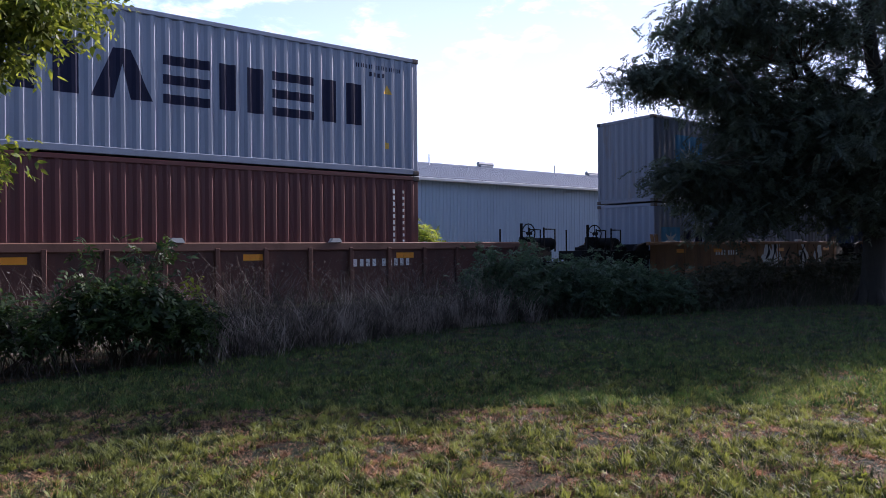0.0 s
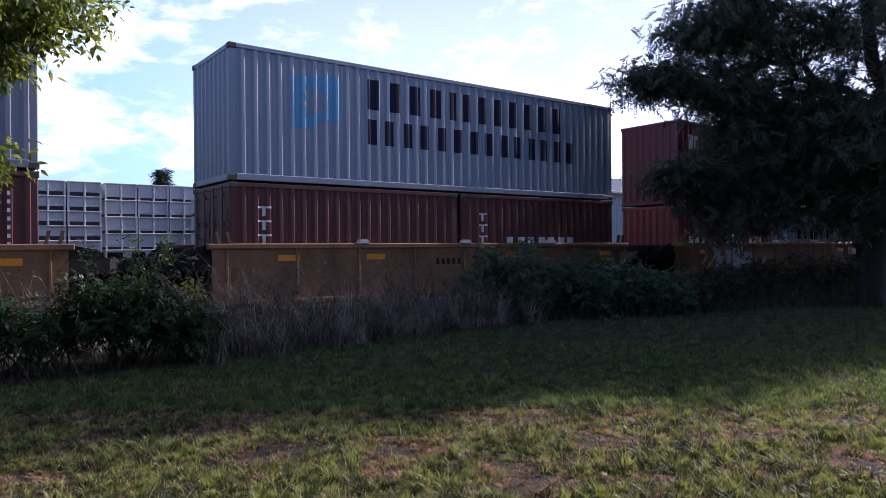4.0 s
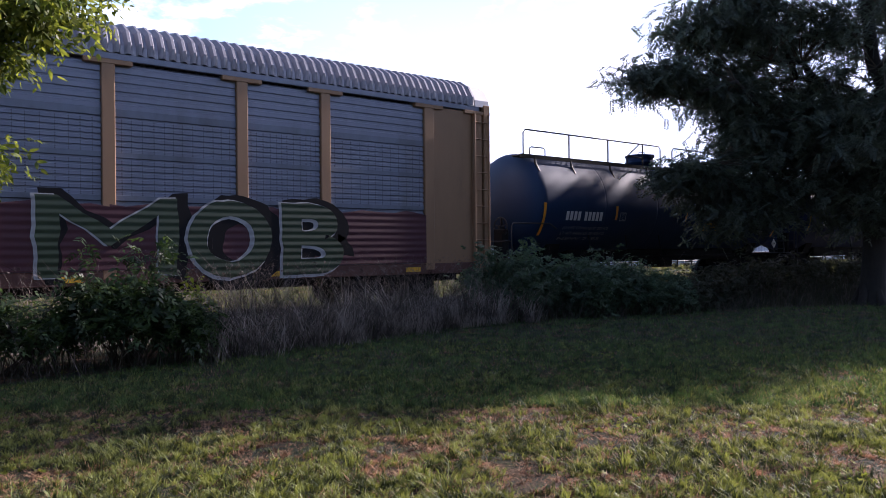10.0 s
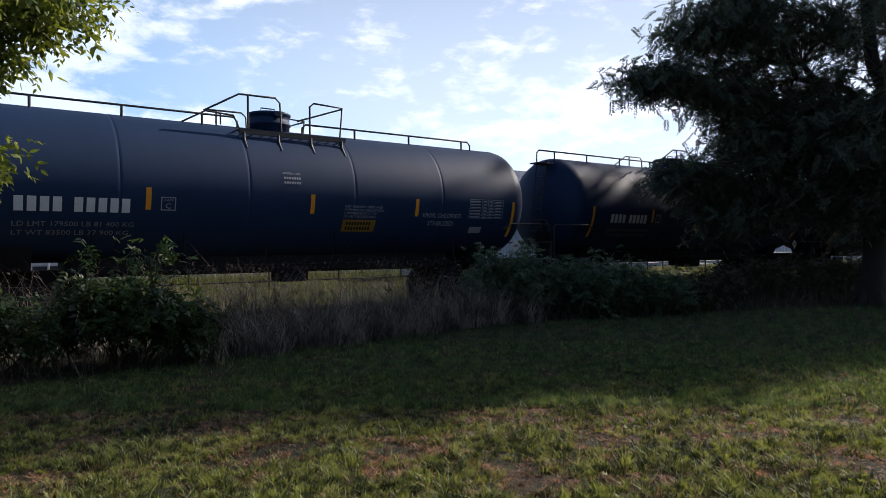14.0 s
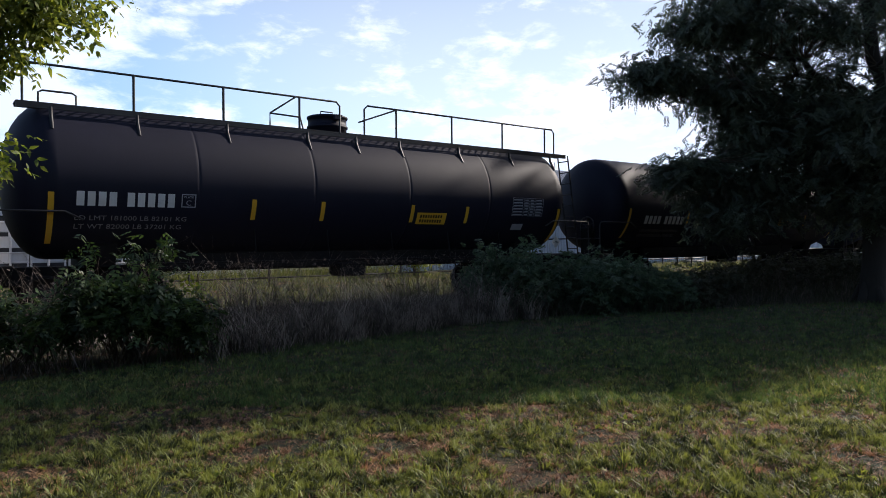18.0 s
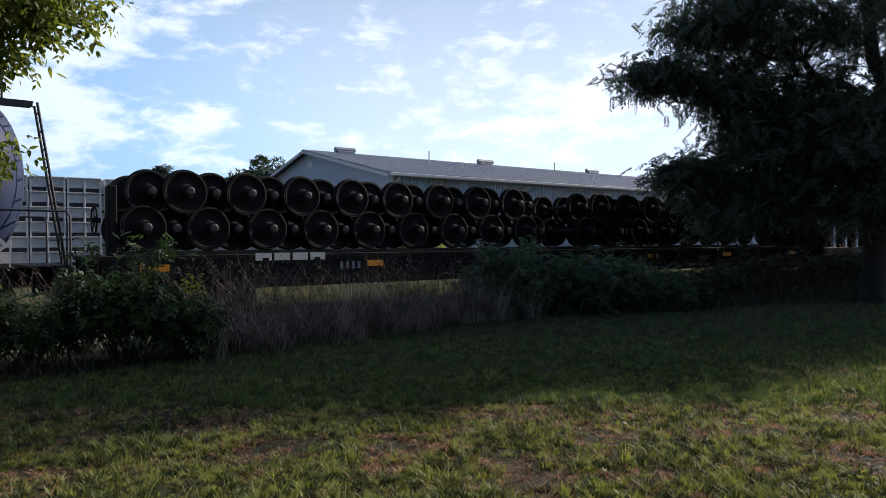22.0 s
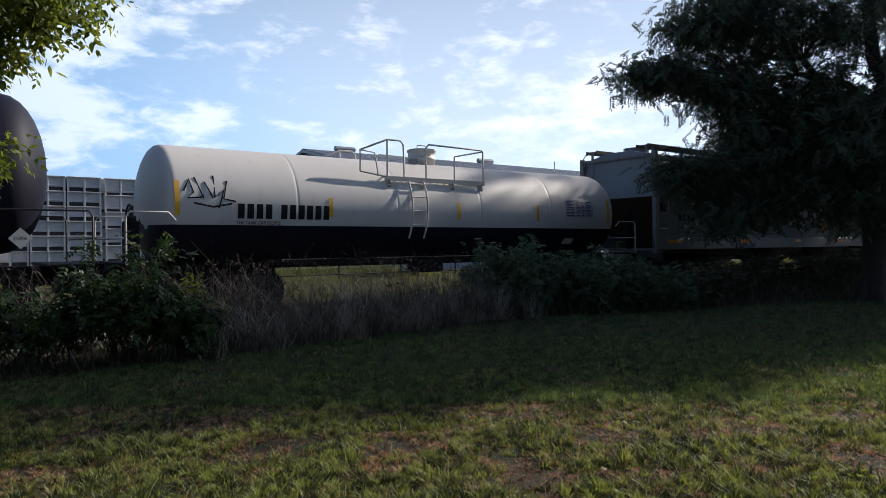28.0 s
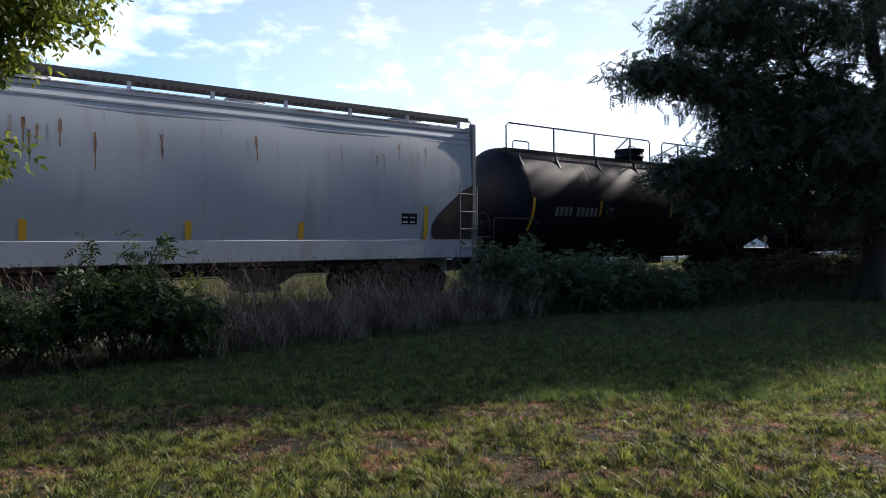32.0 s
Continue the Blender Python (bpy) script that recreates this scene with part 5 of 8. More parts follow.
def patch_on(surface, x0, x1, z0, z1, g=None, gap=0.006, nx=1, nz=1):
    """A painted field laid on a surface."""
    g = g or Geo()
    vs, fs = [], []
    for j in range(nz + 1):
        for i in range(nx + 1):
            px, pz = x0 + (x1 - x0) * i / nx, z0 + (z1 - z0) * j / nz
            y, zz = surface(px, pz)
            vs.append((px, y - gap, zz))
    for j in range(nz):
        for i in range(nx):
            a = j * (nx + 1) + i
            fs.append((a, a + 1, a + nx + 2, a + nx + 1))
    return g.add(vs, fs)


def bars_on(surface, x, z, count, w, h, gapx, groups=(), gap=0.006):
    """A row of plain bars in place of characters, each by itself."""
    out_ = []
    for i in range(count):
        if i in groups:
            x += w * 0.8
        out_.append(patch_on(surface, x + w * 0.1, x + w * 0.9, z, z + h, None, gap, 1, 3))
        x += w + gapx
    return out_


# ---- shipping containers ----
CORR, DEEP = 0.278, 0.036


def corr_y(u):
    """Depth of the corrugation at a run u along the panel, 0 outermost."""
    f = (u / CORR) % 1.0
    if f < 0.25:
        return 0.0
    if f < 0.5:
        return DEEP * (f - 0.25) / 0.25
    if f < 0.75:
        return DEEP
    return DEEP * (1.0 - f) / 0.25


def corr_steps(a, b):
    k0, k1 = math.floor(a / (CORR / 4)), math.ceil(b / (CORR / 4))
    return [a] + [k * CORR / 4 for k in range(k0 + 1, k1) if a < k * CORR / 4 < b] + [b]


def draped(polys, y_out, gap=0.004, base=0.0, fine=0.0):
    """Flat shapes painted on a corrugated side: sliced along the panel and laid into its folds."""
    g = Geo()
    for poly in polys:
        lo, hi = min(p[0] for p in poly), max(p[0] for p in poly)
        cuts = set(corr_steps(lo - base, hi - base)) | {p[0] - base for p in poly}
        cuts = sorted(c + base for c in cuts)

        def spans(x):
            zs = []
            for i in range(len(poly)):
                (xa, za), (xb, zb) = poly[i], poly[(i + 1) % len(poly)]
                if (xa <= x < xb) or (xb <= x < xa):
                    zs.append(za + (zb - za) * (x - xa) / (xb - xa))
            return sorted(zs)
        for a, b in zip(cuts, cuts[1:]):
            if b - a < 1e-5:
                continue
            e = (b - a) * 1e-3
            sa, sb = spans(a + e), spans(b - e)
            ya, yb = y_out + corr_y(a - base) - gap, y_out + corr_y(b - base) - gap
            for k in range(0, min(len(sa), len(sb)) - 1, 2):
                g.add([(a, ya, sa[k]), (b, yb, sb[k]), (b, yb, sb[k + 1]), (a, ya, sa[k + 1])], [(0, 1, 2, 3)])
    return g


def rect(x0, x1, z0, z1):
    return [(x0, z0), (x1, z0), (x1, z1), (x0, z1)]


def block_letters(x, z, widths, h, gapx, stroke=0.34):
    """Plain bars the size and colour of a maker's lettering."""
    out_ = []
    for w in widths:
        if w < 0.6:
            out_.append(rect(x + w * 0.08, x + w * 0.92, z, z + h))
        else:
            out_ += [rect(x, x + w * stroke, z, z + h), rect(x + w * (1 - stroke), x + w, z, z + h)]
        x += w + gapx
    return out_


def star(cx, cz, r, inner, n=7):
    return [(cx + (r if k % 2 == 0 else inner) * math.sin(math.pi * k / n), cz + (r if k % 2 == 0 else inner) * math.cos(math.pi * k / n)) for k in range(2 * n)]


CONT = {}


def container_pieces(L, Hc, doors):
    """Meshes of one size of container, without paint."""
    key = (L, Hc, doors)
    if key in CONT:
        return CONT[key]
    W = 2.438
    h = W / 2

    def side(y, sgn):
        g = Geo()
        xs = corr_steps(0.13, L - 0.13)
        z0, z1 = 0.15, Hc - 0.08
        vs = [(x, y + sgn * corr_y(x - 0.0), z0) for x in xs] + [(x, y + sgn * corr_y(x), z1) for x in xs]
        n = len(xs)
        return g.add(vs, [((i, i + 1, n + i + 1, n + i) if sgn > 0 else (i + 1, i, n + i, n + i + 1)) for i in range(n - 1)])

    def end(x, sgn):
        g = Geo()
        ys = corr_steps(-h + 0.12, h - 0.12)
        vs = [(x + sgn * corr_y(y), y, 0.15) for y in ys] + [(x + sgn * corr_y(y), y, Hc - 0.1) for y in ys]
        n = len(ys)
        return g.add(vs, [((i + 1, i, n + i, n + i + 1) if sgn > 0 else (i, i + 1, n + i + 1, n + i)) for i in range(n - 1)])

    def door_leaf(x, y0, y1):
        g = Geo().box(x + 0.01, x + 0.06, y0, y1, 0.16, Hc - 0.12, 0.01)
        for k in range(5):
            z = 0.3 + k * (Hc - 0.75) / 5
            g.box(x - 0.004, x + 0.012, y0 + 0.06, y1 - 0.06, z, z + (Hc - 0.75) / 5 - 0.12, 0.006)
        return g
    bars_ = []
    for y in (-0.85, -0.3, 0.3, 0.85):
        rods = Geo()
        bars_.append(rods)
        rods.cyl((-0.03, y, 0.1), (-0.03, y, Hc - 0.08), 0.018, 6)
        rods.box(-0.05, -0.012, y - 0.05, y + 0.28, 0.95, 1.0)
        for z in (0.3, 0.9, Hc - 0.9, Hc - 0.3):
            rods.box(-0.045, 0.0, y - 0.04, y + 0.04, z, z + 0.06)
    roof = Geo()
    n = int(L / 0.42)
    vs, fs = [], []
    for i in range(n * 2 + 1):
        x = 0.1 + (L - 0.2) * i / (n * 2)
        z = Hc - 0.03 + (0.018 if i % 2 else 0.0)
        vs += [(x, -h + 0.06, z), (x, h - 0.06, z)]
    fs = [(2 * i, 2 * i + 2, 2 * i + 3, 2 * i + 1) for i in range(n * 2)]
    roof.add(vs, fs)
    floor_ = Geo().box(0.1, L - 0.1, -h + 0.05, h - 0.05, 0.10, 0.15)
    post = Geo().box(-0.07, 0.07, -0.06, 0.06, 0.11, Hc - 0.11, 0.015)
    cast = Geo().box(-0.089, 0.089, -0.081, 0.081, -0.0, 0.118, 0.012)
    cast.box(-0.045, 0.045, -0.0835, -0.07, 0.035, 0.085)
    out = dict(near=side(-h + 0.012, 1), far=side(h - 0.012, -1), left=None if doors else end(0.02, 1), right=end(L - 0.02, -1),
               leaves=[door_leaf(0.0, -h + 0.08, -0.012), door_leaf(0.0, 0.012, h - 0.08)] if doors else [], rods=bars_ if doors else None, roof=roof, floor=floor_, post=post, cast=cast,
               rails=[Geo().box(0.16, L - 0.16, y - 0.03, y + 0.03, z - dz, z + dz, 0.012) for y in (-h + 0.032, h - 0.032) for z, dz in ((0.085, 0.07), (Hc - 0.055, 0.05))],
               headers=[Geo().box(x - 0.05, x + 0.05, -h + 0.1, h - 0.1, z - dz, z + dz, 0.012) for x in (0.065, L - 0.065) for z, dz in ((0.085, 0.07), (Hc - 0.06, 0.055))])
    CONT[key] = out
    return out


def container(label, L, Hc, material, doors=False, frame_mat=None):
    W = 2.438
    h = W / 2
    p = container_pieces(L, Hc, doors)
    c = thing("shipping_container", label, "container", "stacked shipping containers")
    fm = frame_mat or material
    part("side_panel", p["near"], material, c)
    part("side_panel", p["far"], material, c)
    if doors:
        for g in p["leaves"]:
            part("door", g, material, c)
        for g in p["rods"]:
            part("locking_bar", g, M_casting, c, "galvanised locking bar")
    else:
        part("end_panel", p["left"], material, c)
    part("end_panel", p["right"], material, c)
    part("roof", p["roof"], material, c)
    part("floor", p["floor"], M_casting, c)
    for g in p["rails"]:
        part("rail", g, fm, c)
    for g in p["headers"]:
        part("header", g, fm, c)
    pm, cm = p["post"].mesh("corner_post", fm), p["cast"].mesh("corner_casting", M_casting)
    for x in (0.089, L - 0.089):
        for y in (-h + 0.081, h - 0.081):
            part("corner_post", pm, fm, c, at=pose(x, y, 0))
            part("corner_casting", cm, M_casting, c, at=pose(x, y, 0, 0, 0, 0 if y < 0 else 180))
            part("corner_casting", cm, M_casting, c, at=pose(x, y, Hc - 0.118, 0, 0, 0 if y < 0 else 180))
    return c


SIDE = -1.219 + 0.012


def marks(c, polys, material, name="marking", label=""):
    return [part(name, draped([q], SIDE), material, c, label) for q in polys][-1]


def maker_marks_40(c, Hc, worn=False):
    """Square badge with a pale star, and large dark plain bars."""
    k = Hc / 2.896
    marks(c, [rect(1.22, 2.78, 0.70 * k, 2.32 * k)], M_sky, "badge", "light blue square badge")
    part("star", draped([star(2.0, 1.5 * k, 0.66 * k, 0.21 * k)], SIDE, 0.008), M_white, c, "white seven-pointed star")
    x, z0, z1 = 3.45, 1.1 * k, 2.06 * k
    out_ = []
    for w, form in zip((1.12, 1.10, 0.92, 0.95, 1.0, 1.02), "uwtutu"):
        if form == "w":      # a plain wedge
            out_.append([(x, z0), (x + w * 0.36, z0), (x + w * 0.5, z1 - 0.3 * k), (x + w * 0.64, z0), (x + w, z0), (x + w * 0.64, z1), (x + w * 0.36, z1)])
        elif form == "t":    # three level bars
            out_ += [rect(x, x + w, zz, zz + 0.19 * k) for zz in (z0, (z0 + z1) / 2 - 0.095 * k, z1 - 0.19 * k)]
        else:                # two upright bars
            out_ += [rect(x, x + w * 0.36, z0, z1), rect(x + w * 0.62, x + w, z0, z1)]
        x += w + 0.2
    marks(c, out_, M_navy, "letter_bar", "large plain navy bar")


def serial_marks(c, L, Hc, material=None, z=None):
    """Rows of small plain bars where a serial number stands."""
    material = material or M_white
    z = z or Hc - 0.42
    out = []
    for i in range(10):
        x = L - 1.75 + i * 0.115 + (0.1 if i > 3 else 0)
        out += [rect(x, x + 0.025, z, z + 0.1), rect(x + 0.05, x + 0.075, z, z + 0.1)]
    for i in range(4):
        x = L - 1.4 + i * 0.115
        out += [rect(x, x + 0.06, z - 0.18, z - 0.08)]
    marks(c, out, material, "serial_bar")
    marks(c, [[(L - 1.02, z - 0.55), (L - 0.78, z - 0.55), (L - 0.9, z - 0.32)]], M_yellow, "warning_label", "small yellow warning triangle")
    marks(c, [rect(L - 0.98, L - 0.86, 0.6, 0.75)], M_yellow, "label_plate", "small yellow plate")


def upright_serial(c, L, Hc):
    out = []
    for i in range(11):
        z = Hc - 0.35 - i * 0.15
        out += [rect(L - 0.78, L - 0.72, z - 0.1, z), rect(L - 0.5, L - 0.45, z - 0.09, z - 0.02)] if i < 9 else [rect(L - 0.78, L - 0.7, z - 0.1, z)]
    marks(c, out, M_white, "serial_bar")


LOW = 0.29
H85, H96, L40, L20 = 2.591, 2.896, 12.192, 6.058


def put_container(c, x0, z):
    roll(c, x0, TRACK_Y, RAIL_TOP + z)


# ---- well cars ----
def well_car(x0, label, sill_mat, ribs=False, tabs=((2.3, 0.3), (6.1, 0.3), (9.6, 0.3)), right_end=False, left_end=False, right_len=1.72, left_len=1.72):
    car = thing("well_car", label, "well car", "articulated well cars")
    a, b = -0.42 - (4.6 if ribs else 0), 12.62 + (3.4 if ribs else 0)
    zt, zb = 1.58, 0.32
    for s in (-1, 1):
        y = s * 1.36
        side = part("side_sill", Geo().box(a, b, min(y, y - s * 0.02), max(y, y - s * 0.02), zb, zt - 0.05), sill_mat, car)
        part("top_chord", Geo().box(a - 0.1, b + 0.1, min(y + s * 0.05, y - s * 0.1), max(y + s * 0.05, y - s * 0.1), zt - (0.18 if ribs else 0.12), zt, 0.02), M_chord if ribs else sill_mat, side)
        part("bottom_chord", Geo().box(a + 0.9, b - 0.9, min(y + s * 0.05, y - s * 0.15), max(y + s * 0.05, y - s * 0.15), zb - 0.06, zb + 0.06, 0.015), sill_mat, side)
        n = 20 if ribs else 9
        rib = Geo().box(-0.045 if ribs else -0.03, 0.045 if ribs else 0.03, min(y, y + s * (0.09 if ribs else 0.035)), max(y, y + s * (0.09 if ribs else 0.035)), zb + 0.06, zt - 0.12, 0.008).mesh("stiffener", sill_mat)
        for i in range(n):
            part("stiffener", rib, sill_mat, side, at=pose(-4.29 + 1.03 * i if ribs else a + 0.3 + (b - a - 0.6) * i / (n - 1), 0, 0))
    part("well_floor", Geo().box(a, b, -1.3, 1.3, 0.22, 0.28), M_frame, car)
    for e, s, ln in ((a, -1, left_len), (b, 1, right_len)):
        deck = Geo()
        o = e + s * ln
        deck.prism([(e, -1.36), (e + s * 0.7, -1.3), (o, -0.5), (o, 0.5), (e + s * 0.7, 1.3), (e, 1.36)], "z", 1.02, 1.30)
        deck.box(min(e, e + s * 0.06), max(e, e + s * 0.06), -1.3, 1.3, 0.3, 1.5)
        deck.box(min(e, o), max(e, o), -0.32, 0.32, 0.74, 1.06, 0.03)
        part("end_platform", deck, M_frame, car, "black end platform")
    hub = Geo()
    for e, s in ((a, -1), (b, 1)):
        for y in (-1.2, 1.2):
            hub.prism([(e + s * 0.05, 1.3), (e + s * 0.65, 1.3), (e + s * 0.5, 1.46), (e + s * 0.05, 1.56)], "y", y - 0.06, y + 0.06)
            hub.box(min(e + s * 0.75, e + s * 1.0), max(e + s * 0.75, e + s * 1.0), y * 0.75 - 0.12, y * 0.75 + 0.12, 1.3, 1.42, 0.02)
    part("deck_bracket", hub.apart(), M_frame, car)
    if not ribs:
        lug = Geo()
        for e, s in ((a, 1), (b, -1)):
            for d in (0.12, 0.34):
                lug.prism([(e + s * d, zt - 0.02), (e + s * (d + 0.05), zt - 0.02), (e + s * (d - 0.01), zt + 0.24), (e + s * (d - 0.06), zt + 0.24)], "y", -1.4, -1.3)
        part("guide_post", lug.apart(), sill_mat, car, "slanting tan guide post")
    truck(car, b + 1.35 + (0.3 if ribs else 0))
    if left_end:
        truck(car, a - 1.35)
        part("coupler", COUPLER[-1], M_frame, car, at=pose(a - left_len, 0, 0))
    if right_end:
        part("coupler", COUPLER[1], M_frame, car, at=pose(b + right_len, 0, 0))
    tags = Geo()
    for x in (1.0, 3.2, 7.6, 11.4):
        tags.box(x, x + 0.5, -1.372, -1.362, zt - 0.38, zt - 0.25)
    part("reflector", tags.apart(), M_orangetag, car, "orange reflector strip")
    tab = Geo()
    for x, w in tabs:
        tab.prism([(x, zt), (x + w, zt), (x + w - 0.06, zt + 0.09), (x + 0.06, zt + 0.09)], "y", -1.44, -1.30)
    part("guide_tab", tab.apart(), M_cream, car, "pale guide tab")
    roll(car, x0)
    return car


def end_stand(car, x, s, mat_=M_frame):
    """Brake stand, hand rails and steps at a car's end."""
    g = Geo()
    for y in (-1.15, -0.55, 0.75):
        g.cyl((x, y, 1.28), (x, y, 2.0), 0.028, 6)
    for y in (-1.15, -0.55):
        g.path([(x, y, 1.95), (x + s * 0.45, y, 1.95), (x + s * 0.45, y, 1.3)], 0.022, 6)
    g.box(x + s * 0.35 - 0.14, x + s * 0.35 + 0.14, -0.25, 0.15, 1.28, 1.75, 0.03)
    g.cyl((x + s * 0.1, -0.1, 1.3), (x + s * 0.1, -0.1, 2.15), 0.045, 8)
    part("handrail", g, mat_, car)
    part("brake_wheel", brake_wheel_geo(x + s * 0.2, -0.3, 1.85), mat_, car)
    part("air_reservoir", Geo().lathe([(-0.5, 0.02), (-0.46, 0.16), (-0.36, 0.2), (0.36, 0.2), (0.46, 0.16), (0.5, 0.02)], (x + s * 0.75, -0.3, 1.52), "y", 14), mat_, car)


def graffiti(car, x0, x1, z0, z1, seed, mats, y=-1.366):
    """Sprayed blocky shapes with darker strokes over them."""
    r = random.Random(seed)
    for m_ in mats:
        for k in range(7):
            cx, cz = r.uniform(x0, x1), r.uniform(z0 + 0.25, z1 - 0.2)
            big = mats.index(m_) == 0
            w, hgt, lean = (r.uniform(0.16, 0.38), r.uniform(0.3, 0.6), r.uniform(-0.25, 0.25)) if big else (r.uniform(0.04, 0.10), r.uniform(0.3, 0.55), r.uniform(-0.5, 0.5))
            lo, hi = max(z0, cz - hgt), min(z1, cz + hgt)
            yy = y - 0.004 * (1 + mats.index(m_)) - 0.0006 * k
            n = 6
            pts = []
            for i in range(n + 1):
                f = i / n
                u = cx + lean * (f - 0.5) + 0.10 * math.sin(f * 5 + k)
                e = w * (0.75 + 0.35 * math.sin(f * 7 + 2 * k))
                pts += [(u - e, yy, lo + (hi - lo) * f), (u + e, yy, lo + (hi - lo) * f)]
            g = Geo().add(pts, [(2 * i, 2 * i + 1, 2 * i + 3, 2 * i + 2) for i in range(n)])
            part("graffiti", g, m_, car, "sprayed graffiti stroke")


FLAT = lambda px, pz: (-1.366, pz)

wc = well_car(-2.2, "rust-brown well car with upright side ribs", M_sillbrown, ribs=True, right_end=True, right_len=1.55)
end_stand(wc, 16.6, 1)
part("character_bar", bars_on(FLAT, 10.2, 1.02, 9, 0.12, 0.17, 0.05, groups=(4,), gap=0.012), M_white, wc)
c = container("brown corrugated steel container in the well", L40, H96, M_brown)
upright_serial(c, L40, H96)
put_container(c, -2.2, LOW + 0.03)
c = container("pale grey corrugated container with large navy lettering", L40, H96, M_grey)
maker_marks_40(c, H96)
serial_marks(c, L40, H96, M_navy)
put_container(c, -2.2, LOW + 0.05 + H96)

WELLS = [
    (19.45, "yellow-brown well car with white and blue graffiti"),
    (35.10, "yellow-brown well car with faded lettering"),
    (50.74, "yellow-brown well car with orange reflectors"),
    (66.36, "yellow-brown well car with blue graffiti"),
    (82.03, "yellow-brown well car at the end of its set"),
]
for i, (x, lab) in enumerate(WELLS):
    w = well_car(x, lab, M_sill, tabs=((2.05, 1.95), (5.2, 2.1)) if i == 4 else ((2.95, 0.3), (6.0, 0.32), (9.05, 0.4)), left_end=i == 0, right_end=i == 4, left_len=2.3 if i == 0 else 1.36, right_len=2.0 if i == 4 else 1.36)
    if i == 0:
        graffiti(w, 6.6, 11.0, 0.45, 1.5, 3, [M_spraywhite, M_sprayblack])
        end_stand(w, -2.1, 1)
        part("character_bar", bars_on(FLAT, 3.3, 1.1, 8, 0.13, 0.17, 0.04, groups=(4,)), M_white, w)
    if i == 1:
        graffiti(w, 0.8, 4.5, 0.45, 1.3, 5, [M_spraywhite, M_sprayblack])
        part("character_bar", bars_on(FLAT, 4.2, 1.0, 7, 0.12, 0.15, 0.05), M_blackpaint, w)
    if i == 2:
        part("character_bar", bars_on(FLAT, 5.2, 1.05, 6, 0.12, 0.15, 0.05), M_blackpaint, w)
    if i == 3:
        graffiti(w, 1.0, 5.8, 0.4, 1.4, 8, [M_bluegrey, M_spraychalk])
        part("letter_bar", bars_on(FLAT, 6.9, 0.75, 3, 0.6, 0.55, 0.12), M_sprayred, w, "dark red bar")
    if i == 4:
        part("character_bar", bars_on(FLAT, 1.2, 1.0, 6, 0.12, 0.15, 0.05), M_blackpaint, w)
        end_stand(w, 14.0, 1)

# first unit: grey over two grey twenties
c = container("grey corrugated container with a star badge and large navy lettering", L40, H96, M_grey_worn)
maker_marks_40(c, H96)
serial_marks(c, L40, H96, M_navy)
put_container(c, 19.45, LOW + 0.04 + H85)
c = container("short grey container with a star badge in the well", L20, H85, M_grey)
marks(c, [rect(0.42, 1.42, 0.9, 1.78)], M_sky, "badge", "light blue square badge")
part("star", draped([star(0.92, 1.34, 0.4, 0.13)], SIDE, 0.008), M_white, c, "white seven-pointed star")
marks(c, block_letters(1.61, 1.22, [0.55, 0.52, 0.42, 0.46, 0.46, 0.5], 0.45, 0.11), M_navy, "letter_bar", "plain navy bar")
serial_marks(c, L20, H85, M_navy)
put_container(c, 19.45, LOW)
c = container("short pale grey container with one small line of lettering", L20, H85, M_grey_worn)
marks(c, block_letters(0.92, 1.96, [0.17] * 6, 0.17, 0.03) + block_letters(2.2, 1.96, [0.14] * 4, 0.17, 0.03), M_navy, "letter_bar", "small plain navy bar")
part("star", draped([star(0.64, 2.06, 0.13, 0.05)], SIDE, 0.006), M_sky, c, "small blue star")
serial_marks(c, L20, H85, M_navy)
put_container(c, 19.45 + 6.13, LOW)
# second unit: low grey over a blue and a brown twenty
c = container("dull grey container with a star badge and navy lettering", L40, H85, M_grey_worn)
maker_marks_40(c, H85)
serial_marks(c, L40, H85, M_navy)
part("graffiti", draped(block_letters(7.6, 0.42, [0.35, 0.4, 0.35], 0.22, 0.05), SIDE, 0.008), M_sprayblack, c, "small sprayed tag")
put_container(c, 35.10, LOW + 0.04 + H85)
c = container("short dark blue container with white serial bars", L20, H85, M_blue, doors=True)
serial_marks(c, L20, H85)
marks(c, [rect(4.6, 5.2, 1.7, 1.82), rect(0.52, 0.88, 1.9, 1.95)], M_white, "marking")
marks(c, [rect(0.5, 0.9, 1.98, 2.26)], M_shieldred, "badge", "small red badge")
part("badge_bar", draped([rect(0.54, 0.86, 2.02, 2.12)], SIDE, 0.008), M_white, c)
put_container(c, 35.10, LOW)
c = container("short brown container with an upright serial", L20, H85, M_brown)
upright_serial(c, L20, H85)
put_container(c, 35.10 + 6.13, LOW)
# third unit
c = container("blue-grey container with a torn star badge and two rows of lettering", L40, H96, M_bluegrey)
z = 1.3
marks(c, [rect(1.42, 2.0, z - 0.06, z + 1.1), rect(2.0, 2.6, z + 0.15, z + 1.2)], M_sky, "badge", "peeling light blue badge")
part("star", draped([star(2.0, z + 0.55, 0.45, 0.2)], SIDE, 0.008), M_grey, c, "worn pale star")
marks(c, block_letters(3.35, z + 0.55, [0.95, 0.95, 0.7, 0.8, 0.85, 0.9], 0.72, 0.28) + block_letters(3.35, z - 0.28, [0.75] * 7, 0.6, 0.3), M_navy, "letter_bar", "plain navy bar")
put_container(c, 50.74, LOW + 0.03 + H85)
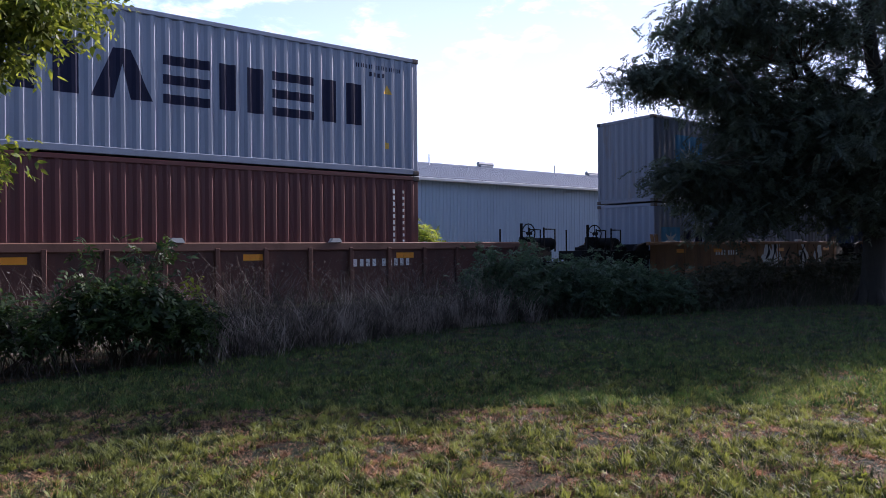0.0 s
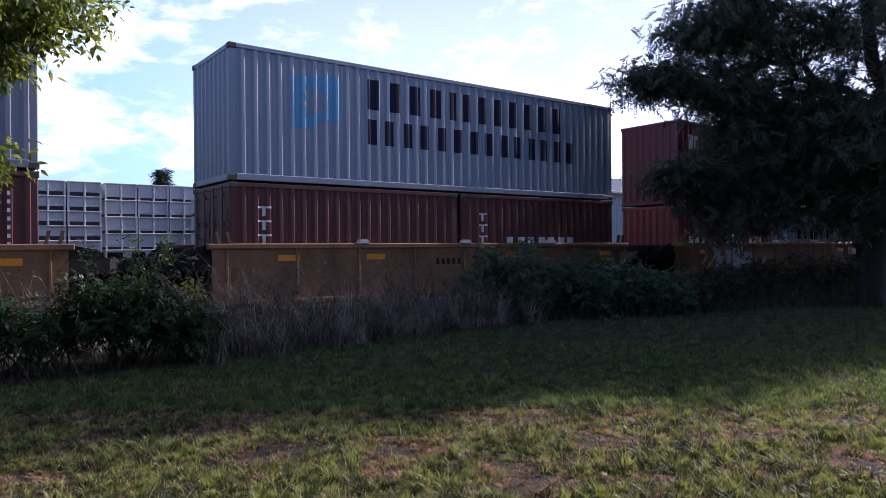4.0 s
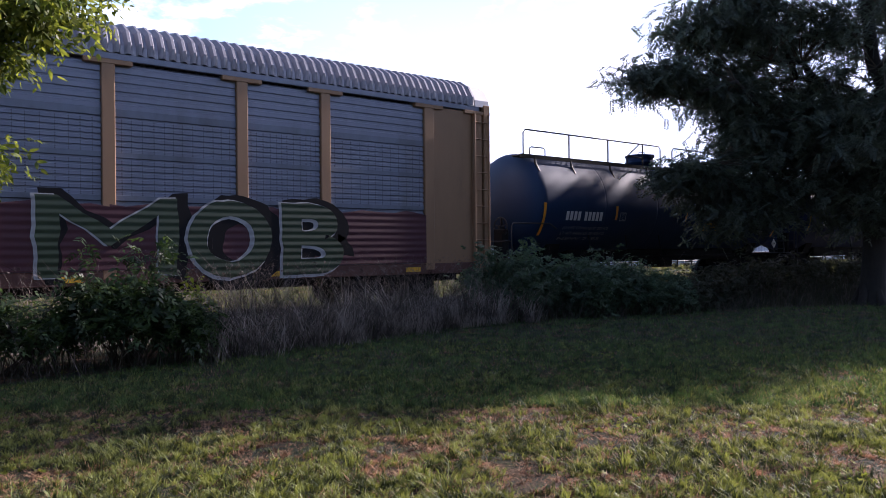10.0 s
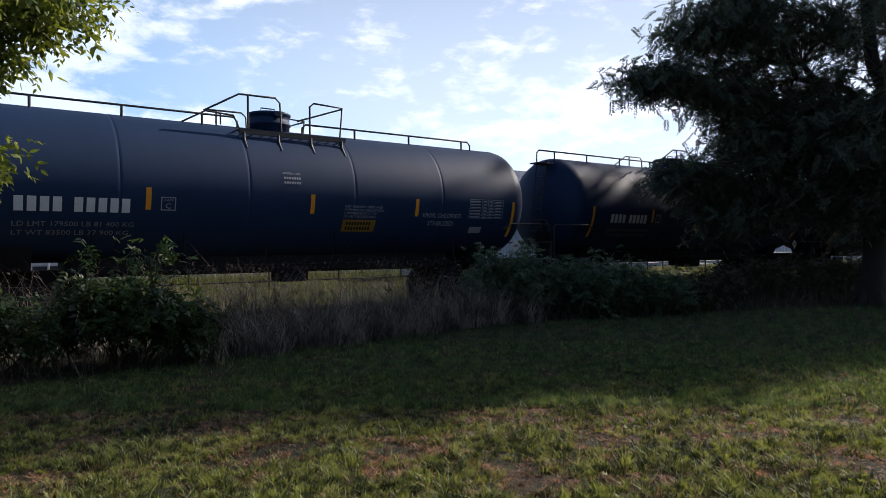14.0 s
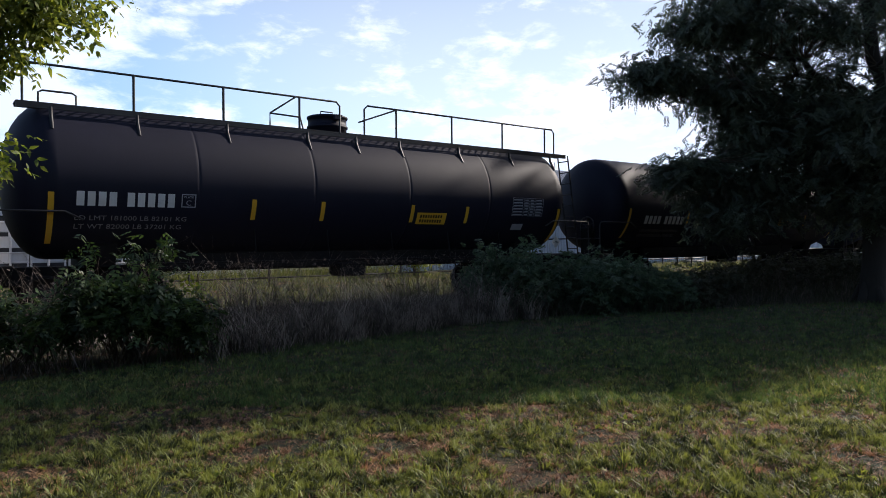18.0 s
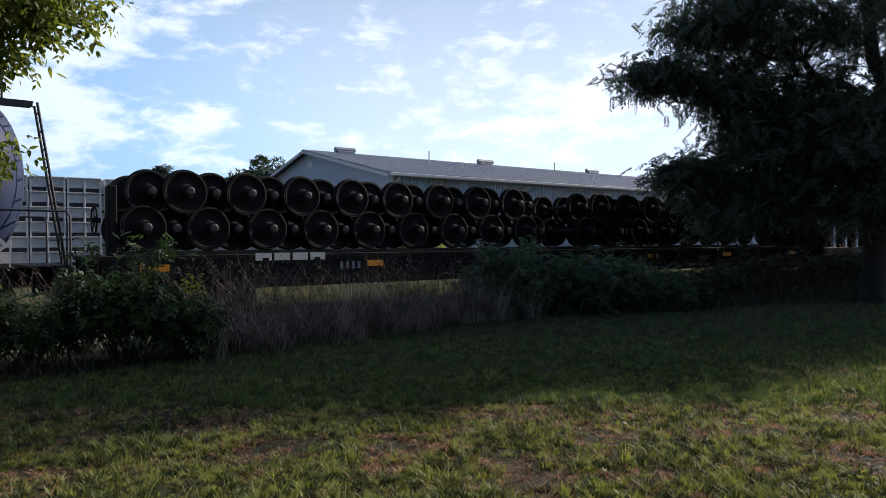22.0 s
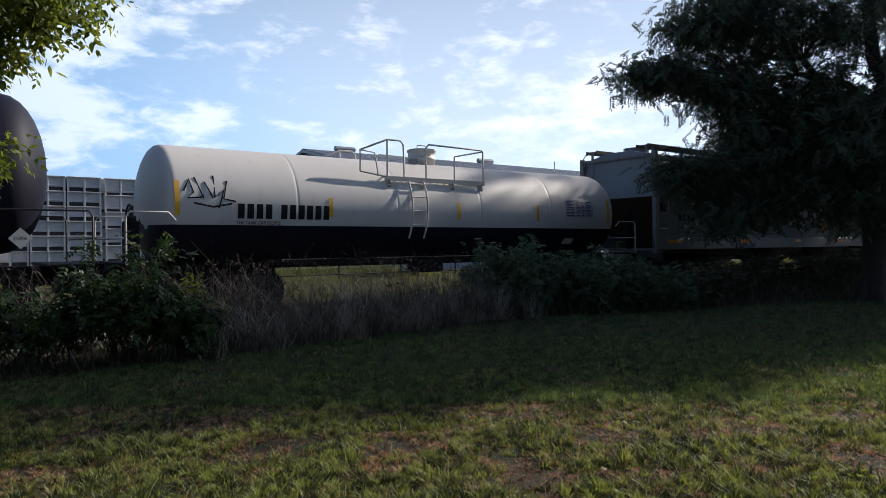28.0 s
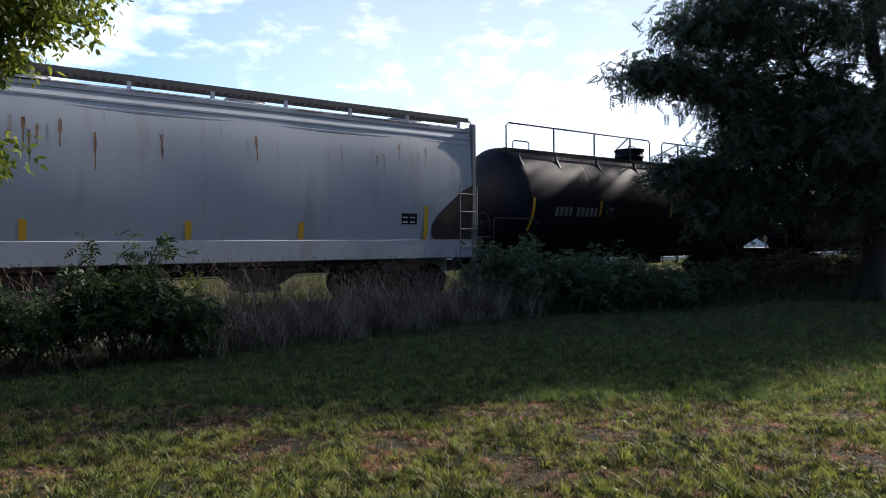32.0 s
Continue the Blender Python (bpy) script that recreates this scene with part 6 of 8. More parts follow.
for k in range(2):
    c = container("short rust-brown container with an upright white lettering", L20, H85, M_brown, doors=True)
    marks(c, [q for j in range(6) for q in (rect(0.62, 0.92, 2.05 - j * 0.3, 2.09 - j * 0.3), rect(0.73, 0.80, 1.88 - j * 0.3, 2.05 - j * 0.3))], M_white, "letter_bar", "plain white bar")
    if k:
        marks(c, block_letters(1.6, 1.2, [0.3] * 7, 0.26, 0.1), M_white, "letter_bar", "plain white bar")
    put_container(c, 50.74 + k * 6.13, LOW)
# fourth unit
c = container("glossy maroon corrugated container with a white maker's sign", L40, H96, M_red)
marks(c, block_letters(0.6, 1.92, [0.3, 0.36, 0.12], 0.5, 0.07), M_white, "letter_bar", "plain white bar")
upright_serial(c, L40, H96)
marks(c, [rect(L40 - 0.72, L40 - 0.36, 0.72, 1.06)], M_tanplate, "plate", "worn tan plate")
put_container(c, 66.36, LOW + 0.04 + H85)
c = container("short bright red container with white lettering shapes and a flag", L20, H85, M_orange)
marks(c, block_letters(0.58, 1.2, [0.3, 0.26, 0.3, 0.26, 0.24, 0.26, 0.26], 0.3, 0.11) + block_letters(4.46, 1.2, [0.26, 0.26, 0.26], 0.32, 0.09), M_white, "letter_bar", "plain white bar")
marks(c, [[(3.17, 1.68), (3.5, 1.5), (4.1, 1.48), (3.9, 1.38), (3.55, 1.34), (3.95, 1.2), (3.5, 1.12), (3.35, 1.4)]], M_white, "flag", "white flag shape")
marks(c, [rect(4.78, 5.66, 2.1, 2.22), rect(5.1, 5.45, 1.95, 2.06)], M_white, "serial_bar")
put_container(c, 66.36, LOW)
c = container("short pale blue-grey container with a star badge", L20, H85, M_grey)
marks(c, [rect(0.67, 1.49, 1.0, 1.84)], M_sky, "badge", "light blue square badge")
part("star", draped([star(1.08, 1.42, 0.36, 0.13)], SIDE, 0.008), M_white, c, "white seven-pointed star")
marks(c, block_letters(1.97, 1.44, [0.46, 0.42, 0.34, 0.38, 0.4, 0.44], 0.4, 0.1) + block_letters(1.97, 1.08, [0.42, 0.36, 0.42, 0.34, 0.42, 0.42, 0.42], 0.24, 0.1), M_navy, "letter_bar", "plain navy bar")
serial_marks(c, L20, H85, M_navy)
put_container(c, 66.36 + 6.13, LOW)
# fifth unit
c = container("blue-grey container with a bright star badge and navy lettering", L40, H96, M_bluegrey)
maker_marks_40(c, H96)
serial_marks(c, L40, H96, M_navy)
put_container(c, 82.03, LOW + 0.04 + H85)
for k in range(2):
    c = container("short rust-brown container with an upright white lettering", L20, H85, M_brown, doors=True)
    marks(c, [q for j in range(6) for q in (rect(0.62, 0.92, 2.15 - j * 0.3, 2.19 - j * 0.3), rect(0.73, 0.80, 1.98 - j * 0.3, 2.15 - j * 0.3))], M_white, "letter_bar", "plain white bar")
    put_container(c, 82.03 + k * 6.13, LOW)


# ---- autorack ----
def autorack(x0, length):
    car = thing("autorack_car", "yellow and galvanised covered autorack with sprayed lettering", "autorack")
    h, zb, zs, zr = 1.53, 0.80, 4.93, 5.86
    posts = [0.35, 1.85, 4.71, 6.65, 9.5, 12.37, 15.24, 18.07, 20.6, 22.5, 25.32, 26.85]
    holes = Geo()
    for s in (-1, 1):
        y = s * h
        for i, x in enumerate(posts):
            w = 0.14 if i in (0, 1, 10, 11) else 0.115
            p_ = part("post", Geo().box(x - w, x + w, y - 0.075, y + 0.075, zb + 0.1, zs, 0.012), M_rackyellow, car, "yellow side post")
            part("gusset", Geo().box(x - 0.42, x + 0.42, y - 0.085, y + 0.06, zs - 0.06, zs + 0.03, 0.01), M_rackyellow, p_)
        part("top_rail", Geo().box(0.3, length - 0.3, y - 0.05, y + 0.05, zs + 0.03, zs + 0.16, 0.012), M_galv, car)
        part("side_sill", Geo().box(0.3, length - 0.3, y - 0.06, y + 0.04, zb, zb + 0.26, 0.012), M_rackbrown, car)
        for i in range(1, 10):
            xa, xb = posts[i] + 0.12, posts[i + 1] - 0.12
            plate = i == 2 and s < 0
            rows = [(zb + 0.26, 2.36, 9, 0.035), (2.46, 3.16, 6, 0.03), (3.26, 3.92, 6, 0.03), (4.06, zs - 0.02, 5, 0.022)]
            for z_ in (2.36, 3.16, 3.92):
                if not (plate and z_ > 3):
                    wide = 0.14 if z_ > 3.5 else 0.1
                    part("band", Geo().box(xa, xb, y - 0.006, y + 0.02, z_, z_ + wide, 0.004), M_band, car, "flat band between the panels")
            for j, (za, zc, n, dep_) in enumerate(rows):
                if plate and j >= 2:
                    if j == 2:
                        part("badge_plate", Geo().box(xa, xb, y - 0.02, y + 0.02, 3.13, zs - 0.02, 0.006), M_rackyellow, car, "yellow badge plate")
                    continue
                g = Geo()
                zz, vs = [], []
                for k in range(n):
                    d = (zc - za) / n
                    b = za + k * d
                    zz += [(b, 0.0), (b + 0.55 * d, 0.0), (b + 0.62 * d, dep_), (b + 0.9 * d, dep_), (b + d, 0.0)]
                for q, dep in zz:
                    vs += [(xa, y - s * dep, q), (xb, y - s * dep, q)]
                g.add(vs, [((2 * k, 2 * k + 1, 2 * k + 3, 2 * k + 2) if s < 0 else (2 * k + 1, 2 * k, 2 * k + 2, 2 * k + 3)) for k in range(len(zz) - 1)])
                part("screen_panel", g, M_galv if j != 0 else M_band, car)
                if s < 0 and j in (1, 2):
                    for c_ in range(12):
                        hx = xa + (xb - xa) * (0.05 + 0.082 * c_) + 0.02 * math.sin(c_ * 5.0)
                        for r_ in range(n * 3):
                            hz = za + (r_ + 0.3) * (zc - za) / (n * 3)
                            if (r_ % 3) < 2:
                                holes.box(hx - 0.009, hx + 0.009, y - 0.004, y + 0.004, hz - 0.008, hz + 0.008)
    # raised dots whose near-black colour stands for the shade in the holes
    tagged(part("vent_hole_dot", holes, M_dark, car, "small dark dots in place of the shaded vent holes"), kind="stuff")
    roof = Geo()
    arc = [(-h - 0.06, zs + 0.15), (-h - 0.05, zs + 0.32), (-h + 0.12, zs + 0.60), (-h + 0.45, zs + 0.80), (-0.5, zr), (0.5, zr), (h - 0.45, zs + 0.80), (h - 0.12, zs + 0.60), (h + 0.05, zs + 0.32), (h + 0.06, zs + 0.15)]
    m_ = len(arc)
    n = int((length - 0.9) / 0.2)
    vs = []
    for i in range(n * 4 + 1):
        x = 0.45 + (length - 0.9) * i / (n * 4)
        lift = 0.07 if i % 4 in (1, 2) else 0.0
        for y, z in arc:
            k = lift if z > zs + 0.2 else lift * 0.4
            vs.append((x, y * (1 + k / 1.6), z + k * 0.8))
    roof.add(vs, [(i * m_ + j, (i + 1) * m_ + j, (i + 1) * m_ + j + 1, i * m_ + j + 1) for i in range(n * 4) for j in range(m_ - 1)])
    part("roof", roof, M_galv_roof, car, "corrugated galvanised roof")
    for x, s in ((0.0, -1), (length, 1)):
        cap = Geo()
        cap.prism(arc, "x", min(x, x - s * 0.6), max(x, x - s * 0.6))
        part("roof_cap", cap, M_capwhite, car, "white end cap of the roof")
        for y0, y1 in ((-h + 0.02, -0.05), (0.05, h - 0.02)):
            d_ = Geo().box(min(x - s * 0.05, x - s * 0.17), max(x - s * 0.05, x - s * 0.17), y0, y1, zb + 0.05, zs + 0.15, 0.03)
            door_ = part("end_door", d_, M_rackyellow, car, "tan folding end door")
            part("door_head", Geo().box(min(x - s * 0.01, x - s * 0.05), max(x - s * 0.01, x - s * 0.05), y0 + 0.02, y1 - 0.02, zs - 0.62, zs + 0.14, 0.01), M_capwhite, door_, "white painted head of the door")
        # near-black strip put in for the shade between the end doors
        part("door_gap_strip", Geo().box(min(x - s * 0.12, x - s * 0.2), max(x - s * 0.12, x - s * 0.2), -0.06, 0.06, zb + 0.05, zs + 0.15), M_dark, car, "dark strip in place of the shade between the end doors")
        for z_ in (1.6, 3.0, 4.4):
            part("door_hinge", Geo().box(min(x + s * 0.02, x - s * 0.06), max(x + s * 0.02, x - s * 0.06), -0.12, 0.12, z_, z_ + 0.07, 0.01), M_rackyellow, car)
        for y in (-h - 0.02, h + 0.02):
            part("corner_post", Geo().box(min(x, x - s * 0.2), max(x, x - s * 0.2), y - 0.08, y + 0.08, zb, zs + 0.2, 0.01), M_rackyellow, car)
        xl = (0.07, 0.54) if s < 0 else (length - 0.54, length - 0.07)
        part("ladder", ladder_geo(xl[0], xl[1], -h - 0.13, zb - 0.25, zs - 0.05, 0.42, 0.016, 0.03), M_rackyellow, car, "yellow end ladder")
        part("end_panel", Geo().box(min(x - s * 0.2, x - s * 1.75), max(x - s * 0.2, x - s * 1.75), -h - 0.01, -h + 0.03, zb + 0.26, zs), M_rackyellow, car)
        part("end_panel", Geo().box(min(x - s * 0.2, x - s * 1.75), max(x - s * 0.2, x - s * 1.75), h - 0.03, h + 0.01, zb + 0.26, zs), M_rackyellow, car)
    part("underframe", Geo().box(0.2, length - 0.2, -1.2, 1.2, 0.84, 1.02).box(0.2, length - 0.2, -0.35, 0.35, 0.55, 0.86).box(length * 0.35, length * 0.6, -1.0, -0.5, 0.5, 0.85, 0.03), M_frame, car)
    part("deck", Geo().box(0.3, length - 0.3, -h + 0.07, h - 0.07, 1.02, 1.08).box(0.3, length - 0.3, -h + 0.07, h - 0.07, 2.95, 3.0), M_frame, car)
    for x, s in ((0, -1), (length, 1)):
        part("coupler", COUPLER[s], M_frame, car, at=pose(x - s * 0.25, 0, 0))
    for x in (2.6, length - 2.6):
        truck(car, x)
    # badge: a shield of plain stripes
    cx, zt, zl, hw = 5.68, 4.82, 3.4, 0.66
    def shield(k):
        w, t, b = hw * k, zt - 0.08 * (1 - k) * 8, zl + 0.08 * (1 - k) * 8
        return [(cx, b), (cx + w * 0.35, b + 0.10), (cx + w * 0.8, b + 0.22), (cx + w, b + 0.55), (cx + w * 0.95, t - 0.45), (cx + w * 0.98, t - 0.16), (cx + w * 0.68, t), (cx + w * 0.36, t - 0.10), (cx, t - 0.06),
                (cx - w * 0.36, t - 0.10), (cx - w * 0.68, t), (cx - w * 0.98, t - 0.16), (cx - w * 0.95, t - 0.45), (cx - w, b + 0.55), (cx - w * 0.8, b + 0.22), (cx - w * 0.35, b + 0.10)]
    g = Geo()
    g.add([(u, -h - 0.026, v) for u, v in shield(1.0)], [tuple(range(16))])
    sh = part("shield", g, M_cream, car, "white-edged shield badge")
    pts = [p for p in shield(0.92)]
    tops = [p for p in pts if p[1] > 4.1]
    g = Geo().add([(u, -h - 0.030, v) for u, v in [(cx - 0.58, 4.12), (cx + 0.58, 4.12)] + tops], [tuple(range(len(tops) + 2))])
    part("field", g, M_shieldblue, sh, "blue field")
    part("field_bar", bars_on(lambda u, v: (-h - 0.031, v), cx - 0.4, 4.42, 5, 0.12, 0.13, 0.045), M_cream, sh)
    part("field_bar", bars_on(lambda u, v: (-h - 0.031, v), cx - 0.48, 4.2, 7, 0.1, 0.13, 0.04), M_cream, sh)
    g = Geo()
    for k in range(6):
        u = cx - 0.56 + k * 0.2
        zb_ = max(3.5, 3.45 + abs(u + 0.05 - cx) ** 2 * 0.75)
        g.add([(u, -h - 0.030, zb_), (u + 0.11, -h - 0.030, zb_), (u + 0.11, -h - 0.030, 4.1), (u, -h - 0.030, 4.1)], [(0, 1, 2, 3)])
    part("stripe", g.apart(), M_shieldred, sh, "red stripe")
    t_ = text_on(lambda u, v: (-h - 0.04, v), "BUILDING", 7.45, 4.17, 1.85, 0.27, bold=0.0)
    part("lettering", text_on(lambda u, v: (-h - 0.04, v), "AMERICA", 9.8, 4.17, 1.8, 0.27, None, bold=0.0), M_blackpaint, car, "dark blue slogan lettering")
    part("lettering", t_, M_blackpaint, car, "dark blue slogan lettering")
    # sprayed name along the foot
    band = lambda u, v: (-h - 0.078, v)
    r_ = random.Random(9)
    for xa, xb in zip([1.9] + posts[2:10], posts[2:10] + [25.2]):
        n = 9
        pts = []
        for i in range(n + 1):
            u = xa + (xb - xa) * i / n
            pts += [(u, -h - 0.078, zb + 0.27), (u, -h - 0.078, 2.28 + r_.uniform(-0.05, 0.05))]
        part("graffiti", Geo().add(pts, [(2 * i, 2 * i + 2, 2 * i + 3, 2 * i + 1) for i in range(n)]), M_sprayred, car, "dark red sprayed ground")
    for word, xa, xb in (("R", 3.3, 4.85), ("E", 5.15, 6.85), ("D", 7.18, 9.1), ("E", 10.1, 11.9), ("Y", 11.95, 13.7), ("E", 13.85, 15.5), ("M", 16.85, 19.3), ("O", 19.45, 21.2), ("B", 21.4, 22.9)):
        for k, (m_2, grow, dx) in enumerate(((M_sprayblack, 0.12, 0.16), (M_spraychalk, 0.02, -0.035), (M_spraygreen, 0.0, 0.012))):
            part("graffiti", text_on(lambda u, v: (-h - 0.082 - 0.004 * k, v), word, xa - grow + dx, zb + 0.16 - grow, xb - xa + 2 * grow, 1.47 + 2 * grow, None, 0.006, (0.10, 0.055, 0.035)[k] * (0.0 if word in "M" else 1.0), rough=(0.05, 0.022, 0.02)[k]), m_2, car, ("black shadow", "white outline", "green fill")[k] + " of a sprayed letter")
    for row in range(2):
        pts = [(0.8 + 0.7 * i / 60 + 0.06 * math.sin(i * 0.93), -h - 0.024, 1.95 - row * 0.5 + 0.13 * math.sin(i * 0.71 + row)) for i in range(61)]
        part("graffiti", Geo().path(pts, 0.018, 4), M_sprayviolet, car, "looped violet sprayed tag")
    for cx_, cz_, q in ((2.42, 1.7, 0.2), (2.75, 1.42, 0.12), (6.95, 1.5, 0.12), (9.55, 1.6, 0.14), (13.2, 1.4, 0.13), (16.2, 1.55, 0.16)):
        ring = [(cx_, cz_ + q), (cx_ + q * 0.2, cz_ + q * 0.2), (cx_ + q * 0.6, cz_), (cx_ + q * 0.2, cz_ - q * 0.2), (cx_, cz_ - q), (cx_ - q * 0.2, cz_ - q * 0.2), (cx_ - q * 0.6, cz_), (cx_ - q * 0.2, cz_ + q * 0.2), (cx_, cz_ + q)]
        part("graffiti", Geo().path([(u, -h - 0.096, v) for u, v in ring], 0.012, 4), M_spraywhite, car, "outlined white sprayed star")
    tg = Geo()
    for x in (1.0, 6.4, 9.2, 13.8, 17.2, 21.0, 24.6):
        tg.box(x, x + 0.42, -h - 0.075, -h - 0.062, zb + 0.06, zb + 0.17)
    part("reflector", tg.apart(), M_yellow, car, "yellow reflector strip")
    part("character_bar", bars_on(lambda u, v: (-h - 0.066, v), 6.95, zb + 0.03, 10, 0.13, 0.16, 0.05, groups=(4,)), M_white, car)
    roll(car, x0)


autorack(98.6, 27.25)


# ---- tank cars ----
def halves_of(geo, x):
    """The pieces of a rail before and behind x."""
    out_ = {}
    for g in geo.apart():
        n = len(g.v)
        key = (sum(v[0] for v in g.v) / n > x, sum(v[1] for v in g.v) / n > 0.2)
        out_.setdefault(key, Geo()).add(g.v, g.f, True)
    return list(out_.values())


def tank_car(x0, length, paint, label, R=1.5, zc=2.72, rails="full", dome_x=None, strips=(), strip_z=-0.05, number=(1.5, 2.0), number_z=-0.52, ink="white", weights=None, cargo=None, capacity=None, insulation=None, panel=None, orange=None, white=False, plate=None, bright=False):
    """length: tank over its heads. rails: full walkway, near rail or platform alone."""
    car = thing("tank_car", label, "tank car", "tank cars")
    tm, rm = M_tank[paint], M_rail_white if white else M_rail_black
    hd = R * (0.3 if white else 0.5)
    prof = []
    for k in range(9):
        a = math.pi / 2 * k / 8
        prof.append((hd - hd * math.cos(a), max(0.001, R * math.sin(a))))
    prof.append((hd + 0.05, R))
    # ring courses
    n = 5
    for k in range(1, n):
        x = hd + (length - 2 * hd) * k / n
        prof += [(x - 0.06, R), (x - 0.02, R), (x - 0.008, R - 0.004), (x + 0.008, R - 0.004), (x + 0.02, R), (x + 0.06, R)]
    prof.append((length - hd - 0.05, R))
    for k in range(8, -1, -1):
        a = math.pi / 2 * k / 8
        prof.append((length - hd + hd * math.cos(a), max(0.001, R * math.sin(a))))
    shell = Geo().lathe(prof, (0, 0, zc), "x", 64)
    part("tank", shell, tm, car)

    def skin(px, pz):
        d = max(-0.98 * R, min(0.98 * R, pz - zc))
        return (-math.sqrt(max(0.01, R * R - d * d)) - 0.006, pz)
    if white:
        g = Geo()
        cut = -0.33 * R
        rings = []
        for px_, pr in prof:
            pr += 0.007
            a1 = math.asin(max(-1.0, min(1.0, cut / pr)))
            rings.append([(px_, -pr * math.cos(a), zc + pr * math.sin(a)) for a in (-math.pi - a1 + (math.pi + 2 * a1) * k / 32 for k in range(33))])
        for ra, rb in zip(rings, rings[1:]):
            for k in range(32):
                g.add([ra[k], ra[k + 1], rb[k + 1], rb[k]], [(0, 1, 2, 3)], True)
        part("lower_band", g, M_tank["black"], car, "black lower band")
    # saddles, stub sills, platforms
    for x, s in ((0.0, -1), (length, 1)):
        o = x + s * 0.62
        sill = Geo().box(min(x - s * 2.9, o), max(x - s * 2.9, o), -0.3, 0.3, 0.72, 1.08, 0.02)
        sill.prism([(-0.7, 1.06), (0.7, 1.06), (R * 0.6, zc - R * 0.80), (0.6, zc - R * 0.93), (0, zc - R * 1.0), (-0.6, zc - R * 0.93), (-R * 0.6, zc - R * 0.80)], "x", x - s * 1.6 - 0.28, x - s * 1.6 + 0.28)
        part("stub_sill", sill, M_frame, car)
        plat = Geo().box(min(x - s * 0.1, o), max(x - s * 0.1, o), -1.45, 1.45, 1.08, 1.13, 0.01)
        for y in (-1.42, 1.42):
            plat.box(min(o - s * 0.35, o), max(o - s * 0.35, o), y - 0.03, y + 0.03, 0.45, 1.1, 0.01)
            plat.cyl((o - s * 0.35, y, 0.48), (o, y, 0.48), 0.02, 6)
        part("end_platform", plat, M_frame, car)
        rl = Geo()
        for y in (-1.45, 1.45):
            rl.path([(o - s * 0.05, y, 1.1), (o - s * 0.05, y, 2.0), (o - s * 0.12, y, 2.1), (x - s * (0.2 if white else 0.9), y, 2.1), (x - s * (0.35 if white else 1.2), y * 0.98, 1.95)], 0.02, 6)
        rl.path([(o, -1.45, 1.6), (o, 1.45, 1.6)], 0.018, 6)
        part("end_handrail", rl, rm if white else M_rail_black, car)
        part("coupler", COUPLER[s], M_frame, car, at=pose(o - s * 0.3, 0, 0))
        truck(car, x - s * 1.55)
    part("brake_wheel", brake_wheel_geo(-0.35, -0.75, 2.0), M_rail_black, car)
    part("brake_stand", Geo().box(-0.45, -0.2, -0.95, -0.55, 1.13, 1.95, 0.03).cyl((-0.3, -0.75, 1.9), (-0.3, -0.75, 2.25), 0.03, 6), M_frame, car)
    # plain dark block added to fill the space under the belly
    part("belly_block", Geo().box(2.5, length - 2.5, -0.62, 0.62, 0.93, zc - R + 0.13, 0.06), M_frame, car)
    lower = Geo().cyl((2.6, -1.32, 1.12), (length - 2.6, -1.32, 1.12), 0.022, 6)
    lower.cyl((2.6, 1.32, 1.12), (length - 2.6, 1.32, 1.12), 0.022, 6)
    for k in range(6):
        x = 2.8 + (length - 5.6) * k / 5
        for s in (-1, 1):
            lower.path([(x, s * 1.32, 1.12), (x, s * R * 0.8, zc - R * 0.62)], 0.016, 5)
    lower.box(length * 0.5 - 0.35, length * 0.5 + 0.35, -0.9, -0.35, 0.72, 1.05, 0.04)
    lower.cyl((length * 0.5, 0, 0.75), (length * 0.5, 0, zc - R + 0.05), 0.16, 10)
    part("side_rod", lower, M_frame, car)
    # dome and platform
    dx = dome_x if dome_x is not None else length / 2
    top = zc + R
    dr = 0.40 if white else 0.5
    dome = Geo().lathe([(top - 0.14, 0.001), (top - 0.14, dr - 0.03), (top + 0.10, dr - 0.03), (top + 0.105, dr), (top + 0.15, dr), (top + 0.155, dr - 0.03), (top + 0.33, dr - 0.03), (top + 0.335, dr), (top + 0.38, dr), (top + 0.40, dr - 0.04), (top + 0.41, 0.001)], (dx, 0, 0), "z", 24)
    dome.box(dx - 0.1, dx + 0.1, -dr - 0.07, -dr + 0.02, top + 0.26, top + 0.38, 0.01)
    dome.path([(dx - 0.28, -0.2, top + 0.40), (dx - 0.28, -0.2, top + 0.48), (dx + 0.05, -0.2, top + 0.48), (dx + 0.05, -0.2, top + 0.40)], 0.015, 6)
    part("manway_housing", dome, tm if not white else M_rail_white, car)
    wz = top - (0.15 if rails == "full" else 0.52 if white else 0.20)
    xa, xb = (0.2, length + 0.05) if rails == "full" else (dx - 1.9, dx + 1.2) if white else (dx - 1.1, dx + 1.45)
    wy0, wy1 = (-1.22, -0.86) if white else (-1.04, -0.66)
    for s in (-1,) if rails == "full" else (-1, 1):
        walkw = Geo()
        y0, y1 = sorted((-s * wy0, -s * wy1))
        nb = int((xb - xa) / 0.22)
        walkw.box(xa, xb, y0, y0 + 0.035, wz - 0.09, wz + 0.02).box(xa, xb, y1 - 0.035, y1, wz - 0.05, wz + 0.02)
        for k in range(nb + 1):
            x = xa + (xb - xa) * k / nb
            walkw.box(x - 0.012, x + 0.012, y0, y1, wz - 0.015, wz + 0.01)
        for k in range(3):
            y = y0 + (y1 - y0) * (k + 1) / 4
            walkw.box(xa, xb, y - 0.008, y + 0.008, wz - 0.01, wz + 0.01)
        wk = part("walkway", walkw, M_rail_black if not white else M_rail_white, car, "grated walkway")
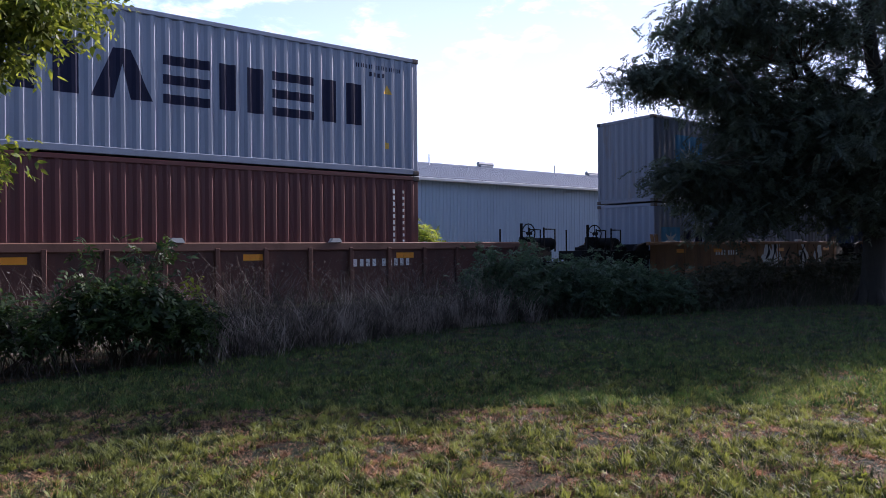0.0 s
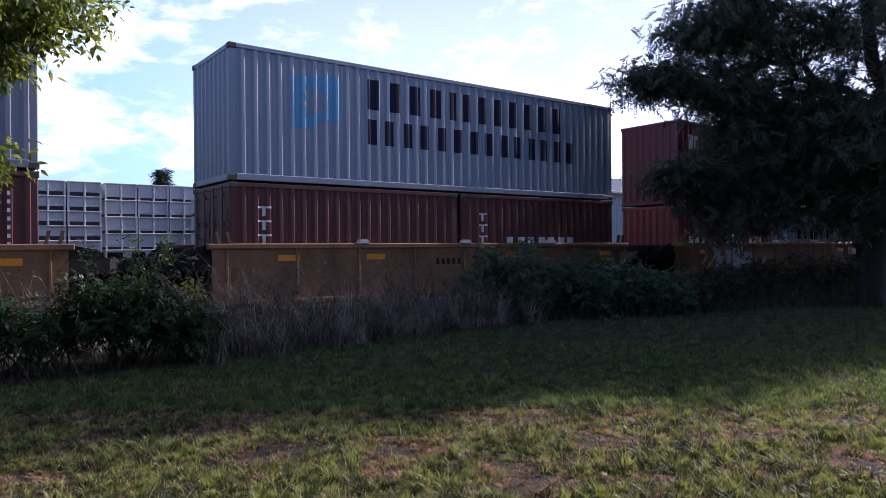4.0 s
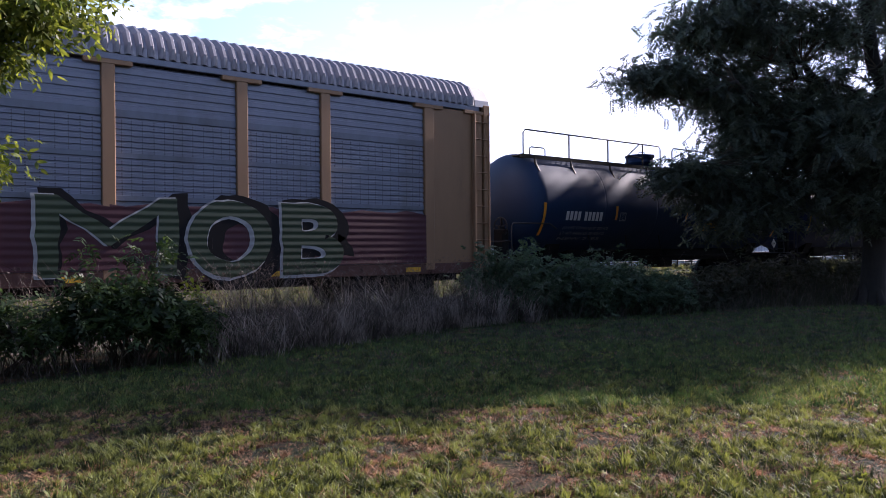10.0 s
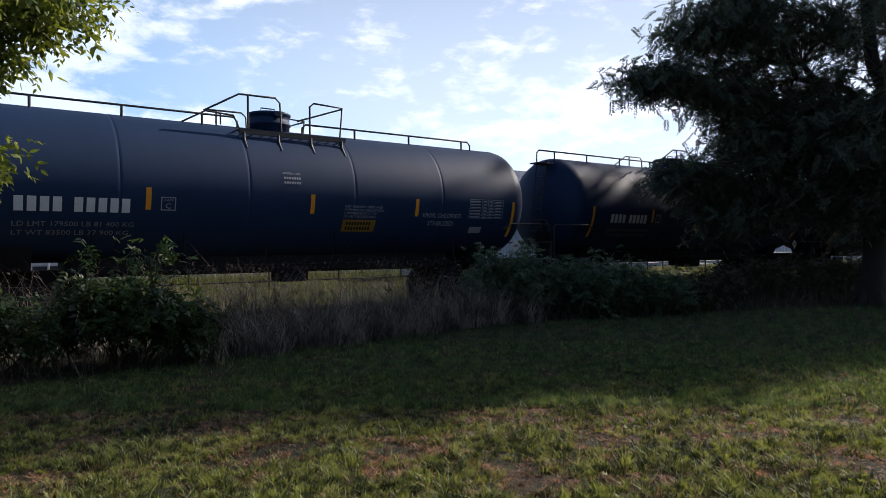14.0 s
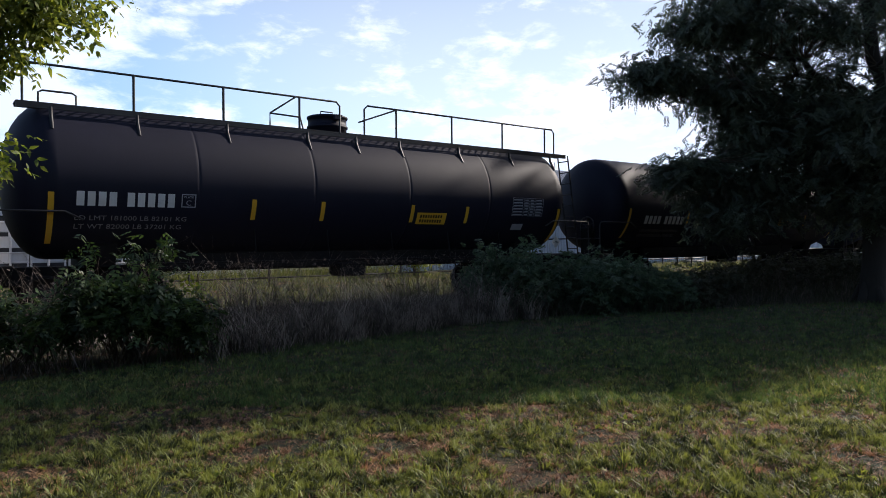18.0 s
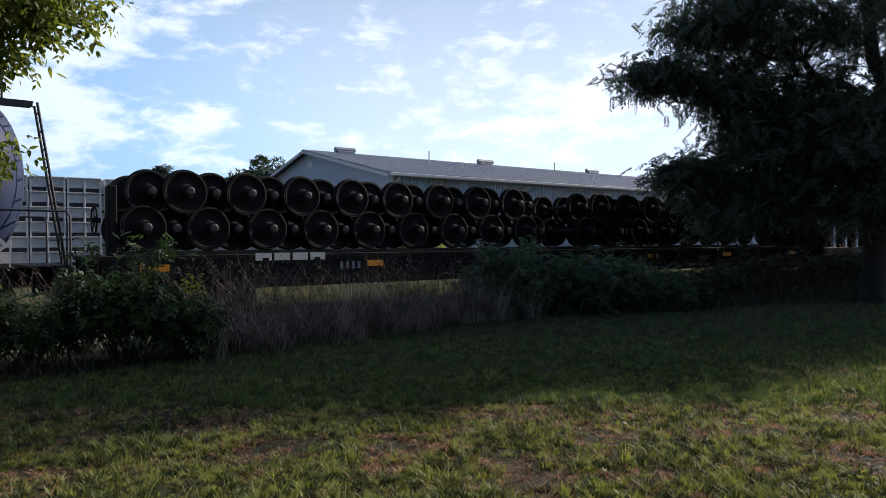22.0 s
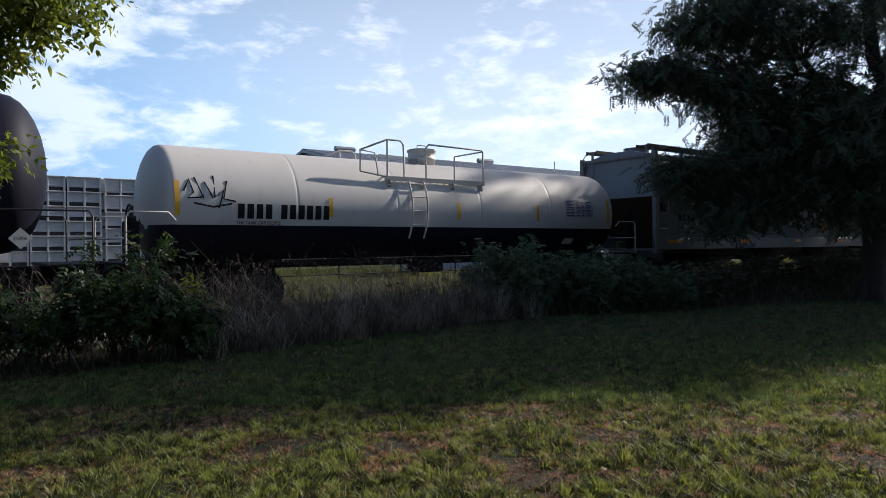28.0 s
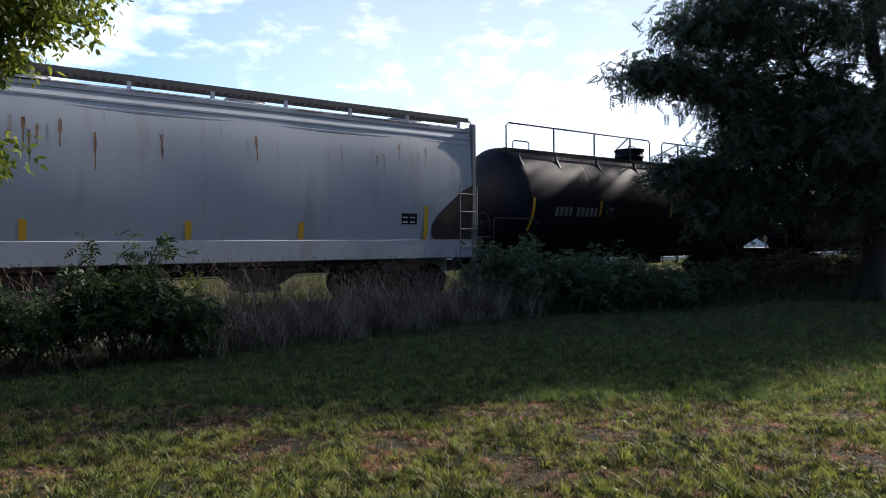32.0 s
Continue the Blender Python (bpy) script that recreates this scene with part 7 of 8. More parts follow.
        spots = (0.75, 2.24, 4.02, 5.87, 7.12, 8.35, 10.2, 12.0, 13.6) if rails == "full" else [xa + 0.1 + (xb - xa - 0.2) * k / 3 for k in range(4)]
        foot_y = s * R * 0.80
        for x in spots:
            br = Geo().path([(x, s * abs(wy0) * 0.98, wz - 0.05), (x, s * abs(wy0), wz - 0.22), (x, foot_y, zc + R * 0.58)], 0.035, 5)
            part("bracket", br, M_rail_black if not white else M_rail_white, wk)
    rl = []
    hz = wz + 0.72
    bar = lambda pts, r=0.022: rl.append(Geo().path(pts, r, 6))

    def run(a, b, y, foot, z, posts, end_feet=True):
        """A bent top rail on posts."""
        bar([(a, y, foot), (a, y, z - 0.09), (a + 0.09, y, z), (b - 0.09, y, z), (b, y, z - 0.09), (b, y, foot)])
        for x in posts:
            bar([(x, y, foot), (x, y, z)], 0.026)
    sides = (-1,) if rails == "full" else (-1, 1)
    for s in sides:
        y = s * (abs(wy0) - 0.03)
        if rails == "full":
            run(0.3, dx - 0.2, y, wz, hz, [2.18, 3.95, 5.68])
            bar([(dx - 1.92, y, wz), (dx - 1.92, y, wz + 0.29), (dx - 1.2, y, wz + 0.27), (dx - 1.13, y, wz)], 0.02)
            bar([(dx - 1.92, y, wz + 0.29), (dx - 1.3, y, hz)], 0.02)
            run(dx + 0.46, length - 0.42, y, wz, hz, [8.27, 10.0, 11.76, length - 0.8])
            bar([(dx + 0.3, y, wz + 0.3), (dx + 1.4, y, hz)], 0.02)
            bar([(0.55, y, wz), (0.55, y, wz + 0.2), (0.62, y, wz + 0.24), (1.1, y, wz + 0.24), (1.17, y, wz + 0.2), (1.17, y, wz)], 0.018)
        elif white:
            bar([(dx - 2.6, y, wz + 0.1), (dx - 2.6, y, wz + 0.6), (dx - 1.85, y, wz + 0.9), (dx - 1.47, y, wz + 0.9), (dx - 1.38, y, wz + 0.8), (dx - 1.36, y, wz)], 0.024)
            bar([(dx - 2.6, y, wz + 0.6), (dx - 2.2, y, wz + 0.56), (dx - 2.1, y, wz)], 0.02)
            bar([(dx - 1.85, y, wz), (dx - 1.85, y, wz + 0.9)], 0.024)
            bar([(dx - 2.6, y, wz + 0.1), (dx - 1.85, y, wz)], 0.024)
            bar([(dx - 0.7, y, wz), (dx - 0.7, y, wz + 0.78), (dx - 0.62, y, wz + 0.87), (dx + 1.12, y, wz + 0.85), (dx + 1.17, y, wz + 0.8), (dx + 1.17, y, wz)], 0.024)
            bar([(dx + 0.2, y, wz + 0.62), (dx + 1.17, y, wz + 0.82)], 0.02)
            bar([(dx + 0.2, y, wz), (dx + 0.2, y, wz + 0.62)], 0.02)
        else:
            bar([(dx - 1.85, y, wz + 0.32), (dx - 1.1, y, wz + 0.75), (dx - 0.28, y, wz + 0.76), (dx - 0.17, y, wz + 0.66), (dx - 0.14, y, wz)])
            bar([(dx - 1.85, y, wz + 0.32), (dx - 1.22, y, wz + 0.28), (dx - 1.09, y, wz)], 0.02)
            bar([(dx - 0.9, y, wz), (dx - 0.9, y, wz + 0.75)], 0.024)
            bar([(dx - 1.5, y, wz + 0.06), (dx - 1.5, y, wz + 0.3)], 0.018)
            bar([(dx + 0.55, y, wz), (dx + 0.55, y, wz + 0.66), (dx + 0.65, y, wz + 0.75), (dx + 1.38, y, wz + 0.72), (dx + 1.3, y, wz - 0.16)])
            bar([(dx + 0.24, y, wz + 0.3), (dx + 1.38, y, wz + 0.70)], 0.02)
    if rails == "near":
        y = -0.5
        foot = zc + math.sqrt(R * R - 0.25) - 0.02
        run(-0.3, dx - 0.95, y, foot - 0.12, foot + 0.25, [0.45, 1.9, 3.5, 5.1])
        run(dx + 0.6, length - 1.6, y, foot - 0.02, foot + 0.25, [dx + 2.0, dx + 3.6, length - 1.9])
        part("ladder_head", Geo().box(-0.35, 0.35, -0.62, -0.25, foot - 0.16, foot - 0.12, 0.01), M_rail_black, car)
    for g in rl:
        part("guard_rail", g, rm, car)
    # ladders
    def leaning(x_top, x_foot, z_top, ya, yb):
        g = Geo()
        for y in (ya, yb):
            g.cyl((x_top, y, z_top), (x_foot, y, 1.13), 0.024, 6)
        for k in range(9):
            f_ = (k + 0.5) / 9
            x, z = x_top + (x_foot - x_top) * f_, z_top + (1.13 - z_top) * f_
            g.cyl((x, ya, z), (x, yb, z), 0.016, 6)
        part("ladder", g, rm, car)
    if rails == "full":
        leaning(length + 0.12, length + 0.55, wz, -1.05, -0.65)
    elif rails == "near":
        leaning(0.0, -0.45, zc + R * 0.9, -0.6, -0.2)
    else:
        g = Geo()
        xl = (dx - 1.25, dx - 0.8) if white else (dx - 0.02, dx + 0.46)
        n_ = 9 if white else 8
        a_top = math.radians(34 if white else 50)
        step_ = 0.125
        for k in range(n_):
            a0, a1 = a_top - k * step_, a_top - (k + 1) * step_
            for xx in xl:
                g.cyl((xx, -(R + 0.1) * math.cos(a0), zc + (R + 0.1) * math.sin(a0)), (xx, -(R + 0.1) * math.cos(a1), zc + (R + 0.1) * math.sin(a1)), 0.024, 6)
            if k % 2 == 1:
                g.cyl((xl[0], -(R + 0.1) * math.cos(a0), zc + (R + 0.1) * math.sin(a0)), (xl[1], -(R + 0.1) * math.cos(a0), zc + (R + 0.1) * math.sin(a0)), 0.018, 6)
        part("ladder", g, rm, car, "side ladder")
    # markings
    for k, x in enumerate(strips):
        tall = k == 0 or k == len(strips) - 1
        z0, z1 = (zc + strip_z - 0.9, zc + strip_z + 0.02) if tall else (zc + strip_z - 0.42, zc + strip_z)
        if white:
            z0, z1 = (zc - 0.24, zc + 0.45) if tall else (zc - 0.23, zc + 0.21)
        part("reflector", patch_on(skin, x - 0.05, x + 0.05, z0, z1, None, 0.004, 1, 10), M_orangetag if paint in ("blue",) else M_yellow, car, "upright yellow reflector")
    paints = {"white": M_white, "dull": M_dull, "dim": M_dim, "black": M_blackpaint}[ink]
    w_ = number[1] / 11.2
    part("character_bar", bars_on(skin, number[0], zc + number_z, 9 if not white else 10, w_, 0.31 if white else 0.26, w_ * 0.12, (4,), 0.004), paints, car)
    small = M_blackpaint if white else M_panelpaper
    if white:
        part("lettering", text_on(skin, "THE TANK CAR PEOPLE", number[0], zc - 0.415, 0.98, 0.075, None, 0.009), M_blackpaint, car, "small black slogan")
    for j, tx in enumerate(weights or ()):
        part("lettering", text_on(skin, tx, number[0], zc + number_z - 0.26 - j * 0.155, 2.0 - 0.08 * j, 0.085, None, 0.004), M_dim if ink == "dim" or white else M_dull, car, "small faded white weight lettering")

    def lines(rows, x, z, h, pitch, material, label):
        for j, (tx, u, w2) in enumerate(rows):
            part("lettering", text_on(skin, tx, x + u, z - j * pitch, w2, h, None, 0.004), material, car, label)
    if cargo:
        lines((("VINYL CHLORIDE", 0.0, 1.2), ("STABILIZED", 0.2, 0.8)) if cargo[2] == 2 else (("VINYL", 0.15, 0.36), ("CHLORIDE", 0.04, 0.6), ("STABILIZED", 0.0, 0.66)), cargo[0], zc + cargo[1], 0.11, 0.19 if cargo[2] == 2 else 0.15, small, "white lettering naming the cargo")
    if capacity:
        lines((("WATER CAPY", 0.0, 0.42),), capacity[0], zc + capacity[1], 0.05, 0.1, small, "small white capacity lettering")
        for j in range(2):
            part("character_bar", bars_on(skin, capacity[0] + 0.02, zc + capacity[1] - 0.10 * (j + 1), 7, 0.05, 0.05, 0.008, (), 0.004), small, car)
    if insulation:
        lines((('0.65" CERAMIC FIBER AND', 0.0, 1.02), ('4" FIBERGLASS INSULATION', 0.0, 1.04), ('COMPRESSED TO 3 1/2"', 0.0, 0.88), ("DO NOT EXCEED 450 F", 0.0, 0.86)), insulation[0], zc + insulation[1], 0.055, 0.075, small, "small white insulation note")
    if panel:
        if bright:
            sheet_ = part("data_panel", patch_on(skin, panel, panel + 1.13, zc - 0.50, zc - 0.02, None, 0.004, 4, 4), M_panelpaper, car, "pale faded data panel")
            part("data_bar", [patch_on(skin, panel + 0.06 + 0.36 * a, panel + 0.36 + 0.36 * a, zc - 0.10 - b * 0.07, zc - 0.08 - b * 0.07, None, 0.008, 2, 1) for a in range(3) for b in range(6)], M_casting, sheet_)
        else:
            lift = 0.42 if white else 0.0
            grid = Geo()
            for b in range(7):
                patch_on(skin, panel, panel + 1.15, zc + lift - 0.50 + b * 0.08, zc + lift - 0.492 + b * 0.08, grid, 0.004, 4, 1)
            for a in (0.0, 0.42, 0.62, 0.82, 1.14):
                patch_on(skin, panel + a, panel + a + 0.01, zc + lift - 0.50, zc + lift - 0.012, grid, 0.004, 1, 4)
            field = part("data_grid", grid, M_shieldblue if white else small, car, "ruled data panel")
            part("data_bar", [patch_on(skin, panel + a, panel + a + c_, zc + lift - 0.48 + b * 0.08, zc + lift - 0.45 + b * 0.08, None, 0.004, 2, 1) for a, c_ in ((0.03, 0.34), (0.45, 0.13), (0.66, 0.12), (0.87, 0.22)) for b in range(6)], M_shieldblue if white else small, field)
        part("paper_tag", patch_on(skin, panel + 0.12, panel + 0.52, zc - 0.88, zc - 0.72, None, 0.006, 2, 2), small if not white else M_cream, car)
    if orange:
        x, z1, w2, h2 = orange
        part("warning_plate", patch_on(skin, x, x + w2, zc + z1 - h2, zc + z1, None, 0.006, 2, 4), M_yellow if paint != "blue" or bright else M_sulphur, car, "yellow warning plate")
        for b in range(2):
            part("plate_bar", bars_on(skin, x + w2 * 0.1, zc + z1 - h2 * (0.45 + 0.4 * b), 9, w2 * 0.066, h2 * 0.26, w2 * 0.02, (), 0.01), M_blackpaint, car)
    if plate:
        g = Geo()
        for a, b, c_, d in ((0, 0.28, 0, 0.02), (0, 0.28, 0.24, 0.26), (0, 0.02, 0.02, 0.24), (0.26, 0.28, 0.02, 0.24)):
            patch_on(skin, plate + a, plate + b, zc - 0.50 + c_, zc - 0.50 + d, g, 0.004, 1, 2)
        text_on(skin, "C", plate + 0.09, zc - 0.46, 0.10, 0.10, g, 0.004)
        text_on(skin, "PLATE", plate + 0.05, zc - 0.32, 0.18, 0.04, g, 0.004)
        part("plate_mark", g, small, car)
    pl = Geo()
    px, pz = length - 0.55, zc - 1.22
    pl.add([(px - 0.19, -1.2, pz), (px, -1.2, pz - 0.19), (px + 0.19, -1.2, pz), (px, -1.2, pz + 0.19)], [(0, 1, 2, 3)])
    plc = part("placard", pl, M_cream, car, "white diamond placard")
    part("lettering", text_on(lambda u, v: (-1.2, v), "1086", px - 0.1, pz - 0.035, 0.2, 0.07, None, 0.004), M_blackpaint, plc)
    roll(car, x0)
    return car


NOTE_A = ("LD LMT 179000 LB 81 200 KG", "LT WT 84000 LB 38 100 KG", "NEW 2-95")
NOTE_B = ("LD LMT 179500 LB 81 400 KG", "LT WT 83500 LB 37 900 KG")
NOTE_C = ("LD LMT 180100 LB 81700 KG", "LT WT 82300 LB 37300 KG")
NOTE_D = ("LD LMT 180200 LB 81750 KG", "LT WT 82800 LB 37550 KG")
NOTE_E = ("LD LMT 181000 LB 82101 KG", "LT WT 82000 LB 37201 KG")
tank_car(127.32, 14.2, "blue", "blue-black tank car with a full-length railed walkway and rust stains", rails="full", dome_x=6.83, strips=(0.68, 3.79, 7.41, 10.28, 13.4), number=(1.55, 1.67), number_z=-0.51, weights=NOTE_A,
         cargo=(10.5, -0.5, 2), capacity=(6.94, 0.13), insulation=(8.59, -0.25), panel=12.1, orange=(8.57, -0.50, 0.87, 0.26), plate=3.96, bright=True)
tank_car(142.9, 14.87, "grey", "dark grey tank car with a short top platform", rails="platform", dome_x=7.15, strips=(0.5, 3.85, 6.6, 8.93, 11.0, 14.24), strip_z=0.06, number=(1.66, 2.08), number_z=-0.54, weights=NOTE_C,
         panel=None, orange=(9.41, -0.12, 0.73, 0.37), plate=3.99)
tank_car(159.29, 14.05, "blue", "blue-black tank car with a top platform and hand line", rails="near", dome_x=6.82, strips=(0.8, 3.76, 7.2, 10.0, 13.16), strip_z=-0.07, number=(1.53, 2.0), number_z=-0.56, weights=NOTE_B,
         cargo=(10.18, -0.51, 2), capacity=(6.5, 0.34), insulation=(8.0, -0.33), panel=11.64, orange=(8.0, -0.60, 0.87, 0.27), plate=3.99)
tank_car(174.62, 14.2, "blue", "blue-black tank car with a top platform and hand line", rails="near", dome_x=6.82, strips=(1.1, 3.95, 7.3, 10.1, 13.3), strip_z=-0.07, number=(1.89, 1.85), number_z=-0.53, weights=NOTE_B,
         cargo=(10.3, -0.51, 2), capacity=(6.6, 0.34), insulation=(8.1, -0.33), panel=11.7, orange=(8.1, -0.60, 0.87, 0.27), plate=4.1)
tank_car(190.6, 14.85, "black", "brown-black tank car with a short top platform", rails="platform", dome_x=7.15, strips=(1.0, 3.8, 6.4, 8.75, 11.3, 14.1), strip_z=-0.29, number=(1.62, 2.02), number_z=-0.76, ink="dim", weights=NOTE_C,
         orange=(9.47, -0.60, 0.87, 0.26), plate=4.1)
tank_car(206.88, 14.2, "black", "brown-black tank car with a full-length railed walkway", rails="full", dome_x=6.9, strips=(0.68, 4.43, 6.03, 8.45, 10.15, 13.49), strip_z=-0.3, number=(1.07, 1.83), number_z=-0.51, weights=NOTE_E,
         insulation=None, panel=11.7, orange=(8.6, -0.48, 0.9, 0.28), plate=2.94)
tank_car(222.73, 15.2, "black", "black tank car with a short top platform and bright lettering", rails="platform", dome_x=7.33, strips=(0.85, 3.96, 6.42, 9.12, 12.02, 14.64), strip_z=-0.2, number=(1.63, 2.2), number_z=-0.65, weights=NOTE_D, orange=(9.99, -0.34, 0.73, 0.28), plate=None)
tank_car(239.77, 14.28, "grey", "dark grey tank car with a full-length railed walkway", rails="full", dome_x=6.86, strips=(0.9, 3.88, 6.3, 8.5, 10.75, 13.5), strip_z=-0.06, number=(1.69, 1.9), number_z=-0.6, ink="white", weights=NOTE_B,
         cargo=(11.08, 0.04, 3), capacity=(8.17, 0.33), insulation=(5.01, -0.43), panel=11.83, orange=(8.90, -0.34, 0.78, 0.26), plate=4.06, bright=True)
tank_car(308.7, 16.5, "black", "brown-black tank car with faded white lettering", rails="platform", dome_x=8.1, zc=2.82, strips=(0.9, 4.6, 8.2, 11.9, 15.4), number=(1.9, 2.0), ink="dim")
tank_car(326.9, 13.9, "white", "white tank car with a black belly and sprayed tag", R=1.3, zc=2.30, rails="platform", dome_x=7.25, strips=(0.42, 3.82, 7.51, 10.35, 13.35), number=(1.63, 2.04), number_z=-0.29, ink="black", weights=None, panel=11.5, white=True)
tank_car(383.22, 14.2, "black", "brown-black tank car with a full-length railed walkway", rails="full", dome_x=6.9, strips=(0.9, 3.7, 7.2, 9.9, 13.2), number=(1.75, 1.9), ink="dull", plate=4.0)
tank_car(399.4, 14.2, "black", "brown-black tank car with a short top platform", rails="platform", dome_x=7.1, strips=(0.9, 3.7, 7.2, 9.9, 13.2), number=(1.75, 1.9), ink="dull")


# tag on the white tank
def tank_tag():
    car = [c_[0] for c_ in CARS if c_[0].get("label", "").startswith("white tank")][0]
    R, zc = 1.3, 2.30
    pts = [[(0.95, 0.75), (1.1, 1.0), (1.2, 0.72), (1.05, 0.6), (1.4, 0.62)], [(1.25, 1.05), (1.45, 0.6), (1.5, 0.95), (1.7, 0.62)], [(1.75, 1.1), (1.75, 0.62), (2.0, 0.8), (1.85, 0.4)], [(2.1, 1.0), (1.98, 0.6), (2.3, 0.55)], [(1.2, 0.5), (1.7, 0.42), (2.2, 0.5)]]
    g = Geo()
    for line in pts:
        out_ = []
        for u, v in line:
            z = zc + (v - 0.4) * 0.95 - 0.08
            out_.append((0.55 + (u - 0.95) * 0.78, -math.sqrt(R * R - (z - zc) ** 2) - 0.006, z))
        g.path(out_, 0.018, 5)
    part("graffiti", g, M_sprayblack, car, "black sprayed tag")


tank_tag()


# ---- flat car with loose wheelsets ----
LOAD_WHEEL = []
ax = Geo().cyl((0, -1.12, 0), (0, 1.12, 0), 0.08, 12)
for s in (-1, 1):
    ax.cyl((0, s * 0.92, 0), (0, s * 1.14, 0), 0.115, 14)
LOAD_WHEEL.append(ax.mesh("axle", M_wheel))
wd = Geo()
wd.lathe([(-0.07, 0.09), (-0.07, 0.16), (-0.02, 0.2), (-0.02, 0.36), (-0.065, 0.385), (-0.07, 0.44), (0.03, 0.445), (0.035, 0.465), (0.065, 0.465), (0.07, 0.43), (0.065, 0.38), (0.025, 0.36), (0.02, 0.2), (0.07, 0.16), (0.07, 0.09)], (0, 0, 0), "y", 36)
LOAD_WHEEL.append(wd.mesh("wheel", M_wheel))
LOAD_WHEEL.append(Geo().lathe([(-0.0705, 0.43), (-0.0715, 0.441)], (0, 0, 0), "y", 36).mesh("rim", M_tread))
cap_ = Geo().lathe([(-1.145, 0.001), (-1.147, 0.06), (-1.142, 0.085), (-1.13, 0.09)], (0, 0, 0), "y", 16)
LOAD_WHEEL.append(cap_.mesh("axle_cap", M_tread))


def flat_car(x0, length):
    car = thing("flat_car", "long black flat car carrying loose wheelsets", "flat car")
    zt = 1.28
    part("deck", Geo().box(0, length, -1.4, 1.4, zt - 0.1, zt, 0.012), M_frame, car)
    for s in (-1, 1):
        g = Geo()
        g.prism([(0.05, zt - 0.1), (length - 0.05, zt - 0.1), (length - 0.05, zt - 0.35), (length - 3.4, zt - 0.62), (3.4, zt - 0.62), (0.05, zt - 0.35)], "y", s * 1.36 - 0.03, s * 1.36 + 0.03)
        part("side_sill", g, M_frame, car)
        stakes = Geo()
        for k in range(22):
            x = 0.8 + (length - 1.6) * k / 21
            stakes.box(x - 0.06, x + 0.06, s * 1.4 - 0.05, s * 1.4 + 0.05, zt - 0.4, zt - 0.08, 0.01)
        part("stake_pocket", stakes.apart(), M_frame, car)
    part("center_sill", Geo().box(0, length, -0.3, 0.3, 0.5, zt - 0.1, 0.02), M_frame, car)
    for x, s in ((0, -1), (length, 1)):
        part("coupler", COUPLER[s], M_frame, car, at=pose(x - s * 0.2, 0, 0))
        truck(car, x - s * 1.9)
    part("brake_stand", Geo().box(0.2, 0.36, -1.2, -0.9, zt, zt + 1.35, 0.02), M_frame, car)
    part("brake_wheel", brake_wheel_geo(0.1, -0.4, zt + 0.7), M_frame, car)
    part("end_post", Geo().box(length - 1.15, length - 0.97, -1.25, -0.95, zt, zt + 1.35, 0.02), M_frame, car)
    tg = Geo()
    for x in (0.7, 5.6, 9.2, 13.0, 16.2, 20.5, 25.2):
        tg.box(x, x + 0.55, -1.405, -1.392, zt - 0.32, zt - 0.18)
    part("reflector", tg.apart(), M_orangetag, car, "orange reflector strip")
    part("character_bar", bars_on(lambda u, v: (-1.392, v), 5.0, zt - 0.36, 5, 0.09, 0.16, 0.06), M_grey_worn, car)
    part("character_bar", bars_on(lambda u, v: (-1.392, v), 9.9, zt - 0.34, 10, 0.06, 0.11, 0.05, groups=(5,)), M_grey_worn, car)
    paper = Geo()
    for k in range(4):
        paper.box(3.0 + k * 0.42, 3.36 + k * 0.42, -1.41, -1.402, zt - 0.14, zt + 0.02)
    part("placard", paper.apart(), M_cream, car, "white paper placard")
    roll(car, x0)
    for px in (0.55, 13.4):
        for y in (-0.8, 0.8):
            crib = lone("timber_crib", Geo().box(0, 12.0, y - 0.09, y + 0.09, 0, 0.08, 0.015), M_tie, "dark timber runner under the loose wheelsets", "timber", "timber runners")
            roll(crib, x0 + px, TRACK_Y, RAIL_TOP + zt)
    first = None
    for lower, upper in (([0.885 + 0.645 * i for i in range(18)], [1.06 + 0.645 * i for i in range(17)]), ([13.75 + 0.645 * i for i in range(19)], [13.77 + 0.645 * i for i in range(18)])):
        for row, xs, z in ((0, lower, zt + 0.08 + 0.465), (1, upper, zt + 0.08 + 0.465 + 0.74)):
            for i, x in enumerate(xs):
                sh = 0.16 if (i + row) % 2 else -0.16
                if first is None:
                    w = thing("wheel_pair", "loose dark rusty wheelset stacked on the flat car", "wheelset", "loose wheelsets on the flat car")
                    part("axle", LOAD_WHEEL[0], M_wheel, w)
                    part("axle_cap", LOAD_WHEEL[3], M_tread, w, "worn bright axle end")
                    for s in (-1, 1):
                        wd = part("wheel", LOAD_WHEEL[1], M_wheel, w, at=pose(0, s * 0.76, 0))
                        part("rim", LOAD_WHEEL[2], M_tread, wd, "worn bright rim")
                    first = w
                else:
                    w = copy_thing(first, pose(0, 0, 0))
                roll(w, x0 + x, TRACK_Y + sh, RAIL_TOP + z)


flat_car(255.1, 27.0)


# ---- centre-beam lumber car ----
def beam_bar(g, x0, z0, x1, z1, w, y0, y1):
    d = Vector((x1 - x0, 0, z1 - z0)).normalized()
    nx, nz = -d.z * w / 2, d.x * w / 2
    return g.prism([(x0 + nx, z0 + nz), (x0 - nx, z0 - nz), (x1 - nx, z1 - nz), (x1 + nx, z1 + nz)], "y", y0, y1)


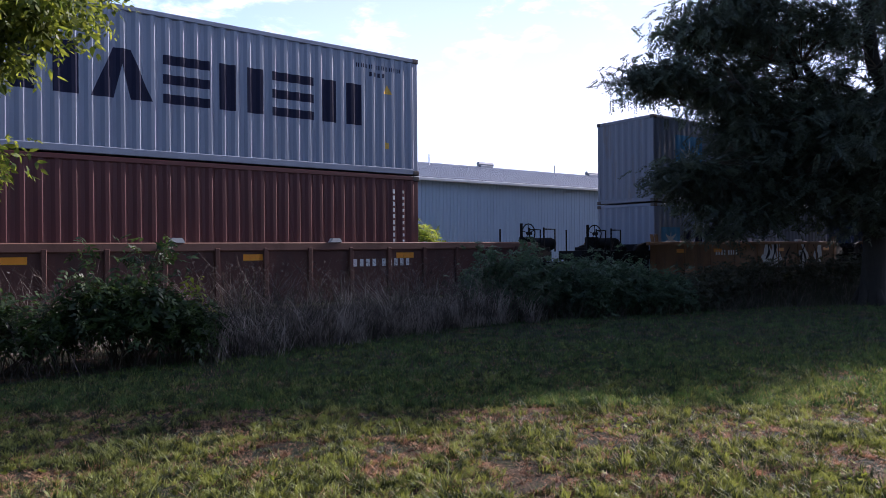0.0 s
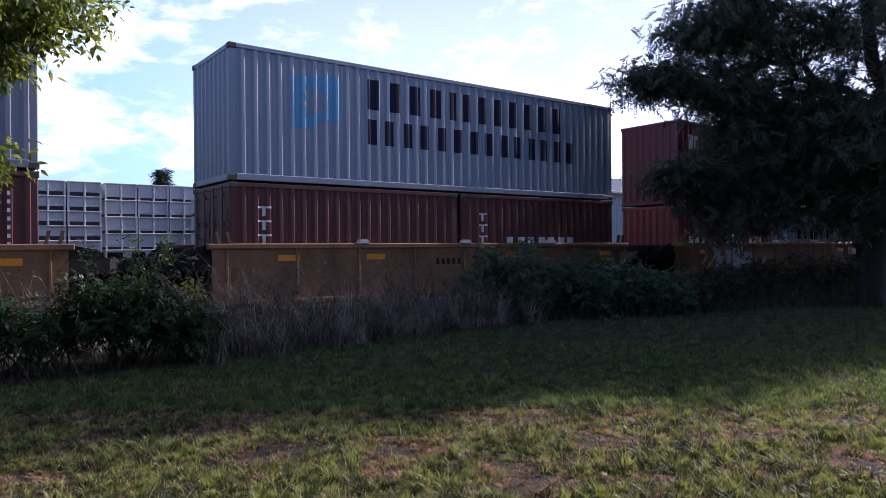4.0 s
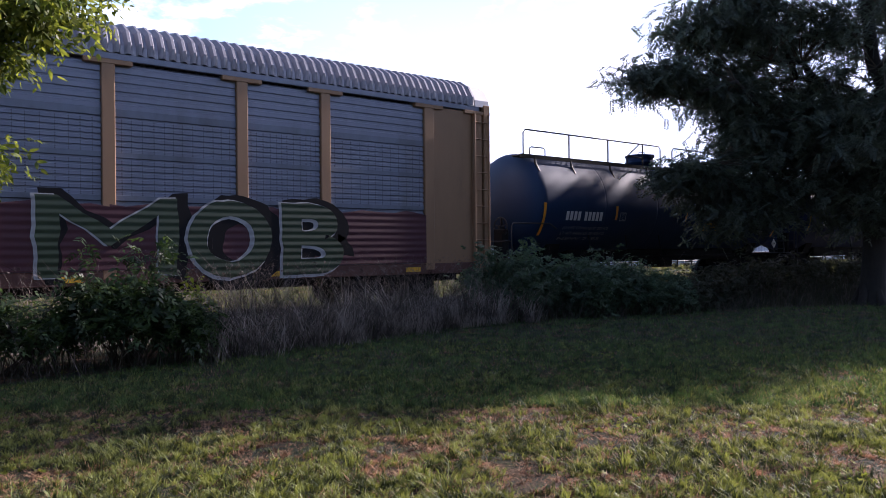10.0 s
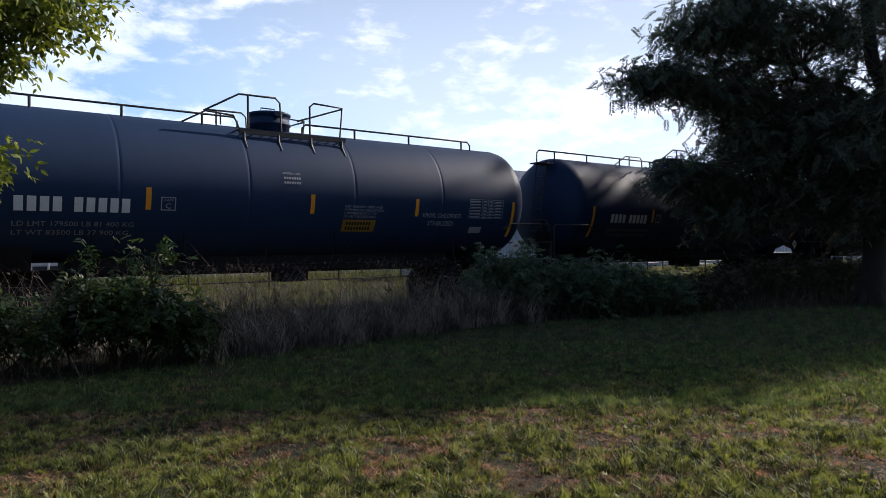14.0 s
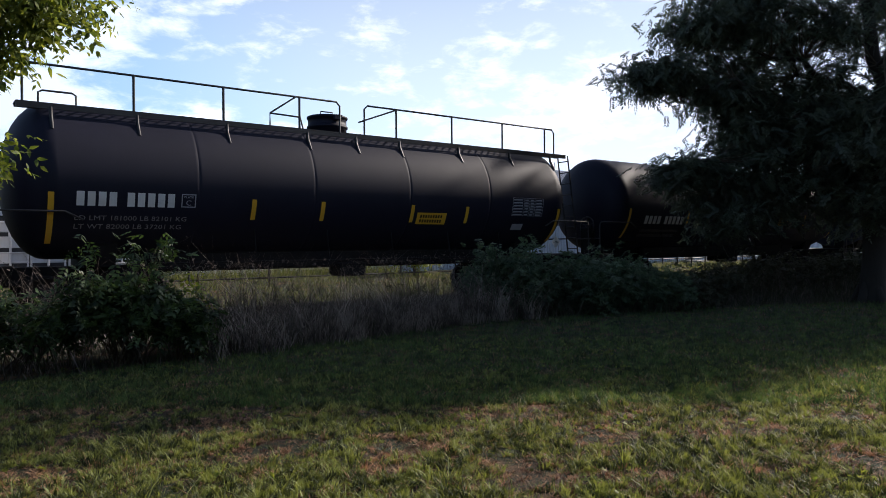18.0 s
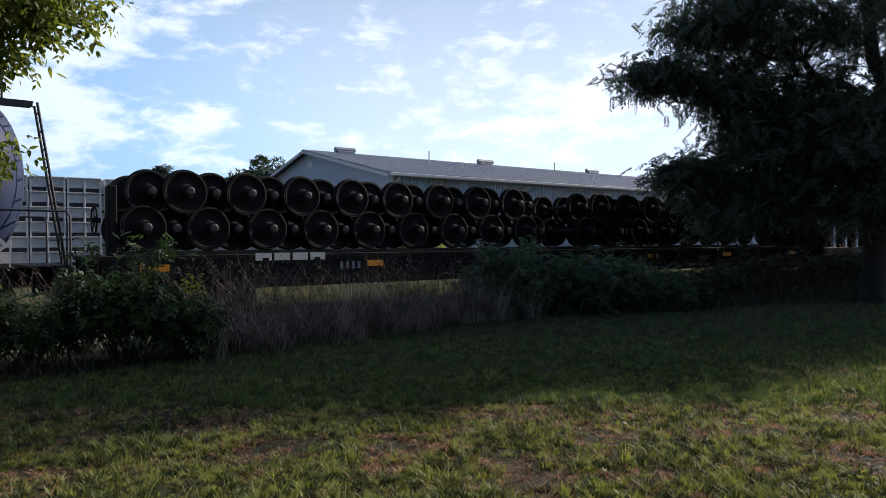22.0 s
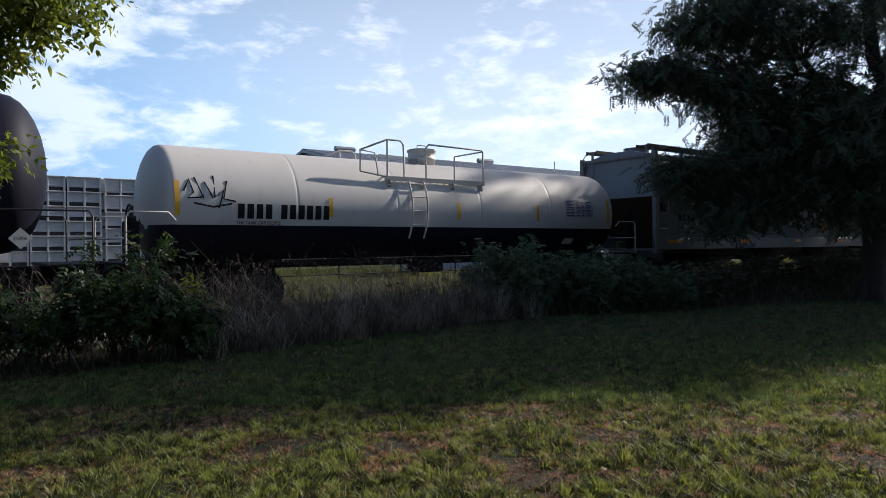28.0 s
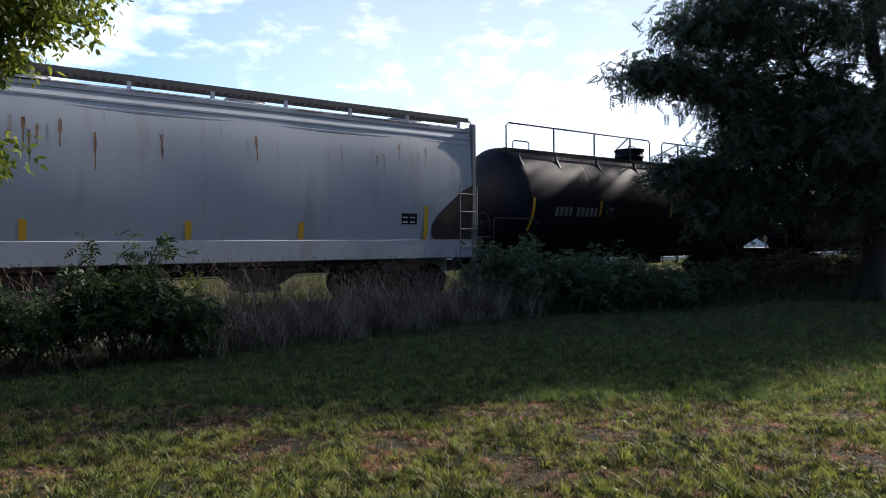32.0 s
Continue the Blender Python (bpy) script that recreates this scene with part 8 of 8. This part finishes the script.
def lumber_car(x0, length):
    car = thing("lumber_car", "empty oxide-brown centre-beam lumber car", "lumber car")
    zd, zt = 1.19, 4.83
    deck = Geo().box(0, length, -1.38, -0.2, zd - 0.06, zd, 0.01).box(0, length, 0.2, 1.38, zd - 0.06, zd, 0.01).box(0, length, -0.2, 0.2, 0.55, zd, 0.02)
    part("deck", deck, M_lumber, car)
    for s in (-1, 1):
        part("side_sill", Geo().box(0, length, s * 1.38 - 0.04, s * 1.38 + 0.04, zd - 0.33, zd + 0.02, 0.015), M_lumber, car)
    part("top_chord", Geo().box(0.3, length - 0.3, -0.3, 0.3, zt - 0.22, zt, 0.03), M_lumber, car)
    slot = Geo()
    n = 18
    xs = [1.13 + (length - 2.26) * k / (n - 1) for k in range(n)]
    for k in range(0, n - 1):
        xm = (xs[k] + xs[k + 1]) / 2
        if k % 2 == 0:
            # white strip, the brightness at the chord's slot put into its colour
            slot.box(xm - 0.17, xm + 0.17, -0.306, -0.298, zt - 0.07, zt - 0.035)
    part("slot_edge", slot.apart(), M_capwhite, car, "white strip in place of the brightness at a slot")
    for k, x in enumerate(xs):
        g = Geo()
        g.prism([(x - 0.125, zd), (x + 0.125, zd), (x + 0.07, zt - 0.22), (x - 0.07, zt - 0.22)], "y", -0.16, -0.12)
        g.prism([(x - 0.125, zd), (x + 0.125, zd), (x + 0.07, zt - 0.22), (x - 0.07, zt - 0.22)], "y", 0.12, 0.16)
        g.box(x - 0.03, x + 0.03, -0.12, 0.12, zd, zt - 0.22)
        p_ = part("post", g, M_lumber, car)
        for j in range(4):
            z = zd + 0.85 + j * 0.72
            # white mark in place of daylight seen through the hole
            part("post_hole_light", Geo().box(x - 0.013, x + 0.013, -0.166, -0.158, z, z + 0.07), M_capwhite, p_)

    def brace(ka, za, kb, zb_):
        g = Geo()
        beam_bar(g, xs[ka], za, xs[kb], zb_, 0.17, -0.11, -0.03)
        g.prism([(xs[kb] - 0.22, zb_ - 0.25), (xs[kb] - 0.1, zb_ + 0.12), (xs[kb] + 0.1, zb_ + 0.12), (xs[kb] + 0.1, zb_ - 0.3)], "y", -0.10, -0.04)
        part("diagonal", g, M_lumber, car)
    lo, hi, half = zd + 0.15, zt - 0.42, (zd + zt) / 2
    for a, b in ((0.42, 1), (length - 0.42, n - 2)):
        g = Geo()
        beam_bar(g, a, zd + 2.04, xs[b], lo, 0.17, -0.11, -0.03)
        part("diagonal", g, M_lumber, car)
    for k in (1, 3, 5):
        brace(k, lo, k + 2, hi)
        brace(n - 1 - k, lo, n - 3 - k, hi)
    brace(7, lo, 8, half - 0.1)
    brace(10, lo, 9, half - 0.1)
    brace(8, hi - 0.75, 9, hi)
    brace(9, hi - 0.75, 8, hi)
    for x in (0.0, length - 0.42):
        b_ = Geo().box(x, x + 0.1, -1.4, 1.4, zd, zt - 0.24, 0.015) if x == 0 else Geo().box(x + 0.32, x + 0.42, -1.4, 1.4, zd, zt - 0.24, 0.015)
        bk = part("bulkhead", b_, M_lumber, car)
        fr = Geo()
        ya, yb = (-0.12, 0.0) if x == 0 else (length, length + 0.12)
        for y in (-1.34, -0.45, 0.45, 1.34):
            fr.box(ya, yb, y - 0.06, y + 0.06, zd, zt - 0.28, 0.012)
        for z in (1.9, 2.7, 3.5, 4.3):
            fr.box(ya + 0.02, yb - 0.02, -1.34, 1.34, z, z + 0.07, 0.01)
        xa, xb = (0.1, 0.42) if x == 0 else (x, x + 0.32)
        for y in (-1.36, -0.7, 0.0, 0.7, 1.36):
            fr.box(xa, xb, y - 0.05, y + 0.05, zd, zt - (0.24 if abs(y) > 1 else 0.14), 0.012)
        for z in (2.0, 2.8, 3.6, 4.4):
            fr.box(xa + 0.05, xb - 0.05, -1.36, 1.36, z, z + 0.08, 0.01)
        fr.box(x, x + 0.42, -1.42, 1.42, zt - 0.32, zt - 0.19, 0.02)
        part("bulkhead_frame", fr, M_lumber, bk)
        part("ladder", ladder_geo(-1.3, -0.9, -0.2 if x == 0 else length + 0.2, 0.6, zt - 0.2, 0.38, axis="y"), M_lumber, car)
        part("letter_bar", bars_on(lambda u, v: (-1.445, v), x + 0.05, zt - 0.75, 4, 0.07, 0.1, 0.02), M_white, car)
        r_ = random.Random(int(x))
        bars = Geo()
        for j in range(9):
            z = zt - 0.45 - j * 0.33
            w_ = r_.uniform(0.5, 1.1)
            if x > 0:
                bars.box(x + 0.314, x + 0.32, -1.2, -1.2 + w_ * 0.4, z, z + 0.05)
                bars.box(x + 0.314, x + 0.32, 0.1, 0.1 + w_ * 0.5, z, z + 0.06)
        if bars.v:
            part("letter_bar", bars.apart(), M_white, bk, "plain white bar")
    wires = Geo()
    r_ = random.Random(2)
    for k in range(0, n - 1):
        for s in (-1,):
            wires.path([(xs[k] + 0.1, -1.3, zd + 0.02), (xs[k] + 0.6, -0.9, zd + 0.5), (xs[k] + 1.0, -0.4, zd + r_.uniform(1.2, 1.9))], 0.011, 5)
            wires.path([(xs[k] + 1.0, -1.3, zd + 0.02), (xs[k] + 0.5, -0.9, zd + 0.55), (xs[k] + 0.05, -0.4, zd + r_.uniform(1.2, 1.9))], 0.011, 5)
        wires.box(xs[k] + 0.5, xs[k] + 0.66, -1.36, -1.2, zd, zd + 0.13, 0.03)
    part("tie_down_cable", wires, M_frame, car, "slack tie-down cables and winches")
    for x, s in ((0, -1), (length, 1)):
        part("coupler", COUPLER[s], M_frame, car, at=pose(x - s * 0.2, 0, 0))
        truck(car, x - s * 2.0)
    low = Geo()
    for k in range(7):
        x = 4.2 + (length - 8.4) * k / 6
        low.cyl((x, -1.3, 0.45), (x, -1.3, zd - 0.3), 0.02, 6)
    low.cyl((4.2, -1.3, 0.5), (length - 4.2, -1.3, 0.5), 0.018, 6)
    part("underframe_rod", low, M_frame, car)
    part("character_bar", bars_on(lambda u, v: (-1.422, v), 2.75, zd - 0.25, 7, 0.10, 0.16, 0.055, groups=(2, 2)), M_grey_worn, car)
    tg = Geo()
    for x in (5.0, 14.5, 16.8):
        for j in range(2):
            tg.box(x, x + 0.6, -1.426, -1.421, zd - 0.27 + j * 0.12, zd - 0.19 + j * 0.12)
    part("data_bar", tg.apart(), M_casting, car)
    roll(car, x0)


lumber_car(283.2, 23.1)


# ---- covered hoppers ----
def hopper_car(x0, length, material, label, worn=False):
    car = thing("hopper_car", label, "hopper car", "covered hoppers")
    zs, zb, ze, zr = (1.50, 1.08, 4.33, 4.63) if worn else (1.55, 1.20, 4.25, 4.61)
    prof = [(-1.50, zs), (-1.56, zs + 0.5), (-1.59, zs + 0.9), (-1.60, zs + 1.4), (-1.60, zs + 1.9), (-1.55, ze - 0.25), (-1.46, ze)]
    inner = 0.14
    n = 40
    body = Geo()
    full = prof + [(-1.1, ze + 0.14), (-0.5, zr - 0.08), (0.5, zr - 0.08), (1.1, ze + 0.14)] + [(-y, z) for y, z in prof[::-1]]
    m_ = len(full)
    xs = [inner, inner + 0.1, inner + 0.45] + [inner + 0.45 + (length - 2 * inner - 0.9) * k / (n - 4) for k in range(1, n - 4)] + [length - inner - 0.45, length - inner - 0.1, length - inner]
    n = len(xs) - 1
    gap = set() if worn else {(k, j) for k in (1, n - 2) for j in (2, m_ - 4)}       # open ports at the ends
    bulge = lambda x, z: 0.035 * max(0, math.sin((z - zs) / (ze - zs) * math.pi)) * math.sin((x - inner) / (length - 2 * inner) * math.pi * 5) ** 2 * (1 if zs < z < ze else 0)
    vs = [(x, y - (bulge(x, z) if y < -1.2 else -bulge(x, z) if y > 1.2 else 0), z) for x in xs for y, z in full]
    body.add(vs, [(k * m_ + j, (k + 1) * m_ + j, (k + 1) * m_ + j + 1, k * m_ + j + 1) for k in range(n) for j in range(m_ - 1) if (k, j) not in gap], True)
    part("hopper_body", body, material, car)
    skin = lambda px, pz: (-float(np.interp(pz, [p[1] for p in prof], [-p[0] for p in prof])) - 0.042, pz)
    for x, s in ((inner, -1), (length - inner, 1)):
        g = Geo()
        top = [(y, z) for y, z in full if z >= zs + 1.35]
        g.add([(x, y, z) for y, z in top], [tuple(range(len(top)))[::s]])
        part("end_sheet", g, material, car)
        sl = Geo()
        w = 1.52
        sl.add([(x, -w, zs + 1.42), (x, w, zs + 1.42), (x - s * 2.1, w, zb - 0.1), (x - s * 2.1, -w, zb - 0.1)], [(0, 1, 2, 3)])
        part("slope_sheet", sl, M_rustdark, car, "rusty brown slope sheet")
        if worn:             # flat rounded patch under the slope sheet: rust, and the opening's shade as colour
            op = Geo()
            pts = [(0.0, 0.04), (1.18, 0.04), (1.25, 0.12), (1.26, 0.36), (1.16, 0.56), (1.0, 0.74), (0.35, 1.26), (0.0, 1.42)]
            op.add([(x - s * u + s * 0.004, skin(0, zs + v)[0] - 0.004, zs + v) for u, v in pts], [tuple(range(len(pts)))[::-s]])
            part("recess_patch", op, M_rustdark, car, "flat dark rusty patch in place of the shaded end opening")
        xe = 0.0 if s < 0 else length
        for y in (-1.5, 1.5):
            part("corner_post", Geo().box(min(xe, xe - s * 0.12), max(xe, xe - s * 0.12), y - 0.12 if y < 0 else y - 0.03, y + 0.03 if y < 0 else y + 0.12, zb - 0.12, ze + 0.16, 0.012), M_hopperframe, car, "weathered corner post")
        fr = Geo().box(min(xe, xe - s * 0.08), max(xe, xe - s * 0.08), -1.5, 1.5, ze + 0.0, ze + 0.1, 0.01)
        fr.box(min(xe, x - s * 2.0), max(xe, x - s * 2.0), -0.35, 0.35, 0.7, zb + 0.05, 0.02)
        fr.box(min(xe, x - s * 0.6), max(xe, x - s * 0.6), -1.5, 1.5, zb - 0.02, zb + 0.04)
        part("end_frame", fr.apart(), M_hopperframe, car)
        part("ladder", ladder_geo(min(xe - s * 0.03, xe - s * 0.58), max(xe - s * 0.03, xe - s * 0.58), -1.68, zb + 0.05, zs + 1.4, 0.38, 0.016, 0.014), M_hopperframe, car, "end ladder")
        part("ladder", ladder_geo(0.95, 1.4, xe + s * 0.06, 0.75, ze, 0.4, 0.016, 0.022, axis="y"), M_hopperframe, car)
        part("coupler", COUPLER[s], M_frame, car, at=pose(xe - s * 0.2, 0, 0))
        truck(car, xe - s * 1.75)
    part("brake_wheel", brake_wheel_geo(-0.1, -0.5, 2.3), M_frame, car)
    part("brake_stand", Geo().box(0.0, 0.1, -0.62, -0.38, 1.2, 2.55, 0.03), M_frame, car)
    part("air_reservoir", Geo().lathe([(-0.42, 0.02), (-0.38, 0.15), (-0.3, 0.18), (0.3, 0.18), (0.38, 0.15), (0.42, 0.02)], (0.75, 0.2, 1.62), "y", 14), M_frame, car)
    part("brake_rod", Geo().path([(0.1, -0.5, 1.5), (0.5, -0.3, 1.35), (1.4, -0.2, 1.2)], 0.025, 6), M_frame, car)
    for xe_, s_ in ((0.0, -1), (length, 1)):
        for y_ in (-1.3, 1.3):
            part("end_handrail", Geo().path([(xe_ + s_ * 0.02, y_, ze - 0.6), (xe_ + s_ * 0.16, y_, ze - 0.5), (xe_ + s_ * 0.18, y_, ze + 0.1), (xe_ + s_ * 0.05, y_, ze + 0.28), (xe_ - s_ * 0.2, y_ * 0.8, zr + 0.02)], 0.02, 6), M_hopperframe, car)
    for s in (-1, 1):
        y = s * 1.53
        part("side_sill", Geo().box(0.0, length, y - 0.035, y + 0.035, zb, zs + 0.03, 0.012), material, car)
        part("eave_rail", Geo().box(inner - 0.1, length - inner + 0.1, s * 1.46 - 0.06, s * 1.46 + 0.06, ze - 0.07, ze + 0.04, 0.012), material, car)
        if worn:
            for j in range(2):
                zz = ze - 0.24 - j * 0.14
                part("eave_bead", Geo().box(inner, length - inner, s * 1.55 - 0.02, s * 1.55 + 0.02, zz - 0.03, zz + 0.03, 0.01), material, car)
        bd = Geo()
        yb = s * 1.08
        bd.box(0.0, length, yb - 0.24, yb - 0.21, zr - 0.05, zr + 0.06).box(0.0, length, yb + 0.21, yb + 0.24, zr - 0.05, zr + 0.06)
        for k in range(int(length / 0.16)):
            x = 0.05 + k * 0.16
            bd.box(x, x + 0.05, yb - 0.22, yb + 0.22, zr + 0.0, zr + 0.035)
        rb = part("running_board", bd, M_walk, car, "weathered steel running board")
        st = Geo()
        for k in range(int(length / 1.55) + 1):
            x = 0.3 + (length - 0.6) * k / int(length / 1.55)
            st.box(x - 0.035, x + 0.035, yb + s * 0.2 - 0.03, yb + s * 0.2 + 0.03, ze - 0.02, zr + 0.02)
        part("support", st.apart(), material, rb)
    for k in range(5):
        hatch = Geo()
        x = inner + 1.0 + (length - 2 * inner - 2) * k / 4
        hatch.cyl((x, 0, zr - 0.1), (x, 0, zr + 0.07), 0.42, 18).cyl((x, 0, zr + 0.07), (x, 0, zr + 0.11), 0.46, 18)
        part("hatch_cover", hatch, material, car)
    for k in range(3):
        x = length * (0.27 + 0.23 * k)
        g = Geo()
        g.add([(x - 1.7, -1.45, zs), (x + 1.7, -1.45, zs), (x + 1.7, 1.45, zs), (x - 1.7, 1.45, zs), (x - 0.35, -0.5, 0.5), (x + 0.35, -0.5, 0.5), (x + 0.35, 0.5, 0.5), (x - 0.35, 0.5, 0.5)],
              [(0, 4, 5, 1), (1, 5, 6, 2), (2, 6, 7, 3), (3, 7, 4, 0), (4, 7, 6, 5)])
        g.box(x - 0.4, x + 0.4, -0.6, 0.6, 0.38, 0.5, 0.02)
        part("discharge_gate", g, M_walk, car, "dark steel hopper outlet")
    part("center_sill", Geo().box(0.3, length - 0.3, -0.3, 0.3, 0.75, 1.05, 0.02).cyl((2.5, -1.2, 0.95), (length - 2.5, -1.2, 0.95), 0.03, 6), M_frame, car)
    ink = M_blackpaint
    if not worn:
        part("character_bar", bars_on(skin, 1.2, 2.52, 4, 0.15, 0.24, 0.13), ink, car)
        part("character_bar", bars_on(skin, 1.2, 2.16, 4, 0.19, 0.22, 0.05), ink, car)
        tg = Geo()
        for x, w_ in ((0.65, 0.85), (5.0, 0.85), (9.05, 0.5), (12.65, 0.9), (17.12, 0.88)):
            patch_on(skin, x, x + w_, zs - 0.13, zs - 0.02, tg, 0.03)
        part("reflector", tg.apart(), M_orangetag, car, "orange reflector strip")
        plate = part("warning_plate", patch_on(skin, 10.92, 11.7, 1.9, 2.18), M_yellow, car, "yellow warning plate")
        part("character_bar", [patch_on(skin, x, x + w_, z, z + 0.028, None, 0.01)
                               for x, z, w_ in ((11.06, 2.145, 0.5), (11.03, 2.07, 0.16), (11.23, 2.07, 0.12), (11.39, 2.07, 0.19), (10.96, 2.0, 0.2), (11.2, 2.0, 0.14), (11.38, 2.0, 0.24), (11.02, 1.93, 0.22), (11.28, 1.93, 0.28))], ink, plate)
        part("character_bar", [patch_on(skin, x, x + w_, z, z + 0.022)
                               for x, z, w_ in ((8.87, 1.77, 0.75), (8.89, 1.73, 0.66), (12.72, 1.76, 0.7), (12.74, 1.72, 0.6), (15.76, 1.98, 0.2),
                                                (15.74, 1.89, 0.55), (15.72, 1.81, 0.46), (15.72, 1.73, 0.42))], M_hopperframe, car)
        part("character_bar", [patch_on(skin, 15.2, 15.2 + w_, z, z + 0.035, None, 0.03)
                               for z, w_ in ((1.49, 0.56), (1.43, 0.5), (1.37, 0.42))], ink, car)
        part("data_panel", patch_on(skin, 16.03, 16.3, 1.25, 1.35, None, 0.03), ink, car, "small black data panel")
    else:
        part("character_bar", bars_on(skin, 1.54, 2.5, 4, 0.185, 0.26, 0.03), M_navy, car)
        part("character_bar", bars_on(skin, 1.62, 2.18, 5, 0.13, 0.21, 0.035), ink, car)
        tg = Geo()
        for x in (1.37, 5.2, 6.95, 9.6, 12.4, 14.8, 18.1):
            patch_on(skin, x, x + 0.12, zs + 0.05, zs + (0.85 if x < 2 or x > 17 else 0.42), tg, 0.01, 1, 4)
        part("reflector", tg.apart(), M_yellow, car, "upright yellow reflector")
        r_ = random.Random(11)
        for k in range(44):
            x = r_.uniform(2.2, length - 1.0)
            w_, z1 = r_.uniform(0.03, 0.09), r_.choice((ze - 0.5, ze - 0.55, ze - 0.62)) - r_.uniform(0, 0.25)
            z0 = z1 - r_.uniform(0.15, 0.7)
            g = Geo()
            lean_, m2 = r_.uniform(-0.02, 0.02), 5
            for i in range(m2 + 1):
                f_ = i / m2
                zz, half_ = z1 + (z0 - z1) * f_, w_ * 0.5 * (1 - 0.8 * f_) * (0.8 + 0.4 * math.sin(i * 2.1 + k))
                g.v += [(x + lean_ * f_ - half_, skin(x, zz)[0] - 0.002, zz), (x + lean_ * f_ + half_, skin(x, zz)[0] - 0.002, zz)]
            for i in range(m2):
                g.f.append((2 * i, 2 * i + 2, 2 * i + 3, 2 * i + 1))
                g.s.append(False)
            part("rust_run", g, M_rustfaint if k % 3 else M_rust, car, "rust run")
        rl_ = Geo()
        for k in range(16):
            x = r_.uniform(0.5, length - 2)
            rl_.box(x, x + r_.uniform(0.3, 1.8), -1.523, -1.518, ze + 0.0 + r_.uniform(0, 0.02), ze + 0.035)
        part("rust_run", rl_.apart(), M_rust, car, "rusty eave edge")
    seam = Geo()
    for k in range(1, 9):
        x = inner + (length - 2 * inner) * k / 9
        patch_on(skin, x, x + 0.02, zs + 0.75, ze - 0.45, seam, -0.006, 1, 6)
    part("weld_seam", seam.apart(), material, car)
    for tx, v, w_ in (("LD LMT 196900", zs + 0.32, 0.95), ("LT WT 66100", zs + 0.18, 0.8)):
        part("lettering", text_on(skin, tx, 1.5 if worn else 1.15, v, w_, 0.075), ink, car, "small weight lettering")
    dp = length - 2.3
    part("data_panel", patch_on(skin, dp, dp + 0.44, 1.9, 2.16), ink, car, "small black data panel")
    fr = Geo()
    for j in range(2):
        for i in range(2):
            patch_on(skin, dp + 0.03 + i * 0.21, dp + 0.17 + i * 0.21, 1.94 + j * 0.11, 1.97 + j * 0.11, fr, 0.01)
    part("data_field", fr.apart(), M_white, car)
    roll(car, x0)


hopper_car(342.22, 18.75, M_hopper, "smooth grey covered hopper with orange reflectors")
hopper_car(362.18, 19.75, M_hopper_worn, "pale worn covered hopper with rust streaks", worn=True)


# ---- what moves ----
def gone(t):
    """How far the train has run at t seconds: a steady pace that quickens a little after 12 s."""
    s = 11.39 * t
    if t > 12:
        u = min(t, 23.0) - 12
        s += 0.5 * (0.41 / 11) * u * u
    if t > 23:
        s += 0.41 * (t - 23)
    return s


def motions():
    times = (0, 6, 12, 15, 18, 21, 23, 27.5, 32)
    for ob, x0, y, z, turn in CARS:
        walk(ob, [(t, pose(x0 - gone(t), y, z, 0, 0, turn)) for t in times])
    step = 1 / 30
    n = int(32 / step) + 1
    for side, dx in ((0, -0.88), (1, 0.88)):
        rows, last = [], -1
        for i in range(n + 1):
            t = min(32.0, i * step)
            if frame(t) == last:
                continue
            last = frame(t)
            rows.append((t, Matrix.Translation((dx, 0, 0.457)) @ Matrix.Rotation(-gone(t) / 0.457, 4, "Y")))
        lead = AXLES[side][0]
        walk(lead, rows)
        for w in AXLES[side][1:]:
            w.rotation_mode = "QUATERNION"
            d = w.animation_data_create()
            d.action = lead.animation_data.action
            d.action_slot = lead.animation_data.action_slot


motions()
